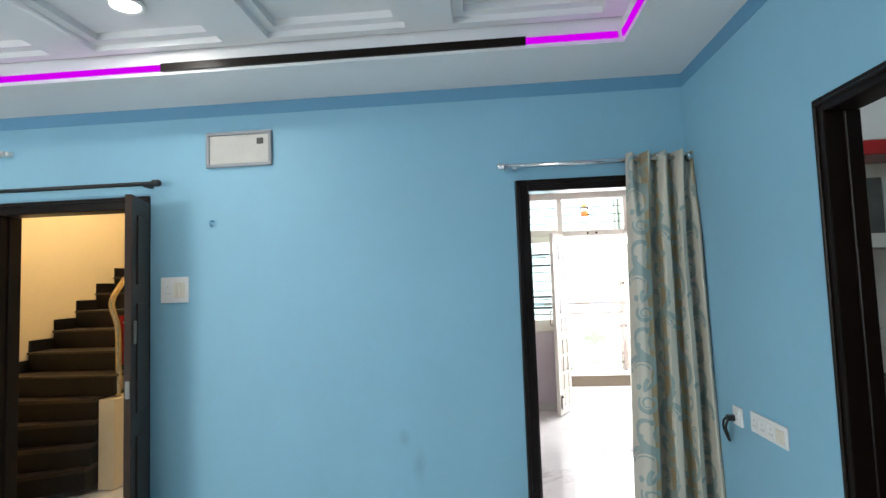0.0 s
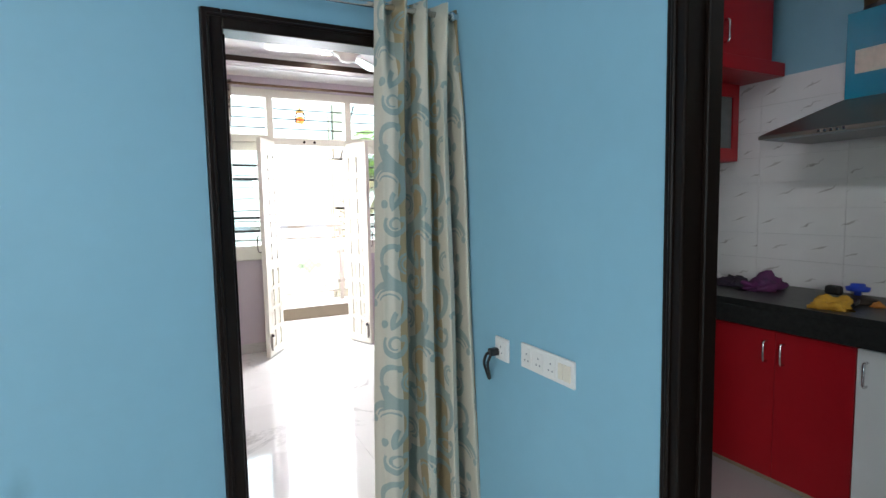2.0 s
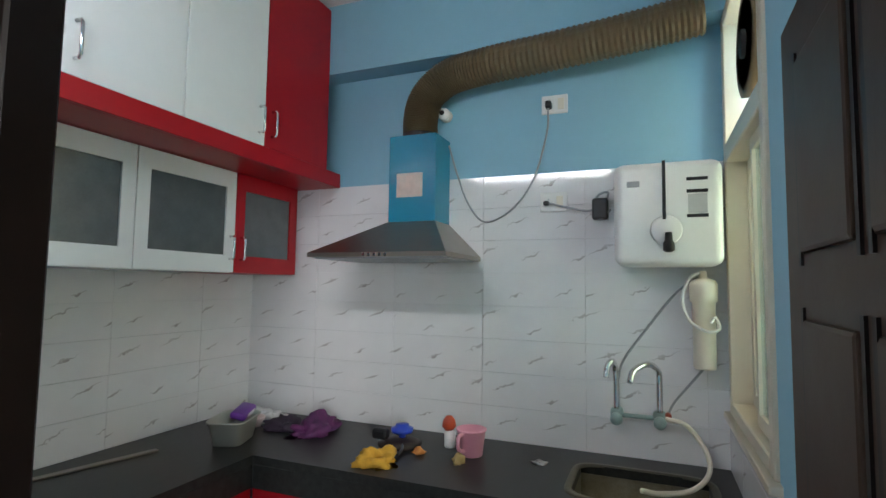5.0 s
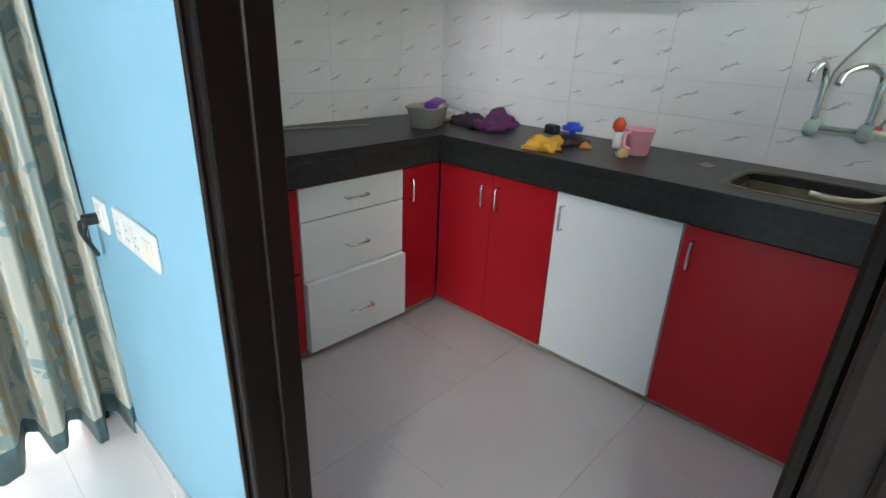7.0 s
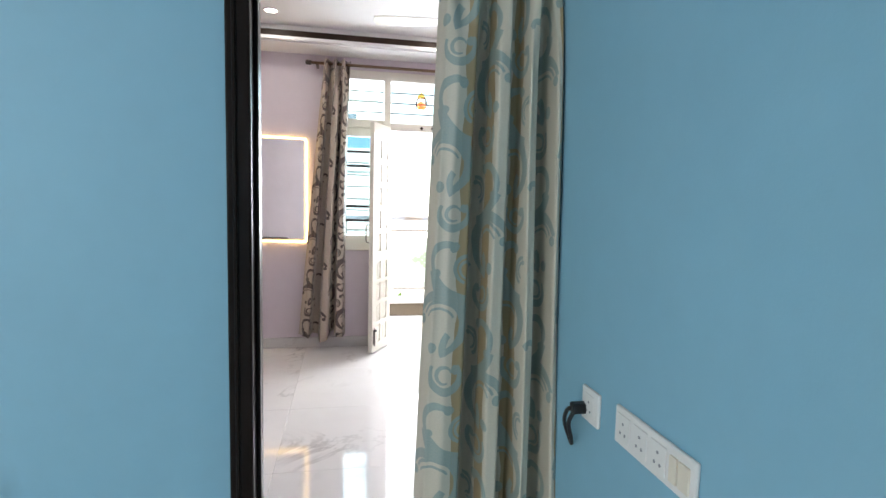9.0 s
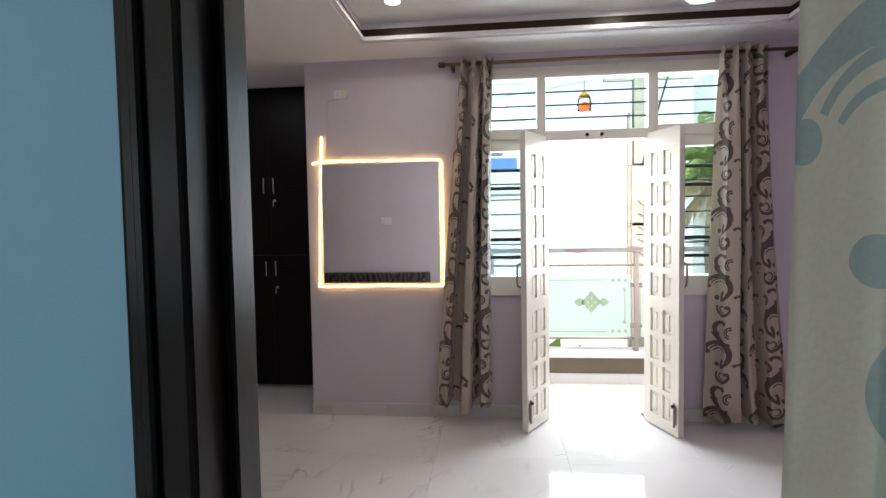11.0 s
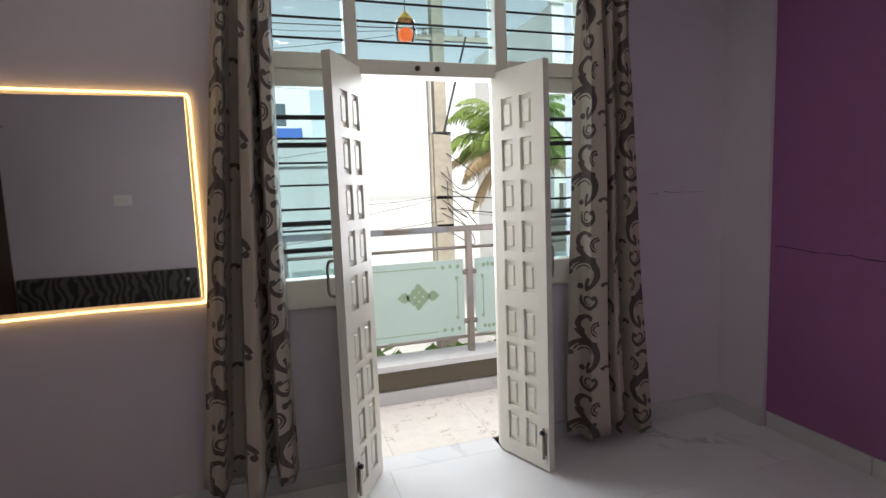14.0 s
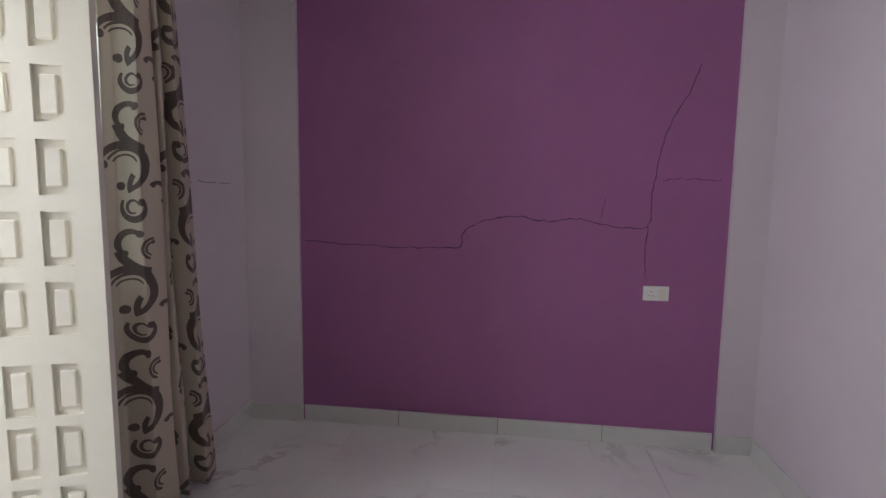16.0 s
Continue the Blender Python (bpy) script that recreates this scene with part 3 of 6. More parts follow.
# bedroom: south wall is thicker beside the entrance
WX, EX, NY = -3.35, 2.03, 3.25
structure("wall_bedroom_south", boxes(
    (-2.99, -0.925, 0.104, 0.20, 0, TOP), (-0.925, -0.04, 0.104, 0.20, 2.07, TOP), (-0.04, 0.02, 0.104, 0.47, 0, TOP), (-2.99, -2.95, 0.20, 1.1, 0, TOP), (WX - 0.1, -2.99, 1.06, 1.1, 0, TOP), (0.02, EX + 0.1, 0.385, 0.47, 0, TOP)), LILAC)
structure("wall_bedroom_west", boxes((WX - 0.1, WX, 1.1, 3.95, 0, TOP), (WX, -3.10, 3.17, 3.84, 0, TOP)), LILAC)
structure("wall_bedroom_north", boxes(
    (-1.955, -0.62, NY, NY + 0.15, 0, TOP), (-0.62, -0.26, NY, NY + 0.15, 0, 0.92), (0.55, 1.0, NY, NY + 0.15, 0, 0.92), (-0.62, 1.0, NY, NY + 0.15, 2.52, TOP),
    (1.0, EX + 0.1, NY, NY + 0.15, 0, TOP), (-1.955, -1.93, NY + 0.15, 3.95, 0, TOP), (WX, -1.955, 3.90, 4.0, 0, TOP)), LILAC)
structure("wall_bedroom_east", boxes((EX + 0.002, EX + 0.1, 0.47, NY, 0, TOP)), LILAC)
structure("wall_purple_panel", boxes((EX - 0.006, EX + 0.002, 0.65, 2.93, 0.0, TOP)), PURPLE)
structure("wall_column_north_east", boxes((EX - 0.03, EX + 0.002, 2.93, NY, 0, TOP)), LILAC)
structure("wall_column_south_east", boxes((EX - 0.03, EX + 0.002, 0.47, 0.65, 0, TOP)), LILAC)
tray = bmesh.new()
TX0, TX1, TY0, TY1 = -1.44, 1.25, 0.85, 2.92
for row in ((WX, TX0, 0.104, 3.95, BZ, TOP), (TX1, EX, 0.47, NY, BZ, TOP), (TX0, TX1, TY1, NY, BZ, TOP), (TX0, TX1, 0.2, TY0, BZ, TOP), (TX0, TX1, TY0, TY1, 2.76, TOP)):
    box(tray, *row)
for row in ((TX0, TX0 + 0.03, TY0, TY1, 2.64, 2.665), (TX1 - 0.03, TX1, TY0, TY1, 2.64, 2.665), (TX0, TX1, TY1 - 0.03, TY1, 2.64, 2.665), (TX0, TX1, TY0, TY0 + 0.03, 2.64, 2.665)):
    box(tray, *row)
structure("ceiling_bedroom", tray, WHITE_CEIL)
structure("trim_tray_groove", boxes((TX0 + 0.001, TX1, TY1 - 0.006, TY1 - 0.001, 2.665, 2.72), (TX0 + 0.001, TX0 + 0.006, TY0, TY1, 2.665, 2.72), (TX1 - 0.006, TX1 - 0.001, TY0, TY1, 2.665, 2.72)), BROWN_DOOR)

# kitchen
KN, KE, KS = 0.38, 2.05, -1.957
structure("wall_kitchen_west", boxes((0.047, 0.088, -1.115, 0.385, 0, KZ), (0.047, 0.088, -1.94, -1.115, 2.07, KZ), (0.047, 0.088, -2.05, -1.94, 0, KZ)), BLUE)
structure("wall_kitchen_north", boxes((0.088, KE, KN, KN + 0.003, 0, KZ)), BLUE)
structure("wall_kitchen_east", boxes((KE, KE + 0.1, -2.2, KN + 0.003, 0, TOP), (1.93, KE, -1.957, KN, 2.64, KZ)), BLUE)
structure("wall_kitchen_south", boxes((0.088, 1.25, KS - 0.14, KS, 0, KZ), (1.25, 1.99, KS - 0.14, KS, 0, 1.12), (1.25, 1.99, KS - 0.14, KS, 2.62, KZ), (1.99, KE, KS - 0.14, KS, 0, KZ)), BLUE)
structure("ceiling_kitchen", boxes((0.047, KE, -2.1, 0.385, KZ, KZ + 0.15)), WHITE_CEIL)
structure("wall_light_well", boxes((1.0, 2.3, -2.75, -2.7, 0.5, 3.2)), CREAM)

# stairwell
structure("wall_stair_west", boxes((-5.2, -5.1, 0.10, 4.2, -1.0, 4.6)), CREAM)
structure("wall_stair_north", boxes((-5.2, WX - 0.1, 4.2, 4.3, -1.0, 4.6)), CREAM)
structure("wall_stair_east", boxes((WX - 0.22, WX - 0.12, 1.04, 4.2, -1.0, 4.6), (-3.02, -2.995, 0.104, 1.04, -1.0, 4.6), (WX - 0.12, -2.995, 1.04, 1.055, -1.0, 4.6)), CREAM)
structure("wall_stair_south", boxes((-4.12, -2.995, 0.104, 0.14, 2.1, 4.6), (-5.2, -4.12, 0.104, 0.14, 2.1, 4.6), (-5.2, -4.12, 0.104, 0.14, -1.0, 2.1)), CREAM)
structure("ceiling_stair", boxes((-5.2, -2.9, 0.1, 4.3, 4.6, 4.7)), WHITE_CEIL)

# balcony and its parapet
structure("balcony_slab", boxes((-1.9, 2.2, 3.40, 4.32, -0.25, -0.012), (-0.28, 0.57, 3.25, 3.40, -0.2, -0.012)), GROUT)
structure("parapet", boxes((-1.9, 2.2, 4.10, 4.30, 0.095, 0.235), (-1.9, 2.2, 4.11, 4.30, -0.01, 0.095)), PARAPET)
structure("parapet_ledge", boxes((-1.9, 2.2, 4.07, 4.33, 0.235, 0.275)), ROOF_WHITE)
structure("parapet_skirting", boxes((-1.9, 2.2, 4.085, 4.11, 0.0, 0.09)), SKIRT)
structure("wall_balcony_end", boxes((-1.93, -1.9, 3.40, 4.3, -0.2, 2.9), (2.13, 2.2, 3.40, 4.3, -0.2, 1.1)), ROOF_WHITE)
structure("ground", boxes((-400, 400, -400, 700, -3.9, -3.7)), mat("dusty_ground", (0.72, 0.70, 0.66), 0.9, vary=0.3, scale=0.3, bump=0.4, bump_scale=3))


# ------------------------------------------------------------------ door frames, skirting
def door_frame(name, label, x0, x1, top, width, y0, y1, matrix, extra=0.0):
    """Three-sided moulded timber frame in the local xz plane."""
    f = thing(name, label, "door frame", at=matrix)
    f["kind"] = "structure"
    for nm, row in (("jamb", (x0, x0 + width, y0, y1, 0, top)), ("jamb", (x1 - width, x1, y0, y1, 0, top)), ("head", (x0 + width, x1 - width, y0, y1, top - width, top))):
        part(nm, soft_box(*row, r=0.006), DARK_WOOD, f)
    for nm, row in (("bead", (x0 + 0.018, x0 + 0.03, y0 - 0.008, y0 + 0.001, 0, top - 0.03)), ("bead", (x1 - 0.03, x1 - 0.018, y0 - 0.008, y0 + 0.001, 0, top - 0.03)), ("bead", (x0 + 0.018, x1 - 0.018, y0 - 0.008, y0 + 0.001, top - 0.03, top - 0.018)),
                    ("rebate", (x0 + width, x0 + width + 0.012, y0 + 0.06, y1, 0, top - width)), ("rebate", (x1 - width - 0.012, x1 - width, y0 + 0.06, y1, 0, top - width))):
        part(nm, soft_box(*row, r=0.003, segments=1), DARK_WOOD, f)
    return f


door_frame("door_1", "dark polished wooden door frame to the bedroom", -0.932, -0.038, 2.068, 0.066, -0.022, 0.09, pose(0, 0, 0))
door_frame("door_2", "dark polished wooden door frame to the kitchen", -1.938, -1.113, 2.068, 0.054, -0.022, 0.086, Matrix(((0, -1, 0, 0), (1, 0, 0, 0), (0, 0, 1, 0), (0, 0, 0, 1))) @ Matrix.Diagonal((1, -1, 1, 1)))
door_frame("door_3", "dark wooden entrance door frame towards the stairs", -4.118, -3.092, 2.088, 0.075, -0.02, 0.12, pose(0, 0, 0))


def skirting(name, rows):
    s = tagged(new(name), "grey white marble skirting tiles along the wall foot", "", "", "structure")
    for row in rows:
        part("skirting_tile", soft_box(*row, r=0.002, segments=1), SKIRT, s)


def run(axis, a, b, face, depth, h=0.095, unit=0.6):
    """Skirting tiles from a to b along a wall face."""
    out = []
    n = max(1, round(abs(b - a) / unit))
    for k in range(n):
        p, q = a + (b - a) * k / n + 0.0015, a + (b - a) * (k + 1) / n - 0.0015
        lo, hi = sorted((face, face + depth))
        out.append((p, q, lo, hi, 0, h) if axis == "x" else (lo, hi, p, q, 0, h))
    return out


skirting("baseboard_living", run("x", -3.09, -0.935, 0, -0.01) + run("y", -1.11, -0.0, 0, -0.01) + run("y", -5.5, -1.94, 0, -0.01))
skirting("baseboard_bedroom", run("x", -1.955, -0.26, NY, -0.012) + run("x", 0.55, EX - 0.03, NY, -0.012) + run("y", 0.66, 2.92, EX - 0.006, -0.012) + run("y", 2.93, NY - 0.012, EX - 0.03, -0.012)
         + run("y", 0.48, 0.65, EX - 0.03, -0.012) + run("x", 0.02, EX - 0.045, 0.47, 0.012) + run("y", 1.1, 3.155, WX, 0.012) + run("y", 3.158, 3.83, -3.10, 0.012) + run("x", WX + 0.014, -3.086, 3.17, -0.012) + run("y", 3.25, 3.83, -1.955, -0.012))


# ------------------------------------------------------------------ curtains and rods
def curtain(name, label, width_top, width_bot, height, folds, depth, material, at, seed, profile, hem=None, rings=True, group="", shift=0.0, swing=0.0):
    """Cloth hanging from eyelets in uneven folds; local x along the rod, y towards the room is negative, top at z = 0.
    profile: (share of the width, how far out) through the folds, from side to side."""
    rng = random.Random(seed)
    cols, rows = 132, 30

    def out(u):
        for (u0, d0), (u1, d1) in zip(profile, profile[1:]):
            if u <= u1:
                k = (u - u0) / (u1 - u0)
                k = k * k * (3 - 2 * k)
                return d0 + (d1 - d0) * k
        return profile[-1][1]

    lean = [rng.uniform(-1, 1) for _ in range(4)]
    bm = bmesh.new()
    layer = bm.loops.layers.uv.new("cloth")
    grid, along = [], []
    for j in range(rows + 1):
        v = j / rows
        ease = min(1.0, v / 0.22)
        ease = ease * ease * (3 - 2 * ease)
        line = []
        for i in range(cols + 1):
            u = i / cols
            drift = 0.022 * math.sin(math.pi * u) * (lean[0] * math.sin(4.0 * v + lean[1]) + 0.5 * lean[2] * math.sin(9.0 * v + 3 * u))
            low = out(min(1.0, max(0.0, u + drift)))
            top = math.sin(2 * math.pi * folds * u)
            d = top * (1 - ease) * 0.75 + low * ease
            amp = depth * (0.85 + 0.35 * v)
            w = width_top + (width_bot - width_top) * v ** 1.3
            x = shift * v + w * u + 0.10 * depth * math.sin(7 * math.pi * u + lean[3]) * ease
            y = -amp * d + swing * v * (0.3 + 0.7 * u) + 0.004 * math.sin(11 * v + 14 * u)
            z = -height * v + (0.020 * math.sin(9 * u + seed) - 0.018 * d if j == rows else 0.0)
            line.append(bm.verts.new((x, y, z)))
        grid.append(line)
    dist = 0.0
    for i in range(cols + 1):
        if i:
            dist += (grid[rows // 2][i].co - grid[rows // 2][i - 1].co).length
        along.append(dist)
    for j in range(rows):
        for i in range(cols):
            f = bm.faces.new((grid[j][i], grid[j + 1][i], grid[j + 1][i + 1], grid[j][i + 1]))
            f.smooth = True
            for loop, (a, b) in zip(f.loops, ((j, i), (j + 1, i), (j + 1, i + 1), (j, i + 1))):
                loop[layer].uv = (along[b], grid[a][b].co.z)
            if hem and j >= rows - 1:
                f.material_index = 1
    t = thing(name, label, "curtain", group, at)
    me = bpy.data.meshes.new("cloth")
    bm.to_mesh(me)
    bm.free()
    me.materials.append(material)
    if hem:
        me.materials.append(hem)
    ob = new("cloth", me)
    ob.parent = t
    solid = ob.modifiers.new("thickness", "SOLIDIFY")
    solid.thickness = 0.0025
    if rings:
        for k in range(folds):
            x = width_top * (k + 0.25) / folds
            r = bmesh.new()
            pipe(r, [(x + 0.001 * math.cos(a), 0.026 * math.cos(a) , -0.045 + 0.026 * math.sin(a)) for a in [2 * math.pi * q / 16 for q in range(16)]], 0.004, 6, closed=True)
            part("eyelet", r, CHROME, t, "metal eyelet ring", True)
    return t


def rod(name, label, x0, x1, y, z, material, finial, r=0.0125, wall_y=0.0, group=""):
    t = thing(name, label, "curtain rod", group, pose(0, 0, 0))
    part("pole", pipe(bmesh.new(), [(x0, y, z), (x1, y, z)], r, 14), material, t, "", True)
    for x, s in ((x0, -1), (x1, 1)):
        part("finial", lathe(bmesh.new(), [(r * s0, s * h) for s0, h in ((1.0, 0), (1.7, 0.004), (1.7, 0.016), (1.2, 0.02), (1.8, 0.03), (1.3, 0.045), (0.3, 0.05))], (x, y, z), 14, "x"), finial, t, "", True)
        xb = x - s * 0.05
        part("bracket", soft_box(xb - 0.012, xb + 0.012, min(y, wall_y), max(y, wall_y), z - 0.018, z + 0.012, 0.003), finial, t)
    return t


rod("curtain_rod", "polished steel curtain rod above the bedroom doorway", -0.985, -0.03, -0.085, 2.135, CHROME, CHROME)
TEAL_FOLDS = ((0, -0.1), (0.04, 0.75), (0.16, 0.95), (0.27, 0.8), (0.35, -1.0), (0.42, -0.75), (0.49, 0.8), (0.55, 0.75), (0.61, -0.55), (0.67, -0.5), (0.74, 0.9), (0.80, 0.7), (0.855, -1.0), (0.90, -0.8), (0.94, 0.8), (1.0, 0.65))
LEFT_FOLDS = ((0, -0.3), (0.10, 0.5), (0.22, 0.7), (0.30, -0.9), (0.38, -1.0), (0.46, 0.9), (0.60, 1.0), (0.68, -0.8), (0.75, -1.0), (0.83, 0.7), (0.92, 0.5), (1.0, -0.6))
RIGHT_FOLDS = ((0, -0.6), (0.08, -0.3), (0.16, 0.8), (0.34, 1.0), (0.40, -0.6), (0.45, -0.9), (0.51, 0.8), (0.57, 0.6), (0.62, -0.9), (0.67, -0.8), (0.74, 0.9), (0.88, 0.7), (0.94, -0.4), (1.0, -0.2))
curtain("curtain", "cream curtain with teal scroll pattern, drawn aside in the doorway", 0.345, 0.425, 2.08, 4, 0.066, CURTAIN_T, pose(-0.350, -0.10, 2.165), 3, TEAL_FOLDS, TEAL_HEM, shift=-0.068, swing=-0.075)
rod("curtain_rod", "black curtain rod above the entrance door", -4.3, -3.03, -0.07, 2.15, BLACK_PL, BLACK_PL)
rod("curtain_rod", "bronze curtain rod across the balcony doors", -0.90, 1.45, 3.12, 2.53, mat("bronze_rod", (0.20, 0.13, 0.08), 0.3, 0.8), mat("dark_bronze", (0.06, 0.04, 0.03), 0.4, 0.5), 0.0125, NY)
curtain("curtain", "brown scroll-patterned curtain bunched beside the mirror", 0.22, 0.40, 2.43, 3, 0.078, CURTAIN_B, pose(-0.79, 3.12, 2.565), 7, LEFT_FOLDS, shift=-0.215, group="brown curtains")
curtain("curtain", "brown scroll-patterned curtain hanging beside the lilac corner", 0.30, 0.54, 2.49, 4, 0.072, CURTAIN_B, pose(0.92, 3.12, 2.565), 11, RIGHT_FOLDS, shift=-0.072, group="brown curtains")


# ------------------------------------------------------------------ electrics
def plate(name, label, w, h, at, modules, dark=False, cat="switch plate", group=""):
    """A modular switch plate in the local xz plane facing -y; modules: list of (x, width, kind)."""
    t = thing(name, label, cat, group, at)
    part("cover", soft_box(0, w, -0.010, 0, 0, h, 0.004), WHITE_PL, t)
    for x, mw, kind in modules:
        if kind == "switch":
            part("switch", soft_box(x, x + mw, -0.0145, -0.009, h * 0.2, h * 0.8, 0.002), CREAM_PL, t)
        else:
            s = part("socket", soft_box(x, x + mw, -0.0125, -0.009, h * 0.15, h * 0.85, 0.002), WHITE_PL, t)
            for dx, dz in ((0.0, 0.62), (-0.18, 0.36), (0.18, 0.36)):
                part("pin_hole", lathe(bmesh.new(), [(0.0035, -0.0132), (0.0035, -0.012)], (x + mw * (0.5 + dx), 0, h * dz), 8, "y"), GREY_PL, s)
    return t


EAST = Matrix(((0, 1, 0, 0), (-1, 0, 0, 0), (0, 0, 1, 0), (0, 0, 0, 1)))   # faces -x
WEST = Matrix(((0, -1, 0, 0), (1, 0, 0, 0), (0, 0, 1, 0), (0, 0, 0, 1)))   # faces +x
plate("switch_board", "white modular board with three sockets on the blue wall", 0.27, 0.085, Matrix.Translation((0, -0.526, 0.835)) @ EAST, [(0.012, 0.05, "socket"), (0.075, 0.05, "socket"), (0.138, 0.05, "socket"), (0.20, 0.022, "switch"), (0.226, 0.03, "switch")])
plate("socket_plate", "white socket plate with a black plug on the blue wall", 0.085, 0.085, Matrix.Translation((0, -0.362, 0.822)) @ EAST, [(0.02, 0.045, "socket")])
plug = thing("plug", "black plug with a short looped cable", "plug", at=pose(-0.004, -0.380, 0.852))
part("body", soft_box(-0.042, 0.0, -0.014, 0.014, -0.013, 0.013, 0.005), BLACK_PL, plug)
part("cable", pipe(bmesh.new(), curve_points([(-0.035, 0, 0.0), (-0.045, 0.015, -0.01), (-0.04, 0.04, -0.05), (-0.02, 0.05, -0.10), (-0.015, 0.045, -0.115), (-0.025, 0.03, -0.09), (-0.04, 0.015, -0.045), (-0.035, 0.0, -0.01)]), 0.0055, 8), BLACK_PL, plug, "", True)
plate("switch_board", "white switch plate beside the entrance door", 0.17, 0.15, pose(-3.02, 0, 1.45), [(0.02, 0.05, "socket"), (0.085, 0.02, "switch"), (0.108, 0.02, "switch"), (0.131, 0.02, "switch")])
nail = thing("wall_hook", "small dark hook in the blue wall", "hook", at=pose(-2.70, 0, 1.90))
part("stem", pipe(bmesh.new(), curve_points([(0, 0.002, 0.02), (0, -0.03, 0.018), (0, -0.035, 0.0), (0, -0.02, -0.012)]), 0.006, 8), BLUE_BAND, nail, "", True)

vent = thing("vent_panel", "white vent panel in a grey frame high on the blue wall", "vent", at=pose(-2.735, 0, 2.235))
for nm, row in (("frame", (0, 0.40, -0.022, 0, 0, 0.02)), ("frame", (0, 0.40, -0.022, 0, 0.19, 0.21)), ("frame", (0, 0.02, -0.022, 0, 0.02, 0.19)), ("frame", (0.38, 0.40, -0.022, 0, 0.02, 0.19))):
    part(nm, soft_box(*row, r=0.004), GREY_PL, vent)
part("panel", soft_box(0.021, 0.379, -0.012, 0, 0.021, 0.189, 0.002), mat("beige_board", (0.55, 0.53, 0.48), 0.6), vent)
part("label_mark", soft_box(0.31, 0.35, -0.016, -0.011, 0.13, 0.165, 0.002), BLACK_PL, vent)

tube = thing("tube_lamp", "white tube lamp fitting above the entrance door", "lamp", at=pose(-4.6, 0, 2.39))
part("batten", soft_box(0, 0.62, -0.035, 0, -0.012, 0.012, 0.004), WHITE_PL, tube)
part("tube", pipe(bmesh.new(), [(0.02, -0.05, 0), (0.60, -0.05, 0)], 0.013, 12), WHITE_PL, tube, "", True)

# fittings for the seen lamp and for the two added, unseen fill lamps
for lx, ly in ((-2.66, -0.80), (-4.6, -0.80), (-2.6, -2.9)):
    t = thing("ceiling_lamp", "round white recessed ceiling lamp, lit", "ceiling light", "living room downlights", pose(lx, ly, 2.795))
    part("rim", lathe(bmesh.new(), [(0.065, 0.0), (0.08, -0.003), (0.08, -0.010), (0.066, -0.012), (0.062, -0.004)], n=32), WHITE_PL, t, "", True)
    part("disc", lathe(bmesh.new(), [(0.06, -0.001), (0.06, -0.007)], n=32), SPOT, t, "glowing diffuser")

# open entrance door leaf
leaf = thing("entrance_door_leaf", "narrow dark brown panelled entrance door leaf, open", "door", at=pose(-3.095, -0.03, 0.01, 0, 0, -70))
part("slab", soft_box(0, 0.32, -0.018, 0.018, 0, 2.03, 0.004), BROWN_DOOR, leaf)
for z0, z1 in ((0.15, 0.75), (0.87, 1.45), (1.55, 1.93)):
    for s in (-1, 1):
        part("raised_panel", soft_box(0.07, 0.25, *sorted((s * 0.017, s * 0.027)), z0, z1, 0.008), BROWN_DOOR, leaf)
part("lock", soft_box(0.305, 0.326, -0.011, 0.011, 0.96, 1.05, 0.003), STEEL, leaf, "steel mortice lock face")
part("tower_bolt", pipe(bmesh.new(), [(0.29, 0.025, 1.24), (0.29, 0.025, 1.36)], 0.007, 8), STEEL, leaf, "steel tower bolt", True)

# ------------------------------------------------------------------ stairs
stairs = thing("staircase", "stone stairs with black risers and brown treads", "stairs")
for k in range(10):
    y0, z1 = 1.04 + 0.256 * (k - 0), 0.87 + 0.165 * k
    part("riser", soft_box(-5.099, -4.12, y0, y0 + 0.03, z1 - 0.165, z1 - 0.018, 0.002, 1), STAIR_BLACK, stairs)
    part("tread", soft_box(-5.099, -4.10, y0 - 0.02, y0 + 0.28, z1 - 0.018, z1, 0.004, 1), STAIR_TREAD, stairs)
    part("string_tile", soft_box(-5.1, -5.085, y0, y0 + 0.256, z1, z1 + 0.10, 0.002, 1), STAIR_BLACK, stairs)
for k, (ya, yb, yc, yd) in enumerate(((0.40, 0.86, 0.62, 0.9), (0.56, 0.9, 0.78, 0.95), (0.72, 0.94, 0.9, 1.0), (0.88, 0.97, 1.0, 1.06))):
    z1 = 0.21 + 0.165 * k
    bm = bmesh.new()
    lo = [bm.verts.new(p) for p in ((-5.099, ya, z1 - 0.165), (-4.2, yb, z1 - 0.165), (-4.2, 1.3, z1 - 0.165), (-5.099, 1.3, z1 - 0.165))]
    hi = [bm.verts.new((v.co.x, v.co.y, z1 - 0.03)) for v in lo]
    bm.faces.new(lo[::-1]); bm.faces.new(hi)
    for i in range(4):
        bm.faces.new((lo[i], lo[(i + 1) % 4], hi[(i + 1) % 4], hi[i]))
    part("winder_riser", bm, STAIR_BLACK, stairs)
    bm = bmesh.new()
    lo = [bm.verts.new(p) for p in ((-5.099, ya - 0.02, z1 - 0.03), (-4.19, yb - 0.02, z1 - 0.03), (-4.19, 1.3, z1 - 0.03), (-5.099, 1.3, z1 - 0.03))]
    hi = [bm.verts.new((v.co.x, v.co.y, z1)) for v in lo]
    bm.faces.new(lo[::-1]); bm.faces.new(hi)
    for i in range(4):
        bm.faces.new((lo[i], lo[(i + 1) % 4], hi[(i + 1) % 4], hi[i]))
    part("winder_tread", bm, STAIR_TREAD, stairs)
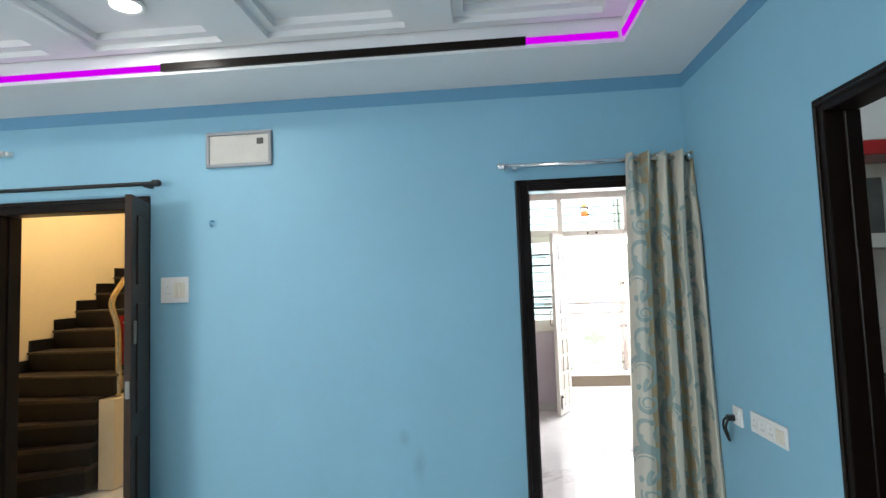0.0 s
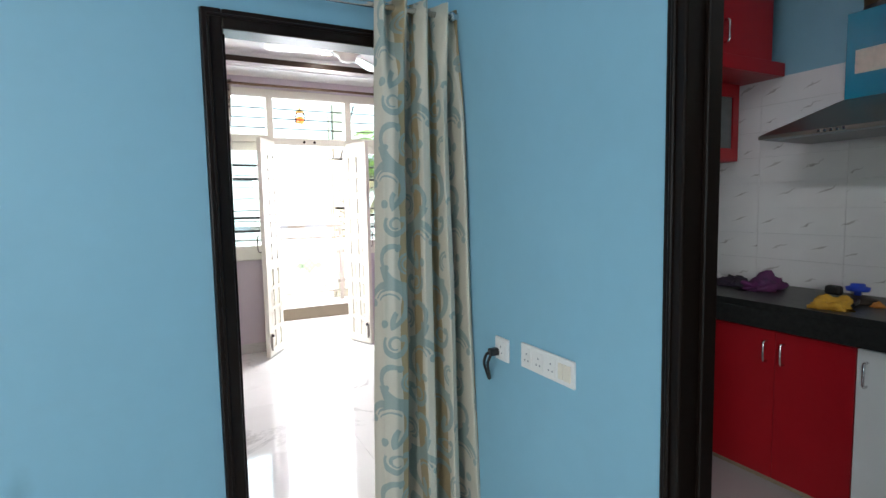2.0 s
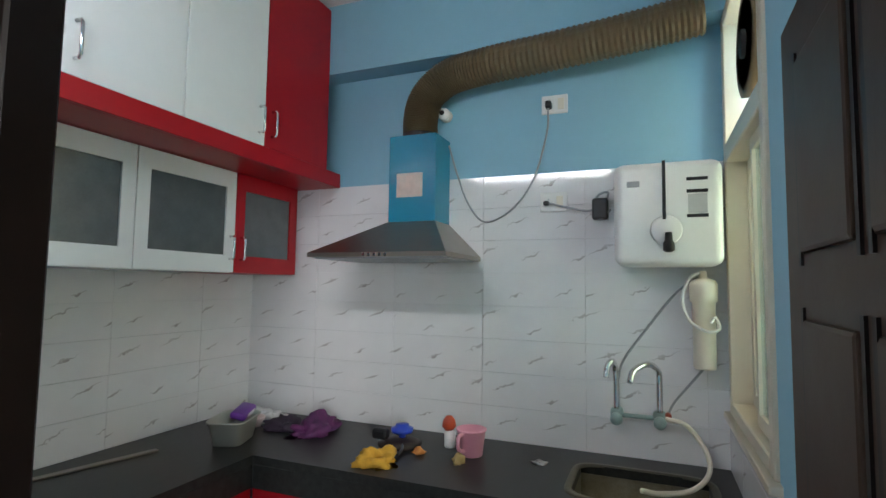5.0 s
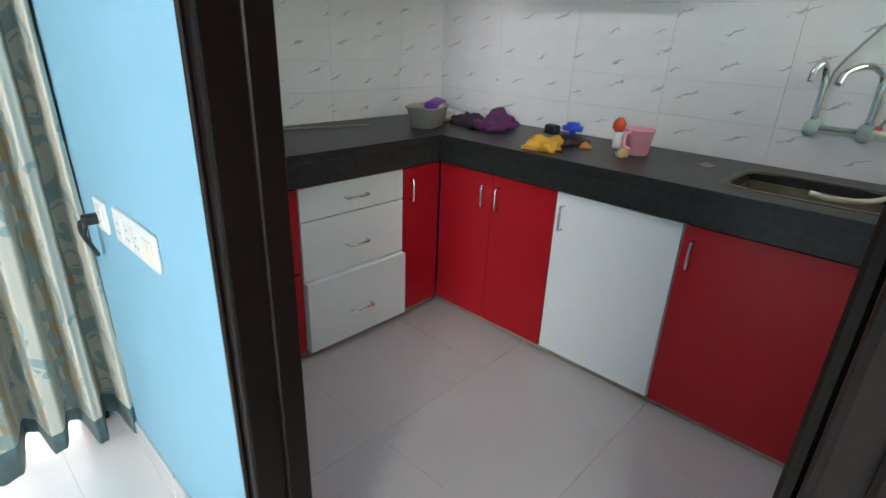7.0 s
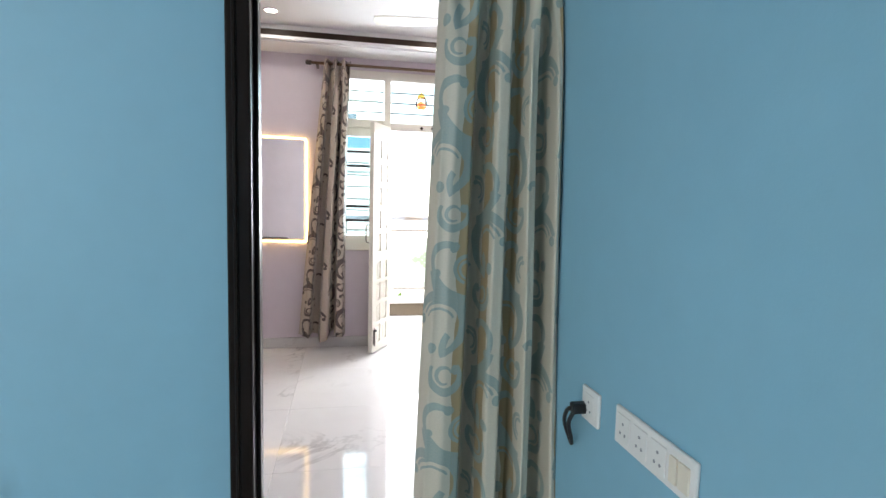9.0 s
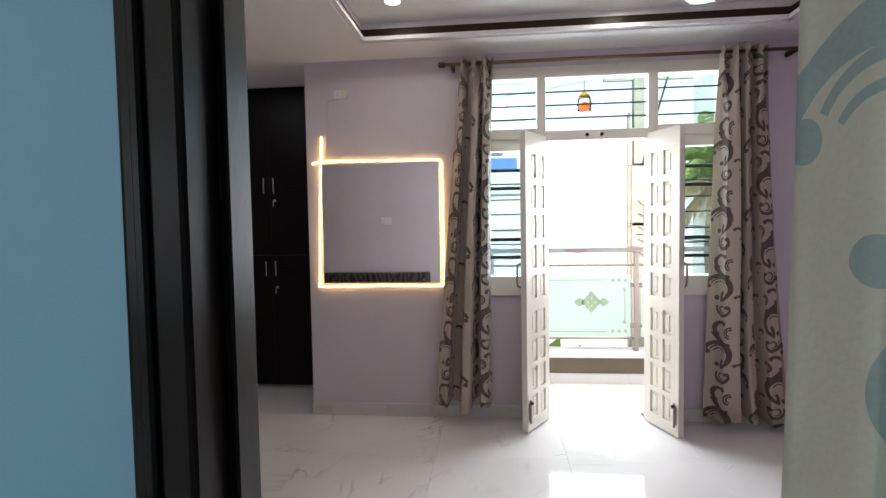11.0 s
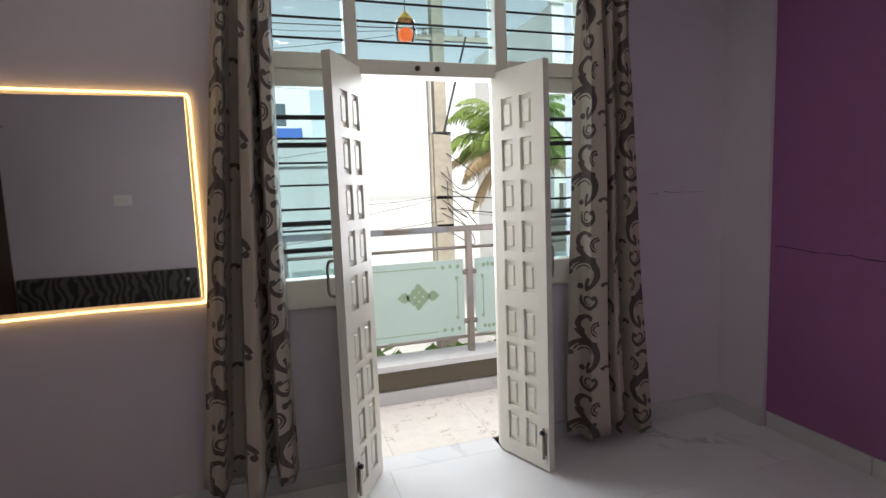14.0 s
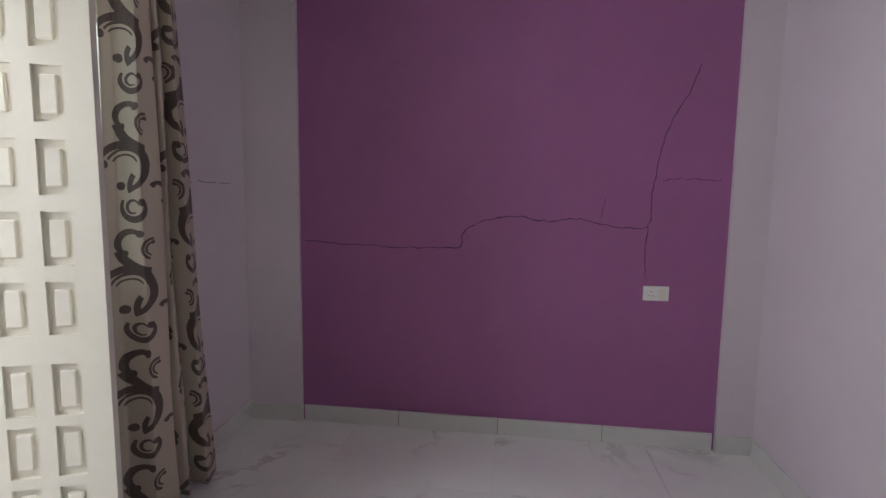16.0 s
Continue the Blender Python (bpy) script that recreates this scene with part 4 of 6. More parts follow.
structure("wall_stair_newel", boxes((-4.19, -4.06, 0.98, 1.25, 0, 0.69), (-4.1, -4.0, 1.25, 3.8, 0, 0.75)), CREAM)
rail = thing("stair_railing", "brass and white tube handrail up the stairs", "railing")
BRASS = mat("pale_brass", (0.62, 0.50, 0.30), 0.25, 0.9)
top = [(-4.12, 1.15 + 0.256 * k, 1.62 + 0.165 * k) for k in range(9)]
part("handrail", pipe(bmesh.new(), top, 0.026, 12), BRASS, rail, "", True)
part("newel_post", pipe(bmesh.new(), curve_points([(-4.12, 1.1, 0.69), (-4.12, 1.1, 1.0), (-4.13, 1.10, 1.25), (-4.15, 1.06, 1.45), (-4.12, 1.15, 1.62)]), 0.024, 12), BRASS, rail, "", True)
part("middle_rail", pipe(bmesh.new(), [(p[0], p[1], p[2] - 0.35) for p in top], 0.014, 8), BRASS, rail, "", True)
for k in (2, 4, 6, 8):
    part("baluster", pipe(bmesh.new(), [(-4.12, 1.15 + 0.256 * k, 0.87 + 0.165 * k - 0.1), (-4.12, 1.15 + 0.256 * k, 1.62 + 0.165 * k)], 0.012, 8), BRASS, rail, "", True)
bm = bmesh.new()
bmesh.ops.create_grid(bm, x_segments=10, y_segments=16, size=0.5)
for v in bm.verts:
    x, y = v.co.x, v.co.y
    v.co = Vector((-4.15 + 0.03 * math.sin(9 * x) + 0.02 * y, 1.22 + 0.20 * x * (1 + 0.3 * y), 1.14 + 0.42 * y + 0.03 * math.sin(6 * x)))
red = single("red_cloth", bm, mat("red_cloth", (0.42, 0.01, 0.015), 0.8, vary=0.3, scale=12), "crumpled red cloth hung over the stair railing", "cloth", smooth=True)
red.modifiers.new("thickness", "SOLIDIFY").thickness = 0.006


# ------------------------------------------------------------------ kitchen
def handle(parent, a, b, out, r=0.0055):
    """A bow handle from a to b standing off along out."""
    a, b, out = Vector(a), Vector(b), Vector(out)
    d = (b - a).normalized()
    pts = [a, a + out * 0.8, a + out + d * 0.008, b + out - d * 0.008, b + out * 0.8, b]
    return part("handle", pipe(bmesh.new(), pts, r, 8), CHROME, parent, "chrome bow handle", True)


PLINTH = mat("worn_beige_plinth", (0.33, 0.28, 0.19), 0.7, vary=0.3, scale=20)


def base_unit(name, label, axis, a, b, front, back, fronts, colour, group="base cabinets"):
    """A floor cabinet: carcass, plinth and fronts. axis 'y': runs along y and faces -x; 'x': runs along x and faces -y."""
    t = thing(name, label, "cabinet", group)
    lo, hi = min(a, b), max(a, b)
    row = (front + 0.019, back, lo + 0.001, hi - 0.001, 0.035, 0.770) if axis == "y" else (lo + 0.001, hi - 0.001, front + 0.019, back, 0.035, 0.770)
    part("body", boxes(row), colour, t)
    row = (front + 0.03, front + 0.05, lo, hi, 0.0, 0.034) if axis == "y" else (lo, hi, front + 0.03, front + 0.05, 0.0, 0.034)
    part("plinth", boxes(row), PLINTH, t)
    for nm, p, q, z0, z1, m, grip in fronts:
        p, q = p + 0.0015, q - 0.0015
        pulled = 0.024 if nm == "pulled drawer" else 0.0
        nm = nm.split()[-1]
        row = (front, front + 0.018, p, q, z0, z1) if axis == "y" else (p, q, front - pulled, front + 0.018, z0, z1)
        d = part(nm, soft_box(*row, r=0.0025), m, t)
        if grip:
            u, w = grip
            if axis == "y":
                handle(d, (front, u, w - 0.05), (front, u, w + 0.05), (-0.028, 0, 0))
            elif nm == "drawer":
                handle(d, (u - 0.055, front - pulled, w), (u + 0.055, front - pulled, w), (0, -0.028, 0))
            else:
                handle(d, (u, front, w - 0.05), (u, front, w + 0.05), (0, -0.028, 0))
    return t


FX, FY = 1.468, -0.19
base_unit("base_cabinet", "red laminate corner base cabinet with two doors under the counter", "y", -0.845, -0.19, FX, KE, [("door", -0.515, -0.192, 0.036, 0.762, RED_LAM, (-0.475, 0.66)), ("door", -0.845, -0.515, 0.036, 0.762, RED_LAM, (-0.555, 0.66))], RED_LAM)
base_unit("base_cabinet", "white laminate base cabinet with one door under the counter", "y", -1.352, -0.847, FX, KE, [("door", -1.35, -0.847, 0.036, 0.762, WHITE_LAM, (-0.885, 0.66))], WHITE_LAM)
base_unit("base_cabinet", "red laminate sink cabinet with one door", "y", KS + 0.004, -1.354, FX, KE, [("door", KS + 0.03, -1.354, 0.036, 0.762, RED_LAM, (-1.392, 0.66))], RED_LAM)
base_unit("drawer_cabinet", "white laminate cabinet with three drawers, the lowest ajar", "x", 0.682, 1.226, FY, KN, [("drawer", 0.684, 1.226, 0.625, 0.762, WHITE_LAM, (0.955, 0.69)), ("drawer", 0.684, 1.226, 0.366, 0.62, WHITE_LAM, (0.955, 0.48)), ("pulled drawer", 0.684, 1.226, 0.036, 0.361, WHITE_LAM, (0.955, 0.17))], WHITE_LAM)
base_unit("base_cabinet", "narrow red laminate base cabinet beside the drawers", "x", 1.228, 1.466, FY, KN, [("door", 1.228, 1.464, 0.036, 0.762, RED_LAM, (1.268, 0.66))], RED_LAM)
base_unit("base_cabinet", "red laminate drawer unit beside the kitchen entrance", "x", 0.092, 0.680, FY, KN, [("drawer", 0.094, 0.680, 0.41, 0.762, RED_LAM, (0.41, 0.6)), ("drawer", 0.094, 0.680, 0.036, 0.405, RED_LAM, (0.41, 0.25))], RED_LAM)

# the counter, with a cut-out for the sink
SX0, SX1, SY0, SY1 = 1.56, 1.88, -1.86, -1.42
counter = thing("counter", "black granite worktop with a thick front edge, L-shaped", "worktop")
cb = ((1.44, SX0, KS + 0.002, -0.215, 0.865, 0.898), (SX1, KE - 0.009, KS + 0.002, -0.215, 0.865, 0.898), (SX0, SX1, SY1, -0.215, 0.865, 0.898), (SX0, SX1, KS + 0.002, SY0, 0.865, 0.898), (0.090, KE - 0.009, -0.215, KN - 0.009, 0.865, 0.898))
for row in cb:
    part("slab", boxes(row), GRANITE, counter)
part("apron", soft_box(1.44, 1.463, KS + 0.002, -0.215, 0.772, 0.8645, 0.003), GRANITE, counter)
part("apron", soft_box(0.090, 1.463, -0.2148, -0.193, 0.772, 0.8645, 0.003), GRANITE, counter)
sink = thing("sink", "stained stainless steel sink set into the granite", "sink")
part("bowl", boxes((SX0 - 0.002, SX1 + 0.002, SY0 - 0.002, SY1 + 0.002, 0.775, 0.778), (SX0 - 0.003, SX0, SY0, SY1, 0.778, 0.864), (SX1, SX1 + 0.003, SY0, SY1, 0.778, 0.864), (SX0, SX1, SY0 - 0.003, SY0, 0.778, 0.864), (SX0, SX1, SY1, SY1 + 0.003, 0.778, 0.864)), mat("stained_steel", (0.42, 0.40, 0.33), 0.35, 0.9, vary=0.35, scale=14, second=(0.22, 0.19, 0.12)), sink)
rim = bmesh.new()
n = 32
loops = []
for dr, z in ((0.0, 0.893), (0.0, 0.901), (0.022, 0.9015), (0.024, 0.8985)):
    ringv = []
    for k in range(n):
        a = 2 * math.pi * (k + 0.5) / n
        c, s = math.cos(a), math.sin(a)
        e = 0.35
        px = math.copysign(abs(c) ** e, c) * (0.162 + dr) + (SX0 + SX1) / 2
        py = math.copysign(abs(s) ** e, s) * (0.222 + dr) + (SY0 + SY1) / 2
        ringv.append(rim.verts.new((px, py, z)))
    loops.append(ringv)
for a, b in zip(loops, loops[1:]):
    for k in range(n):
        rim.faces.new((a[k], a[(k + 1) % n], b[(k + 1) % n], b[k]))
part("rim", rim, mat("dirty_rim", (0.10, 0.09, 0.06), 0.4, vary=0.6, scale=30, second=(0.03, 0.028, 0.02)), sink, "grimy rim", True)

# wall cabinets on the north wall: deep upper tier, shallower glazed lower tier
UY = -0.18


def upper(name, label, x0, x1, m, grip_x):
    t = thing(name, label, "wall cabinet", "upper cabinets")
    part("body", boxes((x0 + 0.001, x1 - 0.001, UY + 0.019, KN - 0.001, 2.15, 2.98)), RED_LAM, t)
    d = part("door", soft_box(x0 + 0.0015, x1 - 0.0015, UY, UY + 0.018, 2.15, 2.975, 0.0025), m, t)
    handle(d, (grip_x, UY, 2.20), (grip_x, UY, 2.31), (0, -0.028, 0))


upper("wall_cabinet", "white upper kitchen cabinet door with chrome handle", 0.655, 1.073, WHITE_LAM, 0.70)
upper("wall_cabinet", "white upper kitchen cabinet beside the red one", 1.073, 1.475, WHITE_LAM, 1.44)
upper("wall_cabinet", "red upper kitchen cabinet in the corner", 1.475, 1.925, RED_LAM, 1.515)
upper("wall_cabinet", "red upper kitchen cabinet near the entrance", 0.092, 0.655, RED_LAM, 0.14)
pelmet = thing("cabinet_pelmet", "red laminate pelmet between the two cabinet rows", "panel")
part("front_board", soft_box(0.092, KE - 0.012, UY - 0.006, UY + 0.014, 2.075, 2.148, 0.003), RED_LAM, pelmet)
part("bottom_board", soft_box(0.092, KE - 0.012, UY + 0.0145, KN - 0.01, 2.076, 2.094, 0.002, 1), RED_LAM, pelmet)
part("back_batten", boxes((0.092, KE - 0.012, KN - 0.04, KN - 0.01, 2.0945, 2.148)), RED_LAM, pelmet)


def glazed_unit(name, label, x0, x1, m, grip_x):
    t = thing(name, label, "wall cabinet", "glazed cabinets")
    f, b = 0.045, 0.055 if x1 - x0 > 0.4 else 0.05
    part("body", boxes((x0 + 0.001, x1 - 0.001, f + 0.019, KN - 0.01, 1.62, 2.074)), m, t)
    z0, z1 = 1.622, 2.072
    bm = bmesh.new()
    for row in ((x0 + 0.0015, x0 + b, f, f + 0.018, z0, z1), (x1 - b, x1 - 0.0015, f, f + 0.018, z0, z1), (x0 + b, x1 - b, f, f + 0.018, z0, z0 + b + 0.02), (x0 + b, x1 - b, f, f + 0.018, z1 - b - 0.02, z1)):
        box(bm, *row)
    d = part("door_frame", bm, m, t)
    part("pane", boxes((x0 + b, x1 - b, f + 0.008, f + 0.012, z0 + b + 0.02, z1 - b - 0.02)), SMOKED, d, "grey frosted glass pane")
    handle(d, (grip_x, f, 1.68), (grip_x, f, 1.78), (0, -0.026, 0))


glazed_unit("glazed_cabinet", "white wall cabinet with frosted glass door", 0.60, 1.078, WHITE_LAM, 0.63)
glazed_unit("glazed_cabinet", "white wall cabinet with frosted glass door beside the red one", 1.080, 1.562, WHITE_LAM, 1.535)
glazed_unit("glazed_cabinet", "small red corner wall cabinet with frosted glass door", 1.564, 1.99, RED_LAM, 1.60)
glazed_unit("glazed_cabinet", "red wall cabinet near the kitchen entrance", 0.092, 0.598, RED_LAM, 0.14)

# cooker hood with its duct
hood = thing("cooker_hood", "steel pyramid chimney hood with blue film on its shaft", "cooker hood")
bm = bmesh.new()
prof = [((1.606, KE - 0.009, -0.955, -0.315), 1.690), ((1.606, KE - 0.009, -0.955, -0.315), 1.708), ((1.862, KE - 0.009, -0.80, -0.562), 1.862)]
rings_h = []
for (x0, x1, y0, y1), z in prof:
    rings_h.append([bm.verts.new(p) for p in ((x0, y0, z), (x1, y0, z), (x1, y1, z), (x0, y1, z))])
for a, b in zip(rings_h, rings_h[1:]):
    for k in range(4):
        bm.faces.new((a[k], a[(k + 1) % 4], b[(k + 1) % 4], b[k]))
bm.faces.new(rings_h[0][::-1]); bm.faces.new(rings_h[-1])
part("canopy", bm, STEEL, hood, "brushed steel canopy")
part("shaft", soft_box(1.866, KE - 0.009, -0.798, -0.564, 1.862, 2.262, 0.003), FILM_BLUE, hood, "blue-filmed shaft")
part("sticker", boxes((1.8645, 1.8665, -0.735, -0.605, 1.975, 2.085)), mat("paper_sticker", (0.62, 0.52, 0.46), 0.7, vary=0.2, scale=40), hood, "creased paper sticker")
for k in range(5):
    part("button", soft_box(1.602, 1.607, -0.70 + 0.025 * k, -0.688 + 0.025 * k, 1.692, 1.706, 0.001, 1), CHROME, hood)
part("filter", boxes((1.63, KE - 0.03, -0.93, -0.34, 1.684, 1.690)), GREY_PL, hood)
centre = curve_points([(1.955, -0.68, 2.258), (1.955, -0.68, 2.36), (1.955, -0.71, 2.46), (1.95, -0.82, 2.54), (1.94, -1.0, 2.565), (1.93, -1.3, 2.58), (1.92, -1.6, 2.60), (1.915, -1.88, 2.63)], 26)
radii = [0.078 + (0.005 if k % 2 else -0.003) for k in range(len(centre))]
single("flexible_duct", pipe(bmesh.new(), centre, 0.078, 18, radii), DUCT_GOLD, "dark gold corrugated exhaust duct above the hood", "duct")
single("duct_collar", lathe(bmesh.new(), [(0.085, 0), (0.085, 0.02), (0.07, 0.022)], (1.955, -0.68, 2.262), 24), BLACK_PL, "black ring collar on the hood outlet", "collar")

cctv = thing("security_camera", "small white dome camera on the blue wall", "camera", at=pose(KE, -0.775, 2.392))
part("base", lathe(bmesh.new(), [(0.030, 0), (0.030, -0.012), (0.022, -0.02)], n=20, axis="x"), WHITE_PL, cctv, "", True)
part("head", lathe(bmesh.new(), [(0.004, -0.015), (0.024, -0.022), (0.030, -0.04), (0.024, -0.058), (0.008, -0.066)], n=20, axis="x"), WHITE_PL, cctv, "", True)
part("lens", lathe(bmesh.new(), [(0.012, -0.063), (0.012, -0.069), (0.006, -0.071)], n=16, axis="x"), BLACK_PL, cctv, "black lens", True)

plate("socket_plate", "white socket plate with a black plug near the hood", 0.115, 0.085, Matrix.Translation((KE, -1.236, 2.345)) @ EAST, [(0.015, 0.045, "socket"), (0.072, 0.028, "switch")])
plate("socket_plate", "white socket plate on the tiles beside the purifier", 0.118, 0.085, Matrix.Translation((KE - 0.008, -1.231, 1.905)) @ EAST, [(0.015, 0.045, "socket"), (0.072, 0.028, "switch")])
p1 = thing("hood_plug", "black plug and cable running to the cooker hood", "cable")
part("plug", soft_box(KE - 0.055, KE - 0.013, -1.285, -1.258, 2.362, 2.395, 0.008), BLACK_PL, p1)
part("cable", pipe(bmesh.new(), curve_points([(KE - 0.04, -1.272, 2.365), (KE - 0.03, -1.262, 2.25), (KE - 0.02, -1.2, 2.05), (KE - 0.02, -1.1, 1.92), (KE - 0.02, -0.98, 1.87), (KE - 0.02, -0.90, 1.95), (KE - 0.02, -0.84, 2.10), (KE - 0.03, -0.80, 2.24)]), 0.0045, 8), GREY_PL, p1, "", True)
p2 = thing("purifier_plug", "black adapter and coiled cable of the water purifier", "cable")
part("plug", soft_box(KE - 0.05, KE - 0.02, -1.275, -1.25, 1.93, 1.95, 0.006), BLACK_PL, p2)
part("cable", pipe(bmesh.new(), curve_points([(KE - 0.04, -1.27, 1.94), (KE - 0.04, -1.36, 1.915), (KE - 0.04, -1.44, 1.90), (KE - 0.05, -1.50, 1.92), (KE - 0.05, -1.52, 1.97), (KE - 0.05, -1.48, 1.96), (KE - 0.05, -1.46, 1.90), (KE - 0.05, -1.49, 1.86), (KE - 0.05, -1.53, 1.90)]), 0.005, 8), GREY_PL, p2, "", True)
part("adapter", soft_box(KE - 0.06, KE - 0.02, -1.52, -1.455, 1.86, 1.95, 0.01), BLACK_PL, p2)

pur = thing("water_purifier", "white wall-mounted water purifier with a black level strip", "water purifier")
part("body", soft_box(1.835, KE - 0.009, -1.925, -1.552, 1.66, 2.05, 0.035, 4), WHITE_PL, pur, "", True)
part("level_strip", soft_box(1.828, 1.838, -1.735, -1.723, 1.83, 2.05, 0.002), BLACK_PL, pur, "black level window")
part("dispense_recess", lathe(bmesh.new(), [(0.055, -0.002), (0.05, -0.006)], (1.836, -1.735, 1.79), 24, "x"), WHITE_PL, pur, "", True)
tap = part("dispenser_tap", lathe(bmesh.new(), [(0.012, 0.06), (0.014, 0.03), (0.02, 0.02), (0.02, -0.005), (0.01, -0.012)], (1.815, -1.742, 1.72), 14), BLACK_PL, pur, "black tap", True)
part("tap_lever", soft_box(1.80, 1.836, -1.75, -1.735, 1.735, 1.747, 0.003), BLACK_PL, tap)
for k, z in enumerate((1.97, 1.925, 1.835)):
    part("print_bar", boxes((1.833, 1.8355, -1.875, -1.805, z, z + 0.012)), BLACK_PL, pur)
part("print_block", boxes((1.8332, 1.8355, -1.872, -1.81, 1.85, 1.92)), mat("grey_print", (0.5, 0.5, 0.5), 0.6), pur)
part("badge", soft_box(1.832, 1.836, -1.645, -1.60, 1.955, 1.978, 0.002), GREY_PL, pur)

filt = thing("filter_cartridge", "ivory inline filter housing with looped tubes under the purifier", "water filter")
part("housing", lathe(bmesh.new(), [(0.036, 0), (0.04, 0.01), (0.04, 0.25), (0.048, 0.255), (0.05, 0.32), (0.04, 0.335), (0.015, 0.345), (0.012, 0.37)], (1.985, -1.865, 1.275), 22), CREAM_PL, filt, "", True)
part("tube", pipe(bmesh.new(), curve_points([(1.985, -1.865, 1.64), (1.97, -1.82, 1.62), (1.95, -1.79, 1.54), (1.94, -1.81, 1.46), (1.93, -1.87, 1.42), (1.94, -1.91, 1.43), (1.94, -1.90, 1.47), (1.94, -1.885, 1.45)]), 0.006, 8), WHITE_PL, filt, "", True)
part("tube", pipe(bmesh.new(), curve_points([(1.99, -1.85, 1.62), (2.0, -1.77, 1.56), (2.01, -1.65, 1.40), (2.02, -1.57, 1.28), (2.02, -1.55, 1.2)]), 0.005, 8), GREY_PL, filt, "", True)
part("tube", pipe(bmesh.new(), curve_points([(1.985, -1.86, 1.275), (2.0, -1.82, 1.22), (2.01, -1.76, 1.14), (2.01, -1.735, 1.09)]), 0.005, 8), GREY_PL, filt, "", True)

hose = thing("waste_hose", "pale flexible hose from the tap into the sink", "hose")
part("tube", pipe(bmesh.new(), curve_points([(1.99, -1.725, 1.075), (1.97, -1.80, 1.06), (1.93, -1.86, 0.98), (1.88, -1.86, 0.92), (1.80, -1.80, 0.885), (1.74, -1.70, 0.88), (1.70, -1.64, 0.895)]), 0.009, 10), CREAM_PL, hose, "", True)

taps = thing("wall_taps", "pair of chrome swan-neck taps with greenish crust on the tiles", "tap")
CRUST = mat("limescale_chrome", (0.35, 0.47, 0.46), 0.5, 0.4, vary=0.3, scale=25)
for y, reach, yy in ((-1.545, 0.05, 0.03), (-1.705, 0.14, 0.09)):
    body = part("valve", lathe(bmesh.new(), [(0.02, 0.0), (0.026, -0.01), (0.024, -0.045), (0.014, -0.06)], (KE - 0.009, y, 1.075), 18, "x"), CRUST, taps, "crusted valve", True)
    part("spout", pipe(bmesh.new(), curve_points([(KE - 0.05, y, 1.09), (KE - 0.05, y, 1.20), (KE - 0.055, y + 0.005, 1.255), (KE - 0.07 - reach * 0.3, y + yy * 0.45, 1.285), (KE - 0.07 - reach * 0.7, y + yy, 1.265), (KE - 0.07 - reach * 0.9, y + yy * 1.15, 1.225)]), 0.012, 12), CHROME, taps, "", True)
    part("knob", lathe(bmesh.new(), [(0.02, -0.055), (0.024, -0.06), (0.024, -0.075), (0.012, -0.082)], (KE - 0.009, y, 1.06), 12, "x"), CRUST, taps, "", True)
part("cross_pipe", pipe(bmesh.new(), [(KE - 0.035, -1.56, 1.068), (KE - 0.035, -1.69, 1.068)], 0.009, 10), CRUST, taps, "", True)
part("red_mark", lathe(bmesh.new(), [(0.012, -0.03), (0.012, -0.05)], (KE - 0.009, -1.735, 1.085), 10, "x"), mat("rusty_red", (0.35, 0.08, 0.04), 0.6), taps)

# kitchen window
win = thing("window_kitchen", "beige aluminium sliding window with glass panes", "window")
win["kind"] = "structure"
WY = KS
for nm, row in (("frame", (1.25, 1.30, WY - 0.10, WY + 0.012, 1.12, 2.62)), ("frame", (1.945, 1.99, WY - 0.10, WY + 0.012, 1.12, 2.62)), ("frame", (1.30, 1.945, WY - 0.10, WY + 0.012, 1.12, 1.165)), ("frame", (1.30, 1.945, WY - 0.10, WY + 0.012, 2.58, 2.62)), ("transom", (1.30, 1.945, WY - 0.10, WY + 0.012, 2.05, 2.12))):
    part(nm, soft_box(*row, r=0.004, segments=1), ALU, win)
for x0, x1, dy in ((1.30, 1.63, -0.03), (1.60, 1.945, -0.07)):
    s = bmesh.new()
    for row in ((x0, x0 + 0.035, WY + dy - 0.012, WY + dy + 0.012, 1.165, 2.05), (x1 - 0.035, x1, WY + dy - 0.012, WY + dy + 0.012, 1.165, 2.05), (x0 + 0.035, x1 - 0.035, WY + dy - 0.012, WY + dy + 0.012, 1.165, 1.205), (x0 + 0.035, x1 - 0.035, WY + dy - 0.012, WY + dy + 0.012, 2.01, 2.05)):
        box(s, *row)
    sash = part("sash", s, ALU, win)
    g = part("pane", boxes((x0 + 0.035, x1 - 0.035, WY + dy - 0.002, WY + dy + 0.002, 1.205, 2.01)), GLASS_GREEN, sash)
    g.visible_shadow = False
part("sill", soft_box(1.22, 2.02, WY - 0.01, WY + 0.03, 1.095, 1.12, 0.004), ALU, win)
fan = thing("exhaust_fan", "dark exhaust fan in the upper window light", "fan", at=pose(1.62, WY - 0.03, 2.36))
part("housing", lathe(bmesh.new(), [(0.17, 0.02), (0.17, -0.03), (0.145, -0.03), (0.145, 0.02)], n=28, axis="y"), DUCT_GOLD, fan, "", True)
part("motor", lathe(bmesh.new(), [(0.045, 0.03), (0.045, -0.06)], n=16, axis="y"), BLACK_PL, fan, "", True)
for k in range(4):
    a = math.pi / 2 * k + 0.4
    part("blade", boxes((0.04, 0.14, -0.012, -0.004, -0.03, 0.03)), GREY_PL, fan).matrix_basis = Matrix.Rotation(a, 4, "Y")

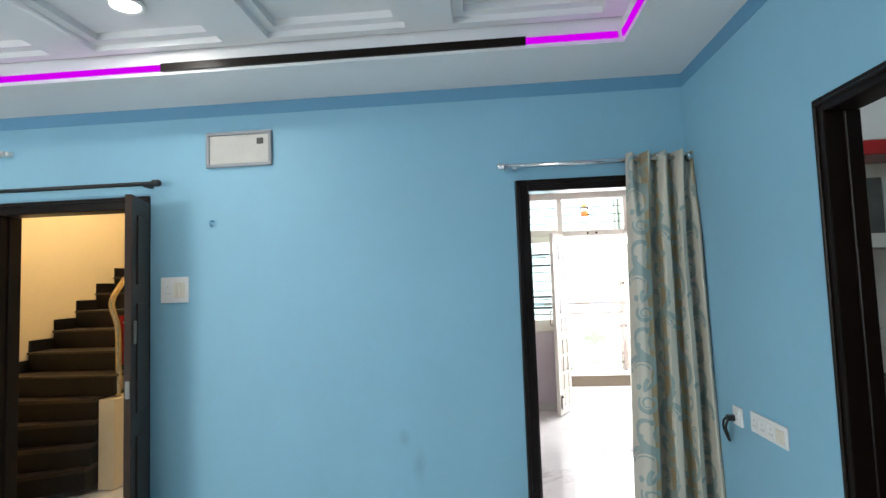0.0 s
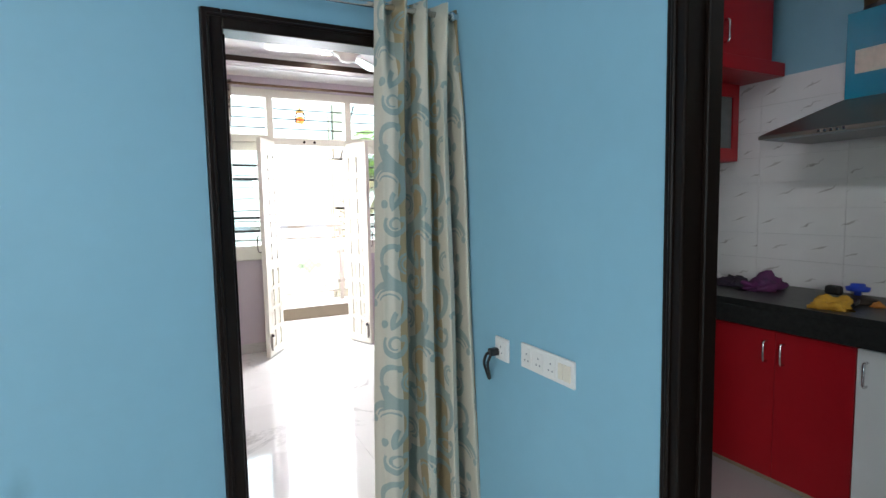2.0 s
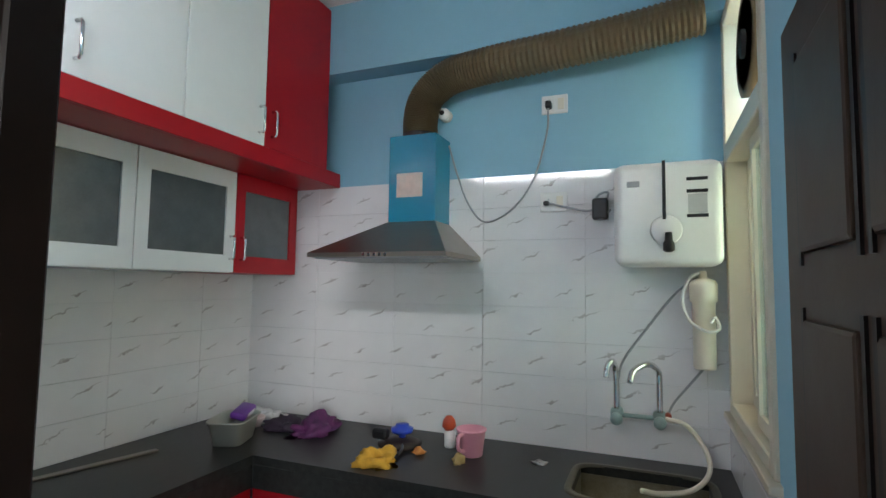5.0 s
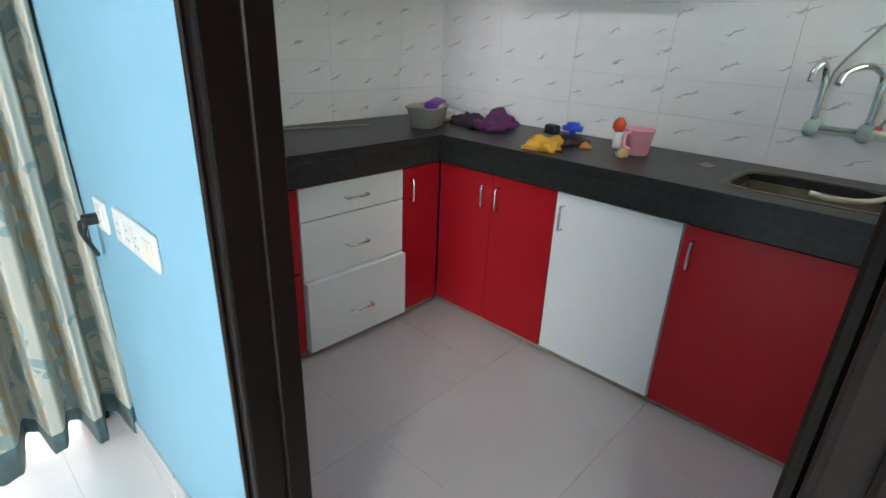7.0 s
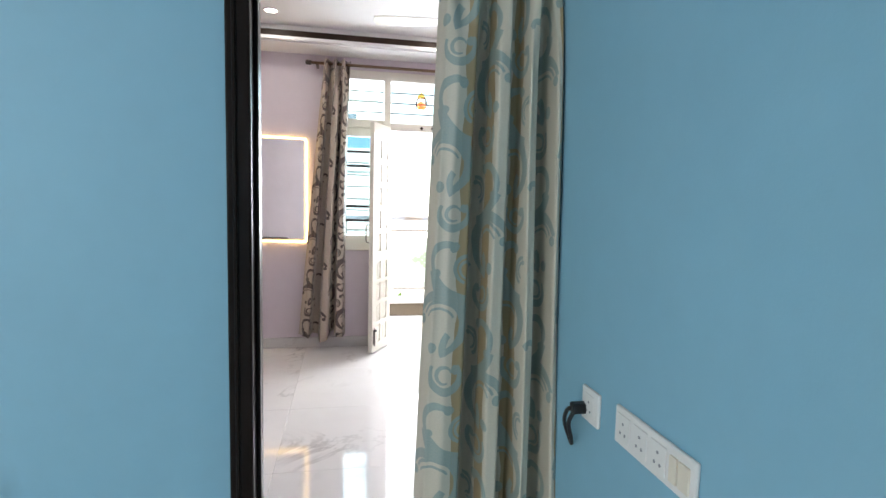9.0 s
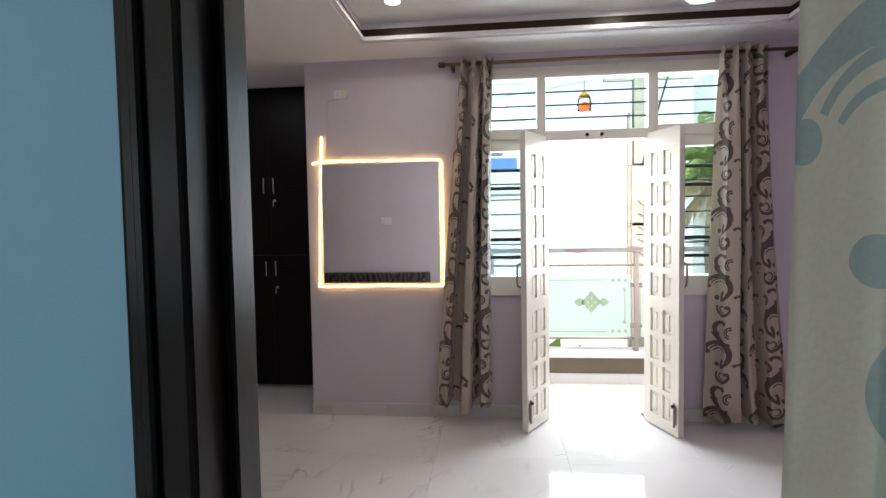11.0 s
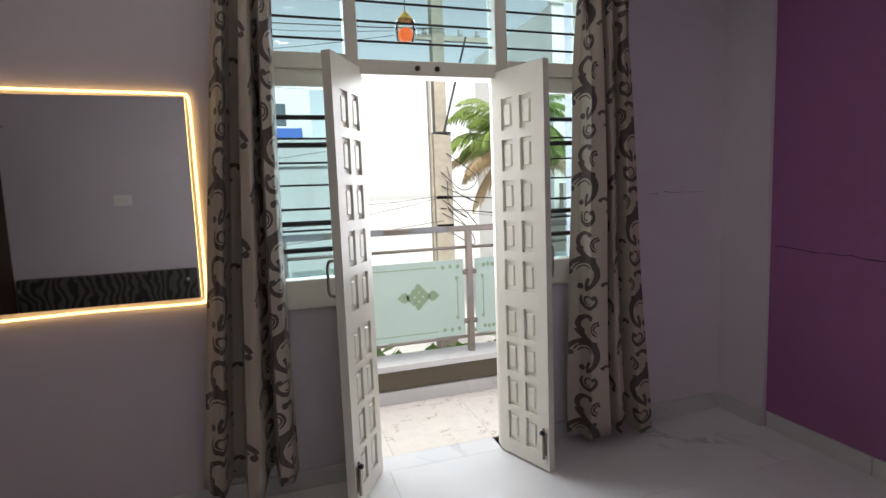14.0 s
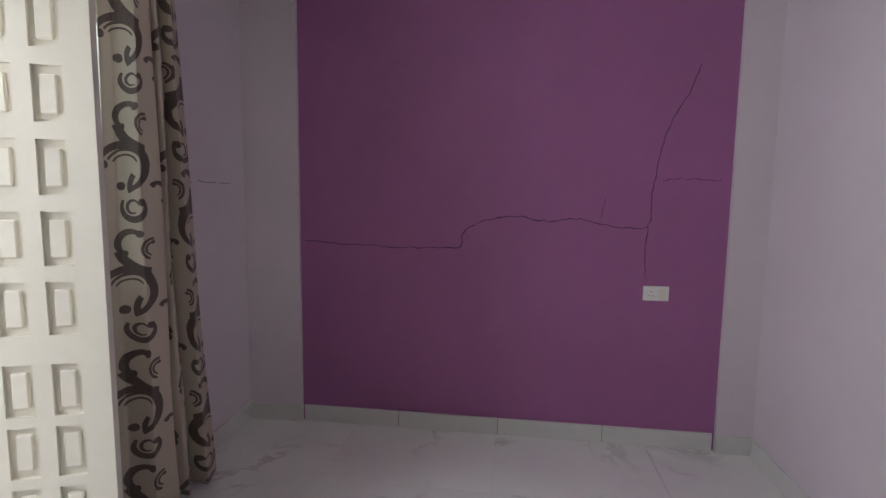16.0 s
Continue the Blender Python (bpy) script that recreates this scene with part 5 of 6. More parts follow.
# kitchen door leaf, open against the south wall
kl = thing("kitchen_door_leaf", "dark brown moulded kitchen door leaf, open into the kitchen", "door", at=pose(0.10, -1.90, 0.01, 0, 0, -1.5))
part("slab", soft_box(0, 0.74, -0.018, 0.018, 0, 2.02, 0.004), BROWN_DOOR, kl)
for z0, z1 in ((0.12, 0.62), (0.74, 1.02), (1.12, 1.52), (1.62, 1.92)):
    for x0, x1 in ((0.08, 0.32), (0.38, 0.62)):
        part("raised_panel", soft_box(x0, x1, 0.016, 0.026, z0, z1, 0.007), BROWN_DOOR, kl)
        # flat black strips put the dark of the leaf's grooves into colour
        for xm in (x0 - 0.018, x1 + 0.006):
            part("groove_shade", boxes((xm, xm + 0.012, 0.0175, 0.022, z0 - 0.018, z1 + 0.018)), BLACK_LAM, kl)
part("tower_bolt", pipe(bmesh.new(), [(0.66, 0.03, 0.86), (0.66, 0.03, 1.04)], 0.008, 8), STEEL, kl, "", True)
part("hasp", pipe(bmesh.new(), curve_points([(0.61, 0.02, 1.225), (0.62, 0.05, 1.215), (0.63, 0.055, 1.17), (0.625, 0.04, 1.12), (0.615, 0.02, 1.11)]), 0.005, 8), STEEL, kl, "", True)

for z in (0.88, 0.95, 1.02):
    part("bolt_staple", soft_box(0.645, 0.675, 0.018, 0.042, z - 0.006, z + 0.006, 0.003, 1), STEEL, kl)

kt = thing("kitchen_tube_lamp", "white tube lamp batten above the kitchen door", "lamp", at=pose(0.088, -1.415, 2.50))
part("batten", soft_box(0, 0.03, 0, 1.15, -0.015, 0.015, 0.004), WHITE_PL, kt)
part("tube", pipe(bmesh.new(), [(0.045, 0.03, 0), (0.045, 1.12, 0)], 0.013, 12), TUBE, kt, "glowing tube", True)


# ------------------------------------------------------------------ clutter on the counter
CT = 0.8985
ALUM_FOIL = mat("clear_film", (0.72, 0.72, 0.72), 0.25, vary=0.1, scale=20)
tub = thing("plastic_tub", "translucent plastic storage tub without lid", "tub", at=pose(1.56, 0.0, CT, 0, 0, 22))
bm = bmesh.new()
TUBM = backlit("milky_plastic", (0.55, 0.56, 0.50), 0.35)
lev = []
for w, d, z in ((0.095, 0.06, 0.0), (0.118, 0.078, 0.10), (0.126, 0.085, 0.102), (0.126, 0.085, 0.094), (0.114, 0.074, 0.097), (0.092, 0.057, 0.006)):
    q = []
    for k in range(24):
        a = 2 * math.pi * (k + 0.5) / 24
        c, s = math.cos(a), math.sin(a)
        q.append(bm.verts.new((math.copysign(abs(c) ** 0.4, c) * w, math.copysign(abs(s) ** 0.4, s) * d, z)))
    lev.append(q)
for a, b in zip(lev, lev[1:]):
    for k in range(24):
        bm.faces.new((a[k], a[(k + 1) % 24], b[(k + 1) % 24], b[k]))
bm.faces.new(lev[0][::-1]); bm.faces.new(lev[-1])
part("tub_body", bm, TUBM, tub, "", True)


def crumple(name, label, centre, size, material, seed, cat="cloth", detail=3):
    """A heap of crumpled cloth or film that rests on the counter."""
    bm = bmesh.new()
    bmesh.ops.create_icosphere(bm, subdivisions=detail + 1, radius=1.0)
    off = Vector((seed * 3.1, seed * 1.7, seed))
    for v in bm.verts:
        p = v.co.copy()
        r = 0.72 + 0.55 * noise.fractal(p * 1.6 + off, 1.0, 2.0, 4) + 0.16 * abs(noise.noise(p * 5 + off))
        q = Vector((p.x * size[0], p.y * size[1], max(-0.0, p.z) * size[2])) * r
        if p.z <= 0:
            q.z = 0.0
        v.co = q
    return single(name, bm, material, label, cat, smooth=True, at=pose(*centre, 0, 0, seed * 40))


crumple("purple_cloth", "crumpled purple patterned cloth on the counter", (1.80, -0.24, CT), (0.10, 0.15, 0.085), mat("purple_print_cloth", (0.16, 0.02, 0.13), 0.7, scale=14, second=(0.02, 0.012, 0.04)), 2)
crumple("dark_cloth", "crumpled dark cloth beside the purple one", (1.80, -0.08, CT), (0.09, 0.10, 0.06), mat("dark_print_cloth", (0.05, 0.03, 0.06), 0.7, scale=20, second=(0.01, 0.01, 0.015)), 5)
crumple("yellow_cloth", "crumpled mustard yellow duster on the counter", (1.56, -0.70, CT), (0.09, 0.085, 0.065), mat("mustard_cloth", (0.55, 0.30, 0.03), 0.85, vary=0.35, scale=18), 3)
crumple("foil_wrap", "crumpled clear plastic wrap", (1.88, 0.10, CT), (0.09, 0.10, 0.07), ALUM_FOIL, 8, "wrap")
pk = thing("snack_packet", "purple and white packet lying in the corner", "packet", at=pose(1.64, 0.03, CT + 0.085, 12, -8, 20))
part("pouch", soft_box(-0.07, 0.07, -0.035, 0.035, 0, 0.035, 0.014, 3), mat("purple_pouch", (0.14, 0.03, 0.30), 0.3, vary=0.3, scale=10), pk, "", True)
part("print_bar", boxes((-0.035, 0.035, -0.0365, -0.034, 0.010, 0.026)), WHITE_PL, pk)
bowl = single("small_bowl", lathe(bmesh.new(), [(0.03, 0), (0.05, 0.035), (0.052, 0.045), (0.047, 0.043), (0.028, 0.006)], n=24), mat("pale_pink_plastic", (0.62, 0.50, 0.47), 0.4), "small pale plastic bowl behind the tub", "bowl", smooth=True, at=pose(1.77, 0.08, CT))
stand = thing("knob_plate", "dark metal plate with a blue knob and lever on the counter", "gas part", at=pose(1.80, -0.68, CT))
part("plate", lathe(bmesh.new(), [(0.09, 0), (0.095, 0.012), (0.06, 0.028), (0.02, 0.034)], n=28), mat("burnt_metal", (0.06, 0.045, 0.04), 0.45, 0.6, vary=0.4, scale=20), stand, "", True)
part("knob", lathe(bmesh.new(), [(0.015, 0.03), (0.015, 0.05), (0.045, 0.055), (0.048, 0.072), (0.03, 0.078), (0.028, 0.088), (0.01, 0.09)], (0.0, -0.01, 0), n=20), mat("blue_plastic", (0.02, 0.06, 0.50), 0.3), stand, "bright blue knob", True)
part("lever", soft_box(-0.07, -0.03, 0.03, 0.10, 0.03, 0.075, 0.012), BLACK_PL, stand)
part("arm", pipe(bmesh.new(), curve_points([(-0.02, -0.02, 0.02), (-0.10, -0.06, 0.018), (-0.16, -0.07, 0.012)]), 0.006, 8), BLACK_PL, stand, "", True)
crumple("orange_peel", "small orange scrap on the counter", (1.735, -0.80, CT), (0.03, 0.035, 0.03), mat("orange_scrap", (0.62, 0.25, 0.06), 0.6), 4, "scrap", 2)
tb = thing("ointment_bottle", "white squeeze bottle with a red cap", "bottle", at=pose(1.86, -0.885, CT))
part("bottle", lathe(bmesh.new(), [(0.022, 0), (0.024, 0.01), (0.024, 0.06), (0.012, 0.07)], n=18), WHITE_PL, tb, "", True)
part("cap", lathe(bmesh.new(), [(0.016, 0.068), (0.03, 0.085), (0.026, 0.11), (0.012, 0.128)], (0.004, 0.006, 0), 14), mat("red_orange_cap", (0.55, 0.07, 0.02), 0.4), tb, "red cap", True)
mug = thing("pink_mug", "pale pink plastic bathing mug", "mug", at=pose(1.80, -1.0, CT))
PINK = mat("pale_pink_mug", (0.74, 0.33, 0.42), 0.35, vary=0.06)
part("cup", lathe(bmesh.new(), [(0.042, 0), (0.046, 0.004), (0.057, 0.097), (0.062, 0.10), (0.062, 0.105), (0.055, 0.105), (0.042, 0.006), (0.01, 0.004)], n=28), PINK, mug, "", True)
part("handle", pipe(bmesh.new(), curve_points([(-0.052, 0.017, 0.092), (-0.078, 0.026, 0.086), (-0.076, 0.026, 0.04), (-0.046, 0.015, 0.024)]), 0.008, 8), PINK, mug, "", True)
crumple("potato", "small brown potato beside the mug", (1.69, -0.985, CT), (0.028, 0.036, 0.036), mat("potato_skin", (0.42, 0.30, 0.13), 0.8, vary=0.25, scale=25), 6, "potato", 2)
crumple("scrap", "small grey scrap near the sink", (1.82, -1.27, CT), (0.03, 0.04, 0.012), GREY_PL, 9, "scrap", 2)
knife = thing("steel_rule", "long steel strip with a green grip on the worktop", "strip", at=pose(0.78, 0.30, CT, 0, 0, -14))
part("strip", soft_box(0.1, 0.56, -0.014, 0.014, 0.0, 0.008, 0.002, 1), STEEL, knife)
part("grip", soft_box(-0.06, 0.13, -0.016, 0.016, 0.0, 0.018, 0.006), mat("green_grip", (0.05, 0.5, 0.06), 0.4), knife, "bright green grip")


# ------------------------------------------------------------------ bedroom: balcony door set
FYB = 3.22     # room-side face of the frame
dw = thing("window_balcony", "cream door and window set with transom lights and iron bars", "window")
dw["kind"] = "structure"
X = (-0.62, -0.265, -0.205, 0.495, 0.56, 1.0)


def member(nm, x0, x1, z0, z1, y0=FYB, y1=FYB + 0.10):
    return part(nm, soft_box(x0, x1, y0, y1, z0, z1, 0.004, 1), CREAM_PAINT, dw)


member("post", X[1], X[2], 0.0, 2.52)
member("post", X[3], X[4], 0.0, 2.52)
member("post", X[0] - 0.05, X[0] + 0.005, 0.92, 2.52)
member("post", X[5] - 0.005, X[5] + 0.05, 0.92, 2.52)
member("head", X[0] - 0.05, X[5] + 0.05, 2.44, 2.52, FYB + 0.001)
member("transom", X[2], X[3], 2.0, 2.07, FYB + 0.001)
for a, b in ((X[0] + 0.005, X[1]), (X[4], X[5] - 0.005)):
    member("transom", a, b, 2.02, 2.09)
    member("blank_panel", a, b, 1.94, 2.02, FYB + 0.02, FYB + 0.06)
    member("sill", a, b, 0.905, 1.045, FYB - 0.004)
    for z, thick in ((1.18, 0.013), (1.274, 0.005), (1.308, 0.013), (1.376, 0.006), (1.489, 0.005), (1.594, 0.005), (1.677, 0.013), (1.707, 0.005), (1.805, 0.012)):
        part("bar", pipe(bmesh.new(), [(a, FYB + 0.05, z), (b, FYB + 0.05, z)], thick, 8), IRON, dw)
    g = part("pane", boxes((a, b, FYB + 0.074, FYB + 0.078, 1.045, 1.94)), GLASS_GREEN, dw)
    g.visible_shadow = False
for a, b in ((X[0] + 0.005, X[1]), (X[2], X[3]), (X[4], X[5] - 0.005)):
    g = part("pane", boxes((a, b, FYB + 0.074, FYB + 0.078, 2.075, 2.44)), GLASS_GREEN, dw)
    g.visible_shadow = False
    for k in range(3):
        z = 2.165 + 0.092 * k
        part("bar", pipe(bmesh.new(), [(a, FYB + 0.05, z), (b, FYB + 0.05, z)], 0.006, 8), IRON, dw)
for x in (0.08, 0.18):
    part("stud", lathe(bmesh.new(), [(0.013, 0), (0.013, -0.006), (0.006, -0.01)], (x, FYB, 2.035), 12, "y"), BROWN_DOOR, dw, "", True)


def balcony_leaf(label, hinge, angle, sign):
    """Panelled leaf; local x from the hinge to the free edge."""
    t = thing("balcony_door_leaf", label, "door", "balcony door leaves", pose(hinge[0], hinge[1], 0.012, 0, 0, angle))
    W, H = 0.345, 2.02
    part("core", boxes((0.004, W - 0.004, -0.007, 0.007, 0.004, H - 0.004)), CREAM_PAINT, t)
    cols = ((0.064, 0.142), (0.190, 0.268))
    rows = [1.72 - 0.205 * k for k in range(5)] + [0.655 - 0.192 * k for k in range(4)]
    bm = bmesh.new()
    edges_x = (0.0, cols[0][0], cols[0][1], cols[1][0], cols[1][1], W)
    for a, b in ((edges_x[0], edges_x[1]), (edges_x[2], edges_x[3]), (edges_x[4], edges_x[5])):
        box(bm, a, b, -0.02, 0.02, 0, H)
    hz = sorted((r, r + 0.158) for r in rows)
    low = 0.0
    for z0, z1 in hz + [(H, H)]:
        for a, b in cols:
            if z0 > low:
                box(bm, a, b, -0.02, 0.02, low, z0)
        low = z1
    part("framing", bm, CREAM_PAINT, t)
    mesh = mesh_of("panel", soft_box(-0.022, 0.022, -0.0165, 0.0165, -0.055, 0.055, 0.004, 1), CREAM_PAINT)
    for a, b in cols:
        for z0, z1 in hz:
            piece("panel", mesh, t, pose((a + b) / 2, 0, (z0 + z1) / 2))
    bolt = part("tower_bolt", pipe(bmesh.new(), [(W - 0.03, sign * 0.03, 0.06), (W - 0.03, sign * 0.03, 0.22)], 0.007, 8), STEEL, t, "steel tower bolt", True)
    part("bolt_plate", boxes((W - 0.045, W - 0.015, *sorted((sign * 0.0195, sign * 0.024)), 0.08, 0.20)), STEEL, bolt)
    part("bolt_knob", lathe(bmesh.new(), [(0.01, 0), (0.013, sign * 0.012), (0.008, sign * 0.02)], (W - 0.03, sign * 0.03, 0.20), 10, "y"), BLACK_PL, bolt, "", True)
    grip = part("door_handle", pipe(bmesh.new(), curve_points([(W - 0.03, -sign * 0.02, 0.98), (W - 0.03, -sign * 0.06, 0.99), (W - 0.03, -sign * 0.065, 1.06), (W - 0.03, -sign * 0.06, 1.13), (W - 0.03, -sign * 0.02, 1.14)]), 0.007, 8), STEEL, t, "", True)
    for z in (0.25, 1.0, 1.75):
        part("hinge", pipe(bmesh.new(), [(-0.004, 0.0, z), (-0.004, 0.0, z + 0.09)], 0.007, 8), STEEL, t, "", True)
    return t


balcony_leaf("cream painted panelled balcony door leaf, open, beside the mirror wall", (-0.205, 3.255), math.degrees(math.atan2(2.945 - 3.255, -0.39 + 0.205)), -1 * -1)
balcony_leaf("cream painted panelled balcony door leaf, open, beside the purple wall", (0.497, 3.255), math.degrees(math.atan2(2.930 - 3.255, 0.620 - 0.497)), -1)

# wardrobe in its niche
wd = thing("wardrobe", "black-brown built-in wardrobe with four tall doors", "wardrobe")
part("carcass", boxes((-3.098, -1.957, 3.855, 3.898, 0.03, BZ - 0.002)), BLACK_LAM, wd)
for x0, x1, gx in ((-3.06, -2.512, -2.555), (-2.512, -1.96, -2.468)):
    for z0, z1, gz in ((0.035, 1.18, 1.0), (1.183, BZ - 0.004, 1.72)):
        d = part("door", soft_box(x0 + 0.0015, x1 - 0.0015, 3.835, 3.854, z0, z1, 0.0025), BLACK_LAM, wd)
        handle(d, (gx, 3.835, gz), (gx, 3.835, gz + 0.13), (0, -0.026, 0))
    for z in (0.90, 1.655):
        if gx > -2.5:
            k = part("lock", lathe(bmesh.new(), [(0.014, 0), (0.014, -0.006), (0.010, -0.009)], (gx, 3.835, z), 14, "y"), CHROME, wd, "round key lock", True)
            part("key", soft_box(gx - 0.004, gx + 0.004, 3.80, 3.826, z - 0.05, z, 0.002), CHROME, k)

# mirror with LED tape
MY = NY - 0.008
mir = thing("wall_mirror", "frameless wall mirror edged with glowing warm LED tape", "mirror")
part("silver", soft_box(-1.845, -0.965, MY, NY, 1.0, 1.885, 0.002, 1), MIRROR, mir)
tape = curve_points([(-1.835, MY - 0.004, 2.085), (-1.84, MY - 0.006, 1.98), (-1.847, MY - 0.006, 1.88), (-1.86, MY - 0.006, 1.5), (-1.873, MY - 0.006, 1.06), (-1.872, MY - 0.006, 1.0), (-1.84, MY - 0.006, 0.975), (-1.4, MY - 0.006, 0.982), (-1.0, MY - 0.006, 0.978), (-0.962, MY - 0.006, 0.985), (-0.945, MY - 0.006, 1.03), (-0.945, MY - 0.006, 1.5), (-0.947, MY - 0.006, 1.84), (-0.96, MY - 0.006, 1.885), (-1.0, MY - 0.006, 1.895), (-1.4, MY - 0.006, 1.90), (-1.80, MY - 0.006, 1.905), (-1.91, MY - 0.006, 1.89)], 6)
part("led_tape", pipe(bmesh.new(), tape, 0.0055, 8), LED, mir, "warm white glowing tape", True)

plate("switch_plate", "small white double socket plate high on the lilac wall", 0.105, 0.06, pose(-1.735, NY, 2.36), [(0.01, 0.038, "socket"), (0.056, 0.038, "switch")])
single("wall_cable", pipe(bmesh.new(), curve_points([(-1.70, NY - 0.004, 2.36), (-1.79, NY - 0.004, 2.33), (-1.80, NY - 0.004, 2.2), (-1.80, NY - 0.004, 2.0)]), 0.003, 6), LILAC, "thin painted-over cable below the socket plate", "cable")
plate("switch_board", "long white socket board on the lilac wall", 0.42, 0.10, Matrix.Translation((WX, 1.43, 0.82)) @ WEST, [(0.015, 0.04, "switch"), (0.07, 0.05, "socket"), (0.15, 0.05, "socket"), (0.23, 0.05, "socket"), (0.32, 0.07, "switch")])
plate("socket_plate", "white socket plate with a black plug on the lilac wall", 0.10, 0.10, Matrix.Translation((WX, 1.955, 0.82)) @ WEST, [(0.025, 0.05, "socket")])
pl2 = thing("plug", "black plug with a dangling cable on the lilac wall", "plug", at=pose(WX + 0.012, 2.01, 0.86))
part("body", soft_box(0, 0.045, -0.016, 0.016, -0.014, 0.014, 0.005), BLACK_PL, pl2)
part("cable", pipe(bmesh.new(), curve_points([(0.04, 0, 0.0), (0.06, 0.02, -0.02), (0.055, 0.03, -0.07), (0.03, 0.035, -0.10), (0.03, 0.02, -0.08), (0.045, 0.0, -0.03)]), 0.006, 8), BLACK_PL, pl2, "", True)
plate("socket_plate", "small white socket plate on the purple wall", 0.13, 0.078, Matrix.Translation((EX - 0.006, 1.05, 0.795)) @ EAST, [(0.015, 0.05, "socket"), (0.082, 0.03, "switch")])
plate("switch_board", "white switch plate on the lilac wall behind the bench", 0.15, 0.10, Matrix.Translation((-1.93, 0.20, 1.43)) @ Matrix.Rotation(math.pi, 4, "Z"), [(0.02, 0.05, "socket"), (0.09, 0.02, "switch"), (0.115, 0.02, "switch")])

# bench with zebra-patterned back, against the south wall
ZEBRA = bpy.data.materials.new("zebra_weave")
ZEBRA.use_nodes = True
zt = ZEBRA.node_tree
zc = zt.nodes.new("ShaderNodeTexCoord")
zw = node(zt, "ShaderNodeTexWave", Scale=4.6, Distortion=11.0, Detail=1.0)
zw.inputs["Detail Scale"].default_value = 1.2
zt.links.new(zc.outputs["Object"], zw.inputs["Vector"])
zr = zt.nodes.new("ShaderNodeValToRGB")
zr.color_ramp.elements[0].position, zr.color_ramp.elements[1].position = 0.42, 0.52
zr.color_ramp.elements[0].color, zr.color_ramp.elements[1].color = (0.012, 0.010, 0.010, 1), (0.085, 0.075, 0.065, 1)
zt.links.new(zw.outputs["Fac"], zr.inputs["Fac"])
zt.links.new(zr.outputs[0], zt.nodes["Principled BSDF"].inputs["Base Color"])
zt.nodes["Principled BSDF"].inputs["Roughness"].default_value = 0.5
bench = thing("headboard", "low black headboard with zebra pattern against the lilac wall", "headboard")
part("back", soft_box(-2.90, -1.42, 0.202, 0.28, 0.02, 0.80, 0.02, 3), ZEBRA, bench)
for x in (-2.88, -1.50):
    part("stud", lathe(bmesh.new(), [(0.018, 0), (0.018, 0.01), (0.008, 0.016)], (x, 0.279, 0.70), 12, "y"), CHROME, bench, "", True)
part("foot_rail", soft_box(-2.9, -1.44, 0.21, 0.27, 0.0, 0.02, 0.004, 1), BLACK_LAM, bench)

# dark door in the projecting bathroom corner, with its rod
BXF = -2.95
bd = thing("bathroom_door_leaf", "dark brown panelled bathroom door leaf in the lilac wall", "door", at=pose(BXF + 0.024, 0.26, 0.01, 0, 0, 90))
part("slab", soft_box(0, 0.74, -0.018, 0.018, 0, 2.03, 0.004), BROWN_DOOR, bd)
for z0, z1 in ((0.15, 0.85), (1.0, 1.9)):
    for x0, x1 in ((0.08, 0.33), (0.41, 0.66)):
        part("raised_panel", soft_box(x0, x1, -0.026, -0.016, z0, z1, 0.006), BROWN_DOOR, bd)
part("lever", pipe(bmesh.new(), curve_points([(0.68, -0.02, 1.0), (0.68, -0.055, 1.0), (0.64, -0.06, 1.0), (0.58, -0.06, 0.995)]), 0.009, 8), CHROME, bd, "", True)
# blue reflection on the frame's edge, painted in as a narrow strip
structure("trim_blue_reflection", boxes((BXF, BXF + 0.02, 1.003, 1.06, 0, 2.05)), BLUE)
rod_w = thing("curtain_rod", "thin curtain rod above the dark bathroom door", "curtain rod")
part("pole", pipe(bmesh.new(), [(BXF + 0.07, 0.22, 2.16), (BXF + 0.07, 1.08, 2.16)], 0.014, 12), STEEL, rod_w, "", True)
for y in (0.26, 1.04):
    part("bracket", soft_box(BXF, BXF + 0.07, y - 0.01, y + 0.01, 2.145, 2.17, 0.003), STEEL, rod_w)

# cracks in the plaster of the purple wall
CRACK = mat("dark_crack", (0.09, 0.03, 0.075), 0.9, vary=0.3, scale=40)
rngc = random.Random(5)


def crack(ctrl, width):
    pts = curve_points(ctrl, 7)
    bm = bmesh.new()
    line = []
    for p in pts:
        q = p + Vector((0, rngc.uniform(-0.004, 0.004), rngc.uniform(-0.006, 0.006)))
        line.append(q)
    pipe(bm, line, width, 4, [width * rngc.uniform(0.4, 1.2) for _ in line])
    return bm


xw = EX - 0.0065
for ctrl, wd_ in (([(xw, 2.90, 1.06), (xw, 2.6, 1.05), (xw, 2.25, 1.04), (xw, 2.03, 1.05), (xw, 2.0, 1.13), (xw, 1.9, 1.19), (xw, 1.72, 1.22), (xw, 1.55, 1.20), (xw, 1.4, 1.215), (xw, 1.28, 1.19), (xw, 1.05, 1.18), (xw, 1.03, 1.35), (xw, 1.0, 1.55), (xw, 0.95, 1.72), (xw, 0.88, 1.85), (xw, 0.83, 2.0)], 0.003),
                  ([(xw, 1.04, 1.18), (xw, 1.05, 1.05), (xw, 1.04, 0.92)], 0.0025), ([(xw, 0.98, 1.42), (xw, 0.85, 1.43), (xw, 0.70, 1.42)], 0.002), ([(xw, 1.28, 1.2), (xw, 1.26, 1.33)], 0.0016)):
    single("wall_crack", crack(ctrl, wd_), CRACK, "thin wandering crack in the purple plaster", "crack", "purple wall cracks")
single("wall_crack", crack([(1.45, NY - 0.0005, 1.38), (1.6, NY - 0.0005, 1.385), (1.85, NY - 0.0005, 1.38)], 0.0015), CRACK, "fine crack in the lilac plaster", "crack")
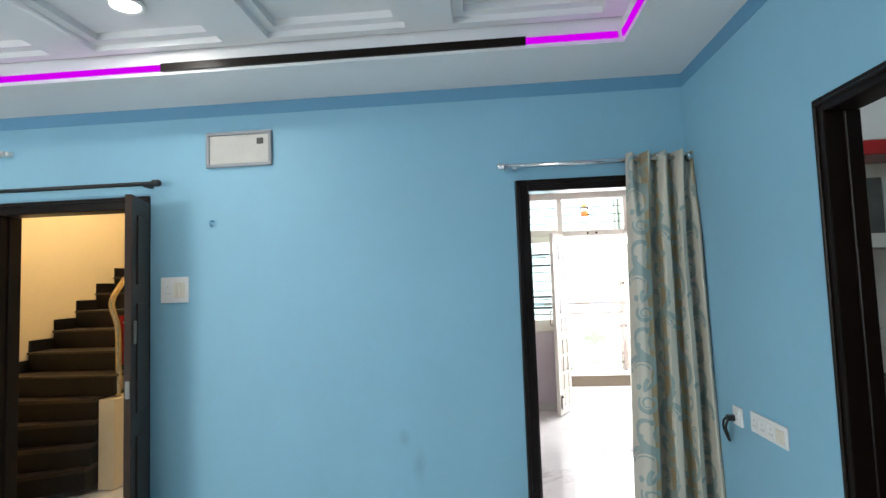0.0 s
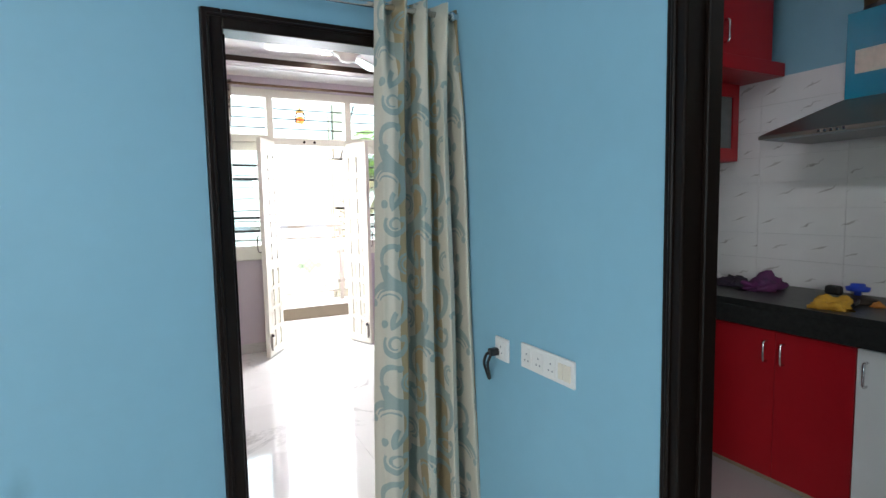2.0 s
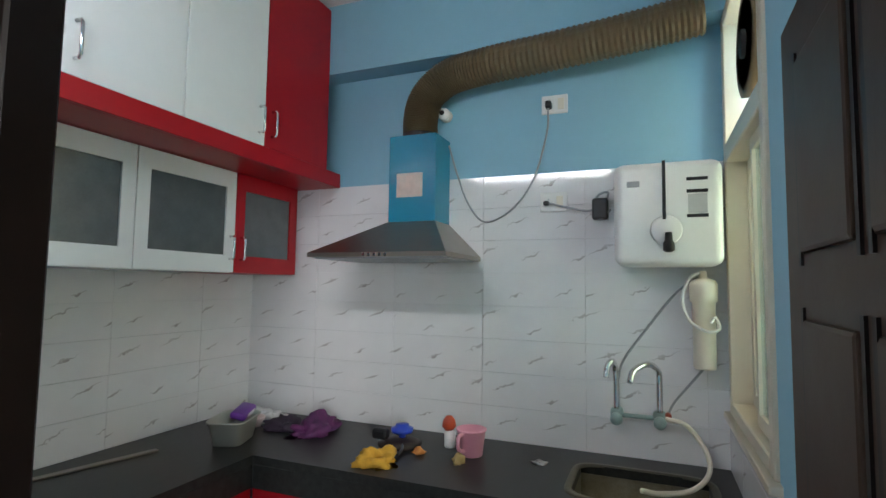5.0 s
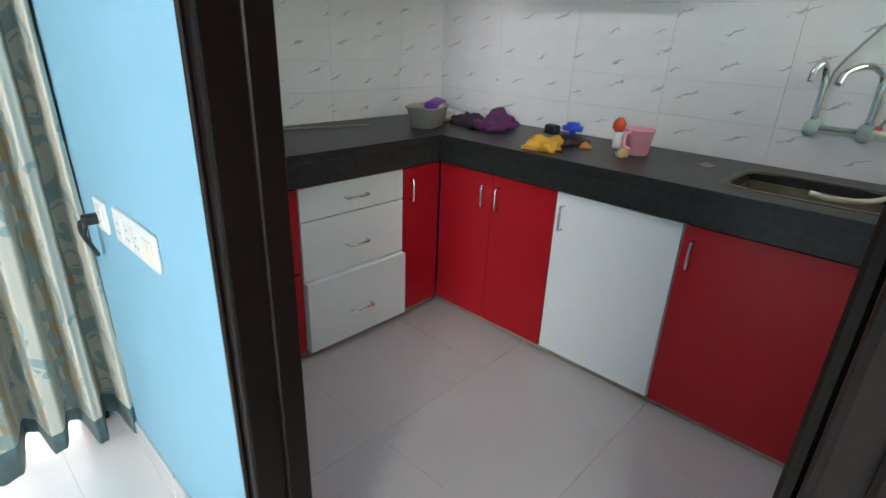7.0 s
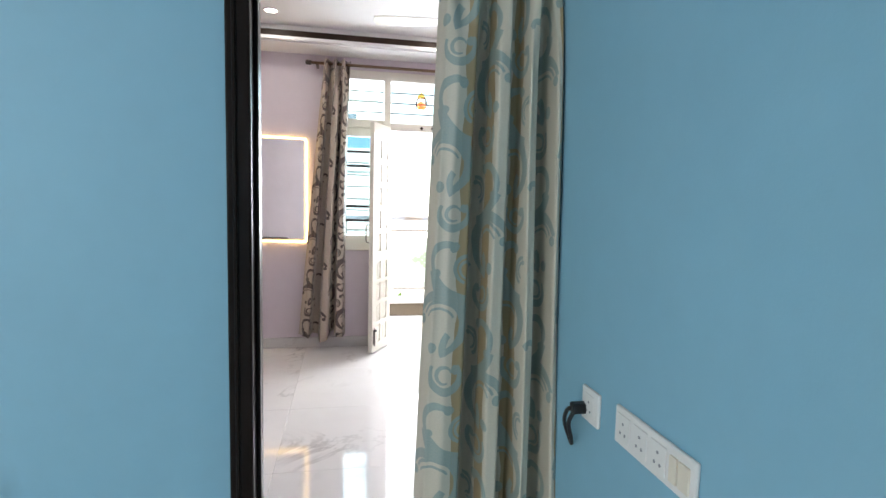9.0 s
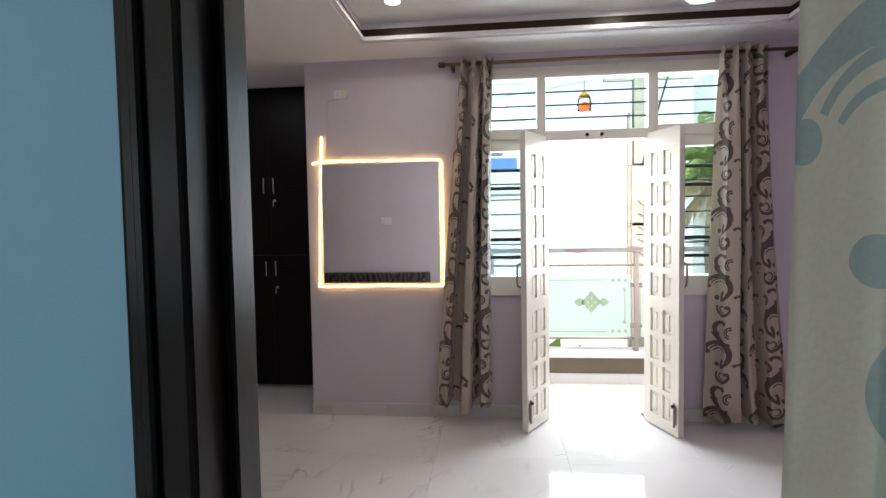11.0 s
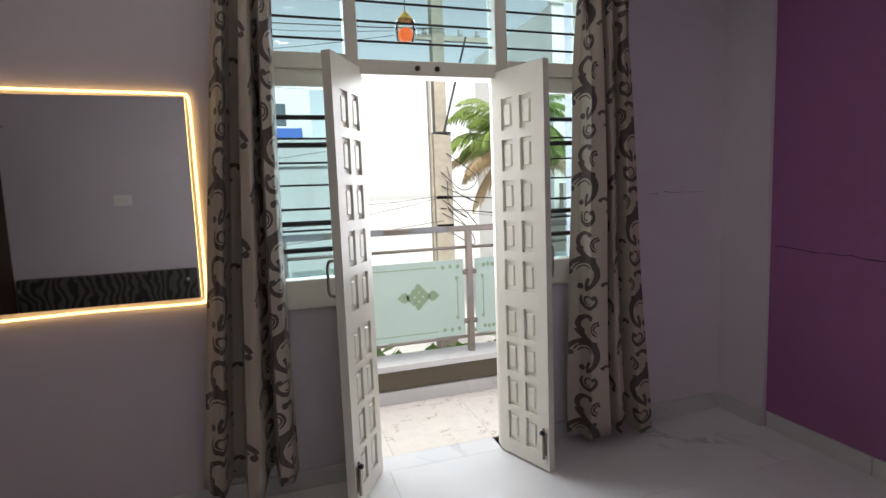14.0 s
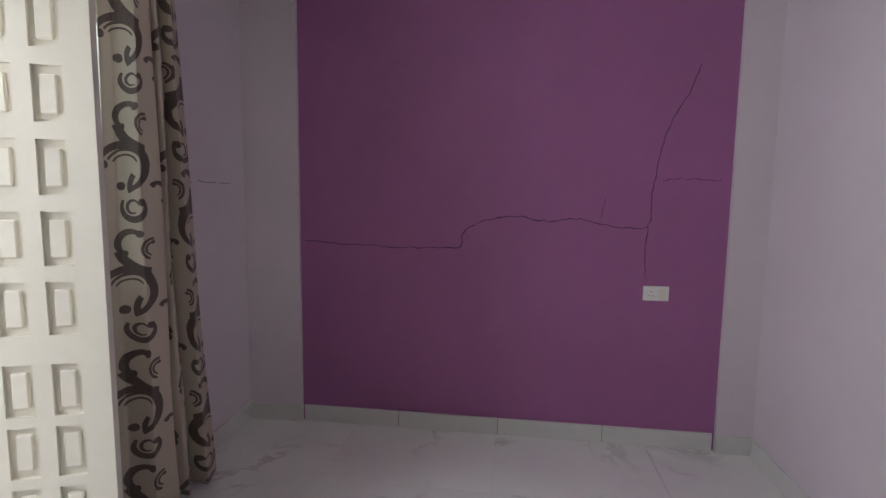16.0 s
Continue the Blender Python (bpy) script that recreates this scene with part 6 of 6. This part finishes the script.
single("wall_crack", crack([(WX + 0.0005, 1.3, 2.1), (WX + 0.0005, 1.6, 2.12), (WX + 0.0005, 1.9, 2.08), (WX + 0.0005, 2.3, 2.09)], 0.0012), LILAC, "faint raised line in the lilac plaster", "crack")

# ceiling fan and downlights
cf = thing("ceiling_fan", "cream three-blade ceiling fan, at rest", "ceiling fan", at=pose(0.16, 1.95, 2.76))
part("canopy", lathe(bmesh.new(), [(0.06, 0), (0.055, -0.03), (0.02, -0.05)], n=24), CREAM_PAINT, cf, "", True)
part("stem", pipe(bmesh.new(), [(0, 0, -0.04), (0, 0, -0.14)], 0.012, 10), CREAM_PAINT, cf, "", True)
part("motor", lathe(bmesh.new(), [(0.03, -0.12), (0.08, -0.13), (0.105, -0.155), (0.105, -0.20), (0.07, -0.225), (0.06, -0.26), (0.02, -0.275)], n=32), CREAM_PAINT, cf, "", True)
for k in range(3):
    a = math.radians(170 + 120 * k)
    bm = bmesh.new()
    box(bm, 0.09, 0.20, -0.015, 0.015, -0.192, -0.186)
    arm = part("blade_arm", bm, CREAM_PAINT, cf)
    arm.matrix_basis = Matrix.Rotation(a, 4, "Z")
    bm = bmesh.new()
    outline = [(0.17, -0.045), (0.30, -0.06), (0.52, -0.068), (0.585, -0.055), (0.60, 0.0), (0.585, 0.055), (0.52, 0.065), (0.30, 0.055), (0.17, 0.045)]
    lo = [bm.verts.new((x, y, -0.196 + 0.12 * y)) for x, y in outline]
    hi = [bm.verts.new((x, y, -0.190 + 0.12 * y)) for x, y in outline]
    bm.faces.new(lo[::-1]); bm.faces.new(hi)
    for i in range(len(lo)):
        bm.faces.new((lo[i], lo[(i + 1) % len(lo)], hi[(i + 1) % len(lo)], hi[i]))
    bl = part("blade", bm, CREAM_PAINT, cf)
    bl.matrix_basis = Matrix.Rotation(a, 4, "Z")
for lx, ly, lz in ((-1.16, 2.6, 2.76), (0.2, 2.7, 2.76), (-0.5, 1.2, 2.76), (-2.57, 3.07, BZ), (-0.45, 2.0, 2.76)):
    t = thing("ceiling_lamp", "small round recessed ceiling lamp, lit", "ceiling light", "bedroom downlights", pose(lx, ly, lz))
    part("rim", lathe(bmesh.new(), [(0.05, 0.0), (0.06, -0.003), (0.06, -0.008), (0.049, -0.010), (0.046, -0.003)], n=24), WHITE_PL, t, "", True)
    part("disc", lathe(bmesh.new(), [(0.045, -0.001), (0.045, -0.006)], n=24), SPOT, t, "glowing diffuser")

# ------------------------------------------------------------------ balcony
rl = thing("balcony_railing", "steel railing with etched glass panels on the parapet", "railing")
RY = 4.19
part("handrail", soft_box(-1.88, 2.12, RY - 0.025, RY + 0.025, 1.155, 1.195, 0.006), STEEL, rl)
part("mid_rail", pipe(bmesh.new(), [(-1.88, RY, 1.04), (2.12, RY, 1.04)], 0.011, 10), STEEL, rl, "", True)
part("bottom_rail", pipe(bmesh.new(), [(-1.88, RY, 0.385), (2.12, RY, 0.385)], 0.011, 10), STEEL, rl, "", True)
posts = (-1.85, -0.60, 0.67, 2.05)
for x in posts:
    p = part("post", soft_box(x - 0.022, x + 0.022, RY - 0.022, RY + 0.022, 0.275, 1.156, 0.004), STEEL, rl)
    for z in (0.50, 0.86):
        for s in (-1, 1):
            part("glass_clamp", lathe(bmesh.new(), [(0.018, s * 0.02), (0.02, s * 0.035), (0.018, s * 0.05)], (x, RY, z), 12, "x"), STEEL, p, "", True)
for a, b in zip(posts, posts[1:]):
    g = part("glass_panel", boxes((a + 0.045, b - 0.045, RY - 0.004, RY + 0.004, 0.40, 0.955)), FROSTED, rl, "etched frosted green glass panel")
    cx, cz = (a + b) / 2 + (0.25 if a < 0 and b > 0 else 0.0), 0.71
    if a > 0.5:
        cx = a + 0.62
    bm = bmesh.new()

    def leaf_shape(ox, oz, ang, ln, wd):
        pts = [(0, 0), (0.3, 0.5), (0.6, 0.45), (1.0, 0.0), (0.6, -0.45), (0.3, -0.5)]
        vs = []
        for u, w in pts:
            x, z = u * ln, w * wd
            vs.append(bm.verts.new((ox + x * math.cos(ang) - z * math.sin(ang), RY - 0.0052, oz + x * math.sin(ang) + z * math.cos(ang))))
        bm.faces.new(vs)

    for u in range(3):
        for w in range(3):
            ox, oz = cx + 0.031 * (u - w), cz + 0.033 * (u + w - 2)
            leaf_shape(ox - 0.027, oz, 0.0, 0.054, 0.057)
    for s in (1, -1):
        leaf_shape(cx + s * 0.066, cz, 0 if s > 0 else math.pi, 0.088, 0.075)
    for s in (1, -1):
        ex = b - 0.10 if s > 0 else a + 0.10
        for sz in (1, -1):
            ez = 0.89 if sz > 0 else 0.465
            for k in range(3):
                leaf_shape(ex - s * 0.045 * k, ez, math.pi / 2 * (1 + 0.4 * (k - 1)) * sz, 0.038, 0.028)
            leaf_shape(ex, ez - sz * 0.05, math.pi / 2 * -sz, 0.04, 0.025)
        for z0, z1 in ((0.53, 0.82),):
            vs = [bm.verts.new(q) for q in ((ex, RY - 0.0052, z0), (ex + 0.008, RY - 0.0052, z0), (ex + 0.008, RY - 0.0052, z1), (ex, RY - 0.0052, z1))]
            bm.faces.new(vs)
    for z in (0.905, 0.44):
        vs = [bm.verts.new(q) for q in ((a + 0.25, RY - 0.0052, z), (b - 0.25, RY - 0.0052, z), (b - 0.25, RY - 0.0052, z + 0.007), (a + 0.25, RY - 0.0052, z + 0.007))]
        bm.faces.new(vs)
    part("motif", bm, MOTIF, g, "clear leaf motif in the frosted glass")
for k, (a, b) in enumerate(((-0.9, -0.35), (-0.15, 0.05), (0.25, 0.5))):
    part("worn_wrap", boxes((a, b, RY - 0.0265, RY + 0.0265, 1.156, 1.1965)), GREY_PL, rl, "grey plastic wrap left on the rail")

hl = thing("hanging_lantern", "amber glass lantern hanging outside the transom", "lantern", at=pose(0.13, 3.62, 2.33))
part("chain", pipe(bmesh.new(), [(0, 0, 0.09), (0, 0, 0.55)], 0.003, 6), IRON, hl)
part("cap", lathe(bmesh.new(), [(0.008, 0.11), (0.022, 0.09), (0.045, 0.068), (0.045, 0.06)], n=16), mat("amber_cap", (0.6, 0.35, 0.04), 0.4), hl, "", True)
part("shade", lathe(bmesh.new(), [(0.03, -0.06), (0.052, -0.05), (0.06, 0.0), (0.052, 0.055), (0.03, 0.062)], n=20), GLASS, hl, "clear glass shade", True)
part("candle_cup", lathe(bmesh.new(), [(0.012, -0.058), (0.034, -0.048), (0.043, -0.020), (0.036, 0.010), (0.014, 0.022)], n=20), backlit("orange_glass", (1.0, 0.40, 0.14), 0.75), hl, "orange glass ball", True)
structure("ceiling_balcony", boxes((-1.93, 2.2, 3.40, 4.4, 2.88, 3.0)), WHITE_CEIL)

# ------------------------------------------------------------------ outdoors
pole = thing("utility_pole", "weathered concrete utility pole with crossarm and cables", "utility pole", at=pose(1.95, 8.8, 0))
bm = bmesh.new()
box(bm, -0.15, 0.14, -0.12, 0.12, -3.7, 2.4)
POLE = mat("pale_concrete", (0.30, 0.27, 0.22), 0.85, vary=0.35, scale=5, bump=0.4)
part("shaft", bm, POLE, pole)
part("upper_shaft", boxes((-0.10, 0.09, -0.09, 0.09, 2.4, 6.0)), POLE, pole)
part("side_strip", boxes((-0.19, -0.152, -0.05, 0.05, -3.7, 3.3)), POLE, pole)
part("crossarm", boxes((-0.6, 0.9, -0.04, 0.04, 3.85, 3.93)), CONCRETE, pole)
part("stay_bar", pipe(bmesh.new(), [(0.02, -0.13, 2.4), (0.45, -0.12, 3.9)], 0.017, 8), IRON, pole)
for k in range(5):
    part("insulator", lathe(bmesh.new(), [(0.03, 0), (0.05, 0.03), (0.03, 0.06), (0.045, 0.09), (0.01, 0.12)], (-0.5 + 0.3 * k, 0, 3.93), 10), GREY_PL, pole, "", True)
for z in (2.38, 1.35, 0.9):
    part("band", boxes((-0.14, 0.14, -0.12, 0.12, z, z + 0.04)), IRON, pole)
rngw = random.Random(21)
for k in range(11):
    z0 = rngw.choice((0.8, 1.0, 1.2, 1.4, 1.6, 2.0, 2.4, 3.9, 3.95, 4.0))
    side = rngw.choice((-1, 1))
    far = (1.95 + side * rngw.uniform(9, 16), 8.8 + rngw.uniform(-2.5, 7), z0 + rngw.uniform(-0.5, 1.4))
    a = Vector((1.95 + rngw.uniform(-0.4, 0.4) * (1 if z0 > 3 else 0.3), 8.66, z0))
    b = Vector(far)
    pts = [a.lerp(b, s / 14) - Vector((0, 0, rngw.uniform(0.95, 1.05) * 0.9 * 4 * (s / 14) * (1 - s / 14) * 0.6)) for s in range(15)]
    single("overhead_cable", pipe(bmesh.new(), pts, 0.0045 if k % 4 else 0.009, 5), IRON, "black overhead cable sagging from the pole", "cable", "overhead cables")
for k in range(5):
    z0 = 0.9 + 0.22 * k
    pts = curve_points([(1.90, 8.67, z0), (2.05 + rngw.uniform(-0.4, 0.5), 8.5, z0 - 0.3), (2.3 + rngw.uniform(-0.5, 0.3), 8.55, z0 - 0.1), (2.0, 8.67, z0 + 0.3)])
    single("overhead_cable", pipe(bmesh.new(), pts, 0.007, 5), IRON, "tangled black cable loop on the pole", "cable", "cable loops")


def palm(at, height, crown, seed, label):
    rng = random.Random(seed)
    t = thing("palm_tree", label, "tree", "", at)
    stem = [(0.10 * math.sin(k * 0.5), 0, k * height / 12) for k in range(13)]
    part("trunk", pipe(bmesh.new(), stem, 0.16, 12, [0.20 - 0.006 * k + 0.012 * (k % 2) for k in range(13)]), mat("palm_bark", (0.22, 0.16, 0.11), 0.9, vary=0.4, scale=9, bump=0.6), t, "", True)
    top = Vector(stem[-1])
    green, dry = bmesh.new(), bmesh.new()
    for f in range(38):
        hang = f >= 26
        bm = dry if hang else green
        az = f * 2.39996 + rng.uniform(-0.2, 0.2)
        lift = rng.uniform(-1.1, 0.3) if hang else rng.choice((rng.uniform(0.9, 1.5), rng.uniform(0.3, 1.2)))
        ln = crown * rng.uniform(0.7, 1.1)
        pts = []
        for s in range(13):
            u = s / 12
            e = lift - 1.9 * u * u * (1.0 if not hang else 0.35)
            step = ln / 12
            if not pts:
                pts.append(top.copy())
                continue
            pts.append(pts[-1] + Vector((math.cos(az) * math.cos(e), math.sin(az) * math.cos(e), math.sin(e))) * step)
        for s in range(1, 13):
            mid = pts[s]
            d = (pts[s] - pts[s - 1]).normalized()
            side = d.cross(Vector((0, 0, 1))).normalized()
            up = side.cross(d)
            for q in range(8):
                base = pts[s - 1].lerp(pts[s], q / 8)
                for sg in (-1, 1):
                    ll = crown * 0.27 * math.sin(math.pi * min(1.0, (s + q / 8) / 13) ** 0.7) * rng.uniform(0.7, 1.1) + 0.05
                    tip = base + (side * sg * 0.75 + d * 0.55 - Vector((0, 0, rng.uniform(0.45, 1.0)))) * ll
                    w = d * 0.0065 * crown / 1.5
                    v = [bm.verts.new(base - w), bm.verts.new(base + w), bm.verts.new(base.lerp(tip, 0.6) + w * 0.9 + up * 0.02), bm.verts.new(tip)]
                    bm.faces.new(v)
    part("crown", green, LEAF, t, "green feather fronds")
    part("dry_fronds", dry, LEAF_DRY, t, "hanging brown fronds")
    return t


palm(pose(3.85, 10.2, -3.7), 6.0, 1.75, 4, "coconut palm with green crown and brown hanging fronds")


def house(name, label, x0, x1, y0, y1, z1, material, rows, cols, band=None):
    t = thing(name, label, "building", "far buildings")
    part("wall", boxes((x0, x1, y0, y1, -3.7, z1)), material, t)
    part("roof_parapet", boxes((x0 - 0.1, x1 + 0.1, y0 - 0.1, y0 + 0.1, z1, z1 + 0.7)), material, t)
    pane = mat("dark_far_glass", (0.08, 0.10, 0.12), 0.2)
    for r in range(rows):
        for c in range(cols):
            wx = x0 + (c + 0.5) * (x1 - x0) / cols
            wz = z1 - 1.9 - 3.0 * r
            w = part("window", boxes((wx - 0.6, wx + 0.6, y0 - 0.06, y0 - 0.01, wz - 0.1, wz + 1.2)), WHITE_PL, t)
            part("pane", boxes((wx - 0.5, wx + 0.5, y0 - 0.075, y0 - 0.061, wz, wz + 1.1)), pane, w)
            if band:
                part("balcony", boxes((wx - 1.2, wx + 1.2, y0 - 0.9, y0, wz - 0.9, wz - 0.2)), band, t)


house("house", "white and blue apartment house beyond the road", -9, 1.2, 28, 36, 7.0, ROOF_WHITE, 3, 3, mat("blue_render", (0.05, 0.13, 0.45), 0.7))
house("house", "low pale grey flat-roofed house across the road", -12, 0.95, 15, 21, 2.3, mat("pale_grey_render", (0.44, 0.46, 0.47), 0.85, vary=0.15, scale=0.8, bump=0.2), 1, 3)


house("house", "tall white flat-roofed house behind the palm", 7.0, 15, 14, 20, 6.6, ROOF_WHITE, 2, 2)
house("house", "low grey unplastered house behind the palm", 6.5, 12.0, 12.6, 13.9, 0.9, CONCRETE, 1, 3)
single("water_tank", lathe(bmesh.new(), [(0.5, 0), (0.55, 0.1), (0.55, 0.45), (0.4, 0.6), (0.2, 0.65), (0.2, 0.7)], n=20), BLACK_PL, "black plastic roof water tank", "water tank", smooth=True, at=pose(7.5, 13.25, 0.9))


def shrubs(name, label, x0, x1, y0, y1, z0, z1, count, seed, material, size):
    """A mass of low leaves."""
    rng = random.Random(seed)
    verts, faces = [], []
    for k in range(count):
        u = rng.random()
        c = Vector((rng.uniform(x0, x1), rng.uniform(y0, y1), 0))
        c.z = z0 + (z1 - z0) * rng.random() * (0.45 + 0.55 * noise.noise(Vector((c.x * 0.5, c.y * 0.5, seed))))
        a, e = rng.uniform(0, 6.28), rng.uniform(-0.6, 0.9)
        d = Vector((math.cos(a) * math.cos(e), math.sin(a) * math.cos(e), math.sin(e))) * size * rng.uniform(0.6, 1.3)
        s = Vector((-math.sin(a), math.cos(a), rng.uniform(-0.3, 0.3))) * size * 0.28
        i = len(verts)
        verts += [c, c + d * 0.5 + s, c + d, c + d * 0.5 - s]
        faces.append((i, i + 1, i + 2, i + 3))
    me = bpy.data.meshes.new(name)
    me.from_pydata(verts, [], faces)
    me.materials.append(material)
    tagged(new(name, me), label, "plants", "", "stuff")


SHRUB = backlit("shrub_leaf", (0.16, 0.28, 0.05), 0.35)
shrubs("hedge", "bright green shrubs below the balcony", -5, 7, 4.8, 6.6, -0.95, 0.75, 16000, 3, SHRUB, 0.22)
shrubs("field_plants", "green verge plants along the road", -14, 14, 10.5, 12.5, -3.7, -2.9, 1600, 8, SHRUB, 0.3)


# ------------------------------------------------------------------ floor and wall tiles
def tile_floor(name, x0, x1, y0, y1, size, material, label, z=-0.012, joint=0.001):
    f = tagged(new(name), label, "", "", "structure")
    nx, ny = math.ceil((x1 - x0) / size), math.ceil((y1 - y0) / size)
    store = {}
    for i in range(nx):
        for j in range(ny):
            a, b = x0 + i * size, min(x1, x0 + (i + 1) * size)
            c, d = y0 + j * size, min(y1, y0 + (j + 1) * size)
            key = (round(b - a, 4), round(d - c, 4))
            if min(key) < 0.02:
                continue
            if key not in store:
                store[key] = mesh_of("floor_tile", soft_box(joint / 2, key[0] - joint / 2, joint / 2, key[1] - joint / 2, 0, 0.012, r=0.0005, segments=1), material)
            piece("floor_tile", store[key], f, pose(a, c, z))


def tile_wall(name, length, height, tw, th, material, matrix, label, first=0.0, depth=0.008, joint=0.0010):
    """Tiles in a local xz plane, facing -y."""
    w = tagged(new(name), label, "", "", "structure")
    w.matrix_basis = matrix
    store = {}
    j = 0
    z = 0.0
    while z < height - 0.01:
        h = min(th, height - z)
        x = first - tw if first > 0 else 0.0
        while x < length - 0.005:
            a, b = max(0.0, x), min(length, x + tw)
            key = (round(b - a, 4), round(h, 4))
            if key[0] > 0.02:
                if key not in store:
                    store[key] = mesh_of("wall_tile", soft_box(joint / 2, key[0] - joint / 2, -depth, 0, joint / 2, key[1] - joint / 2, r=0.0010, segments=1), material)
                piece("wall_tile", store[key], w, pose(a, 0, z))
            x += tw
        z += th
        j += 1


tile_floor("floor_living", -6.6, 0.0, -5.6, 0.0, 0.8, FLOOR, "glossy white marble floor tiles with grey veins")
tile_floor("floor_doorway", -0.866, -0.104, 0.0, 0.2, 0.8, FLOOR, "white marble floor of the bedroom doorway")
tile_floor("floor_bedroom", WX, EX, 0.2, NY, 0.8, FLOOR, "glossy white marble floor tiles with grey veins")
tile_floor("floor_niche", WX, -1.955, NY, 3.9, 0.8, FLOOR, "white marble floor in the wardrobe niche")
tile_floor("floor_kitchen", 0.0, KE, -1.957, KN, 0.6, FLOOR_K, "pale grey kitchen floor tiles")
tile_floor("floor_balcony", -1.9, 2.1, 3.40, 4.09, 0.6, FLOOR_BALC, "veined beige marble balcony tiles")
tile_floor("floor_threshold", -0.2, 0.49, NY, 3.40, 0.7, FLOOR, "white marble threshold of the balcony door")
tile_floor("floor_stair", -5.1, -3.02, 0.0, 0.6, 0.6, STAIR_TREAD, "brown stone landing before the stairs")
structure("wall_tile_bed", boxes((KE - 0.002, KE, KS, KN, 0.897, 2.08), (0.088, KE - 0.002, KN - 0.002, KN, 0.897, 2.08)), TILE_BED)
# kitchen wall tiles: east wall faces -x, north wall faces -y, south wall faces +y
tile_wall("wall_tiles_east", KN - KS, 1.185, 0.455, 0.148, WALL_TILE, Matrix(((0, 1, 0, KE), (-1, 0, 0, KN), (0, 0, 1, 0.897), (0, 0, 0, 1))), "white wall tiles with short grey streaks", first=0.437)
tile_wall("wall_tiles_north", KE - 0.088, 1.185, 0.455, 0.148, WALL_TILE, pose(0.088, KN, 0.897), "white wall tiles with short grey streaks", first=0.252)
tile_wall("wall_tiles_south", 0.8, 0.222, 0.455, 0.148, WALL_TILE, Matrix(((-1, 0, 0, KE), (0, -1, 0, KS), (0, 0, 1, 0.897), (0, 0, 0, 1))), "white wall tiles under the kitchen window", first=0.3)
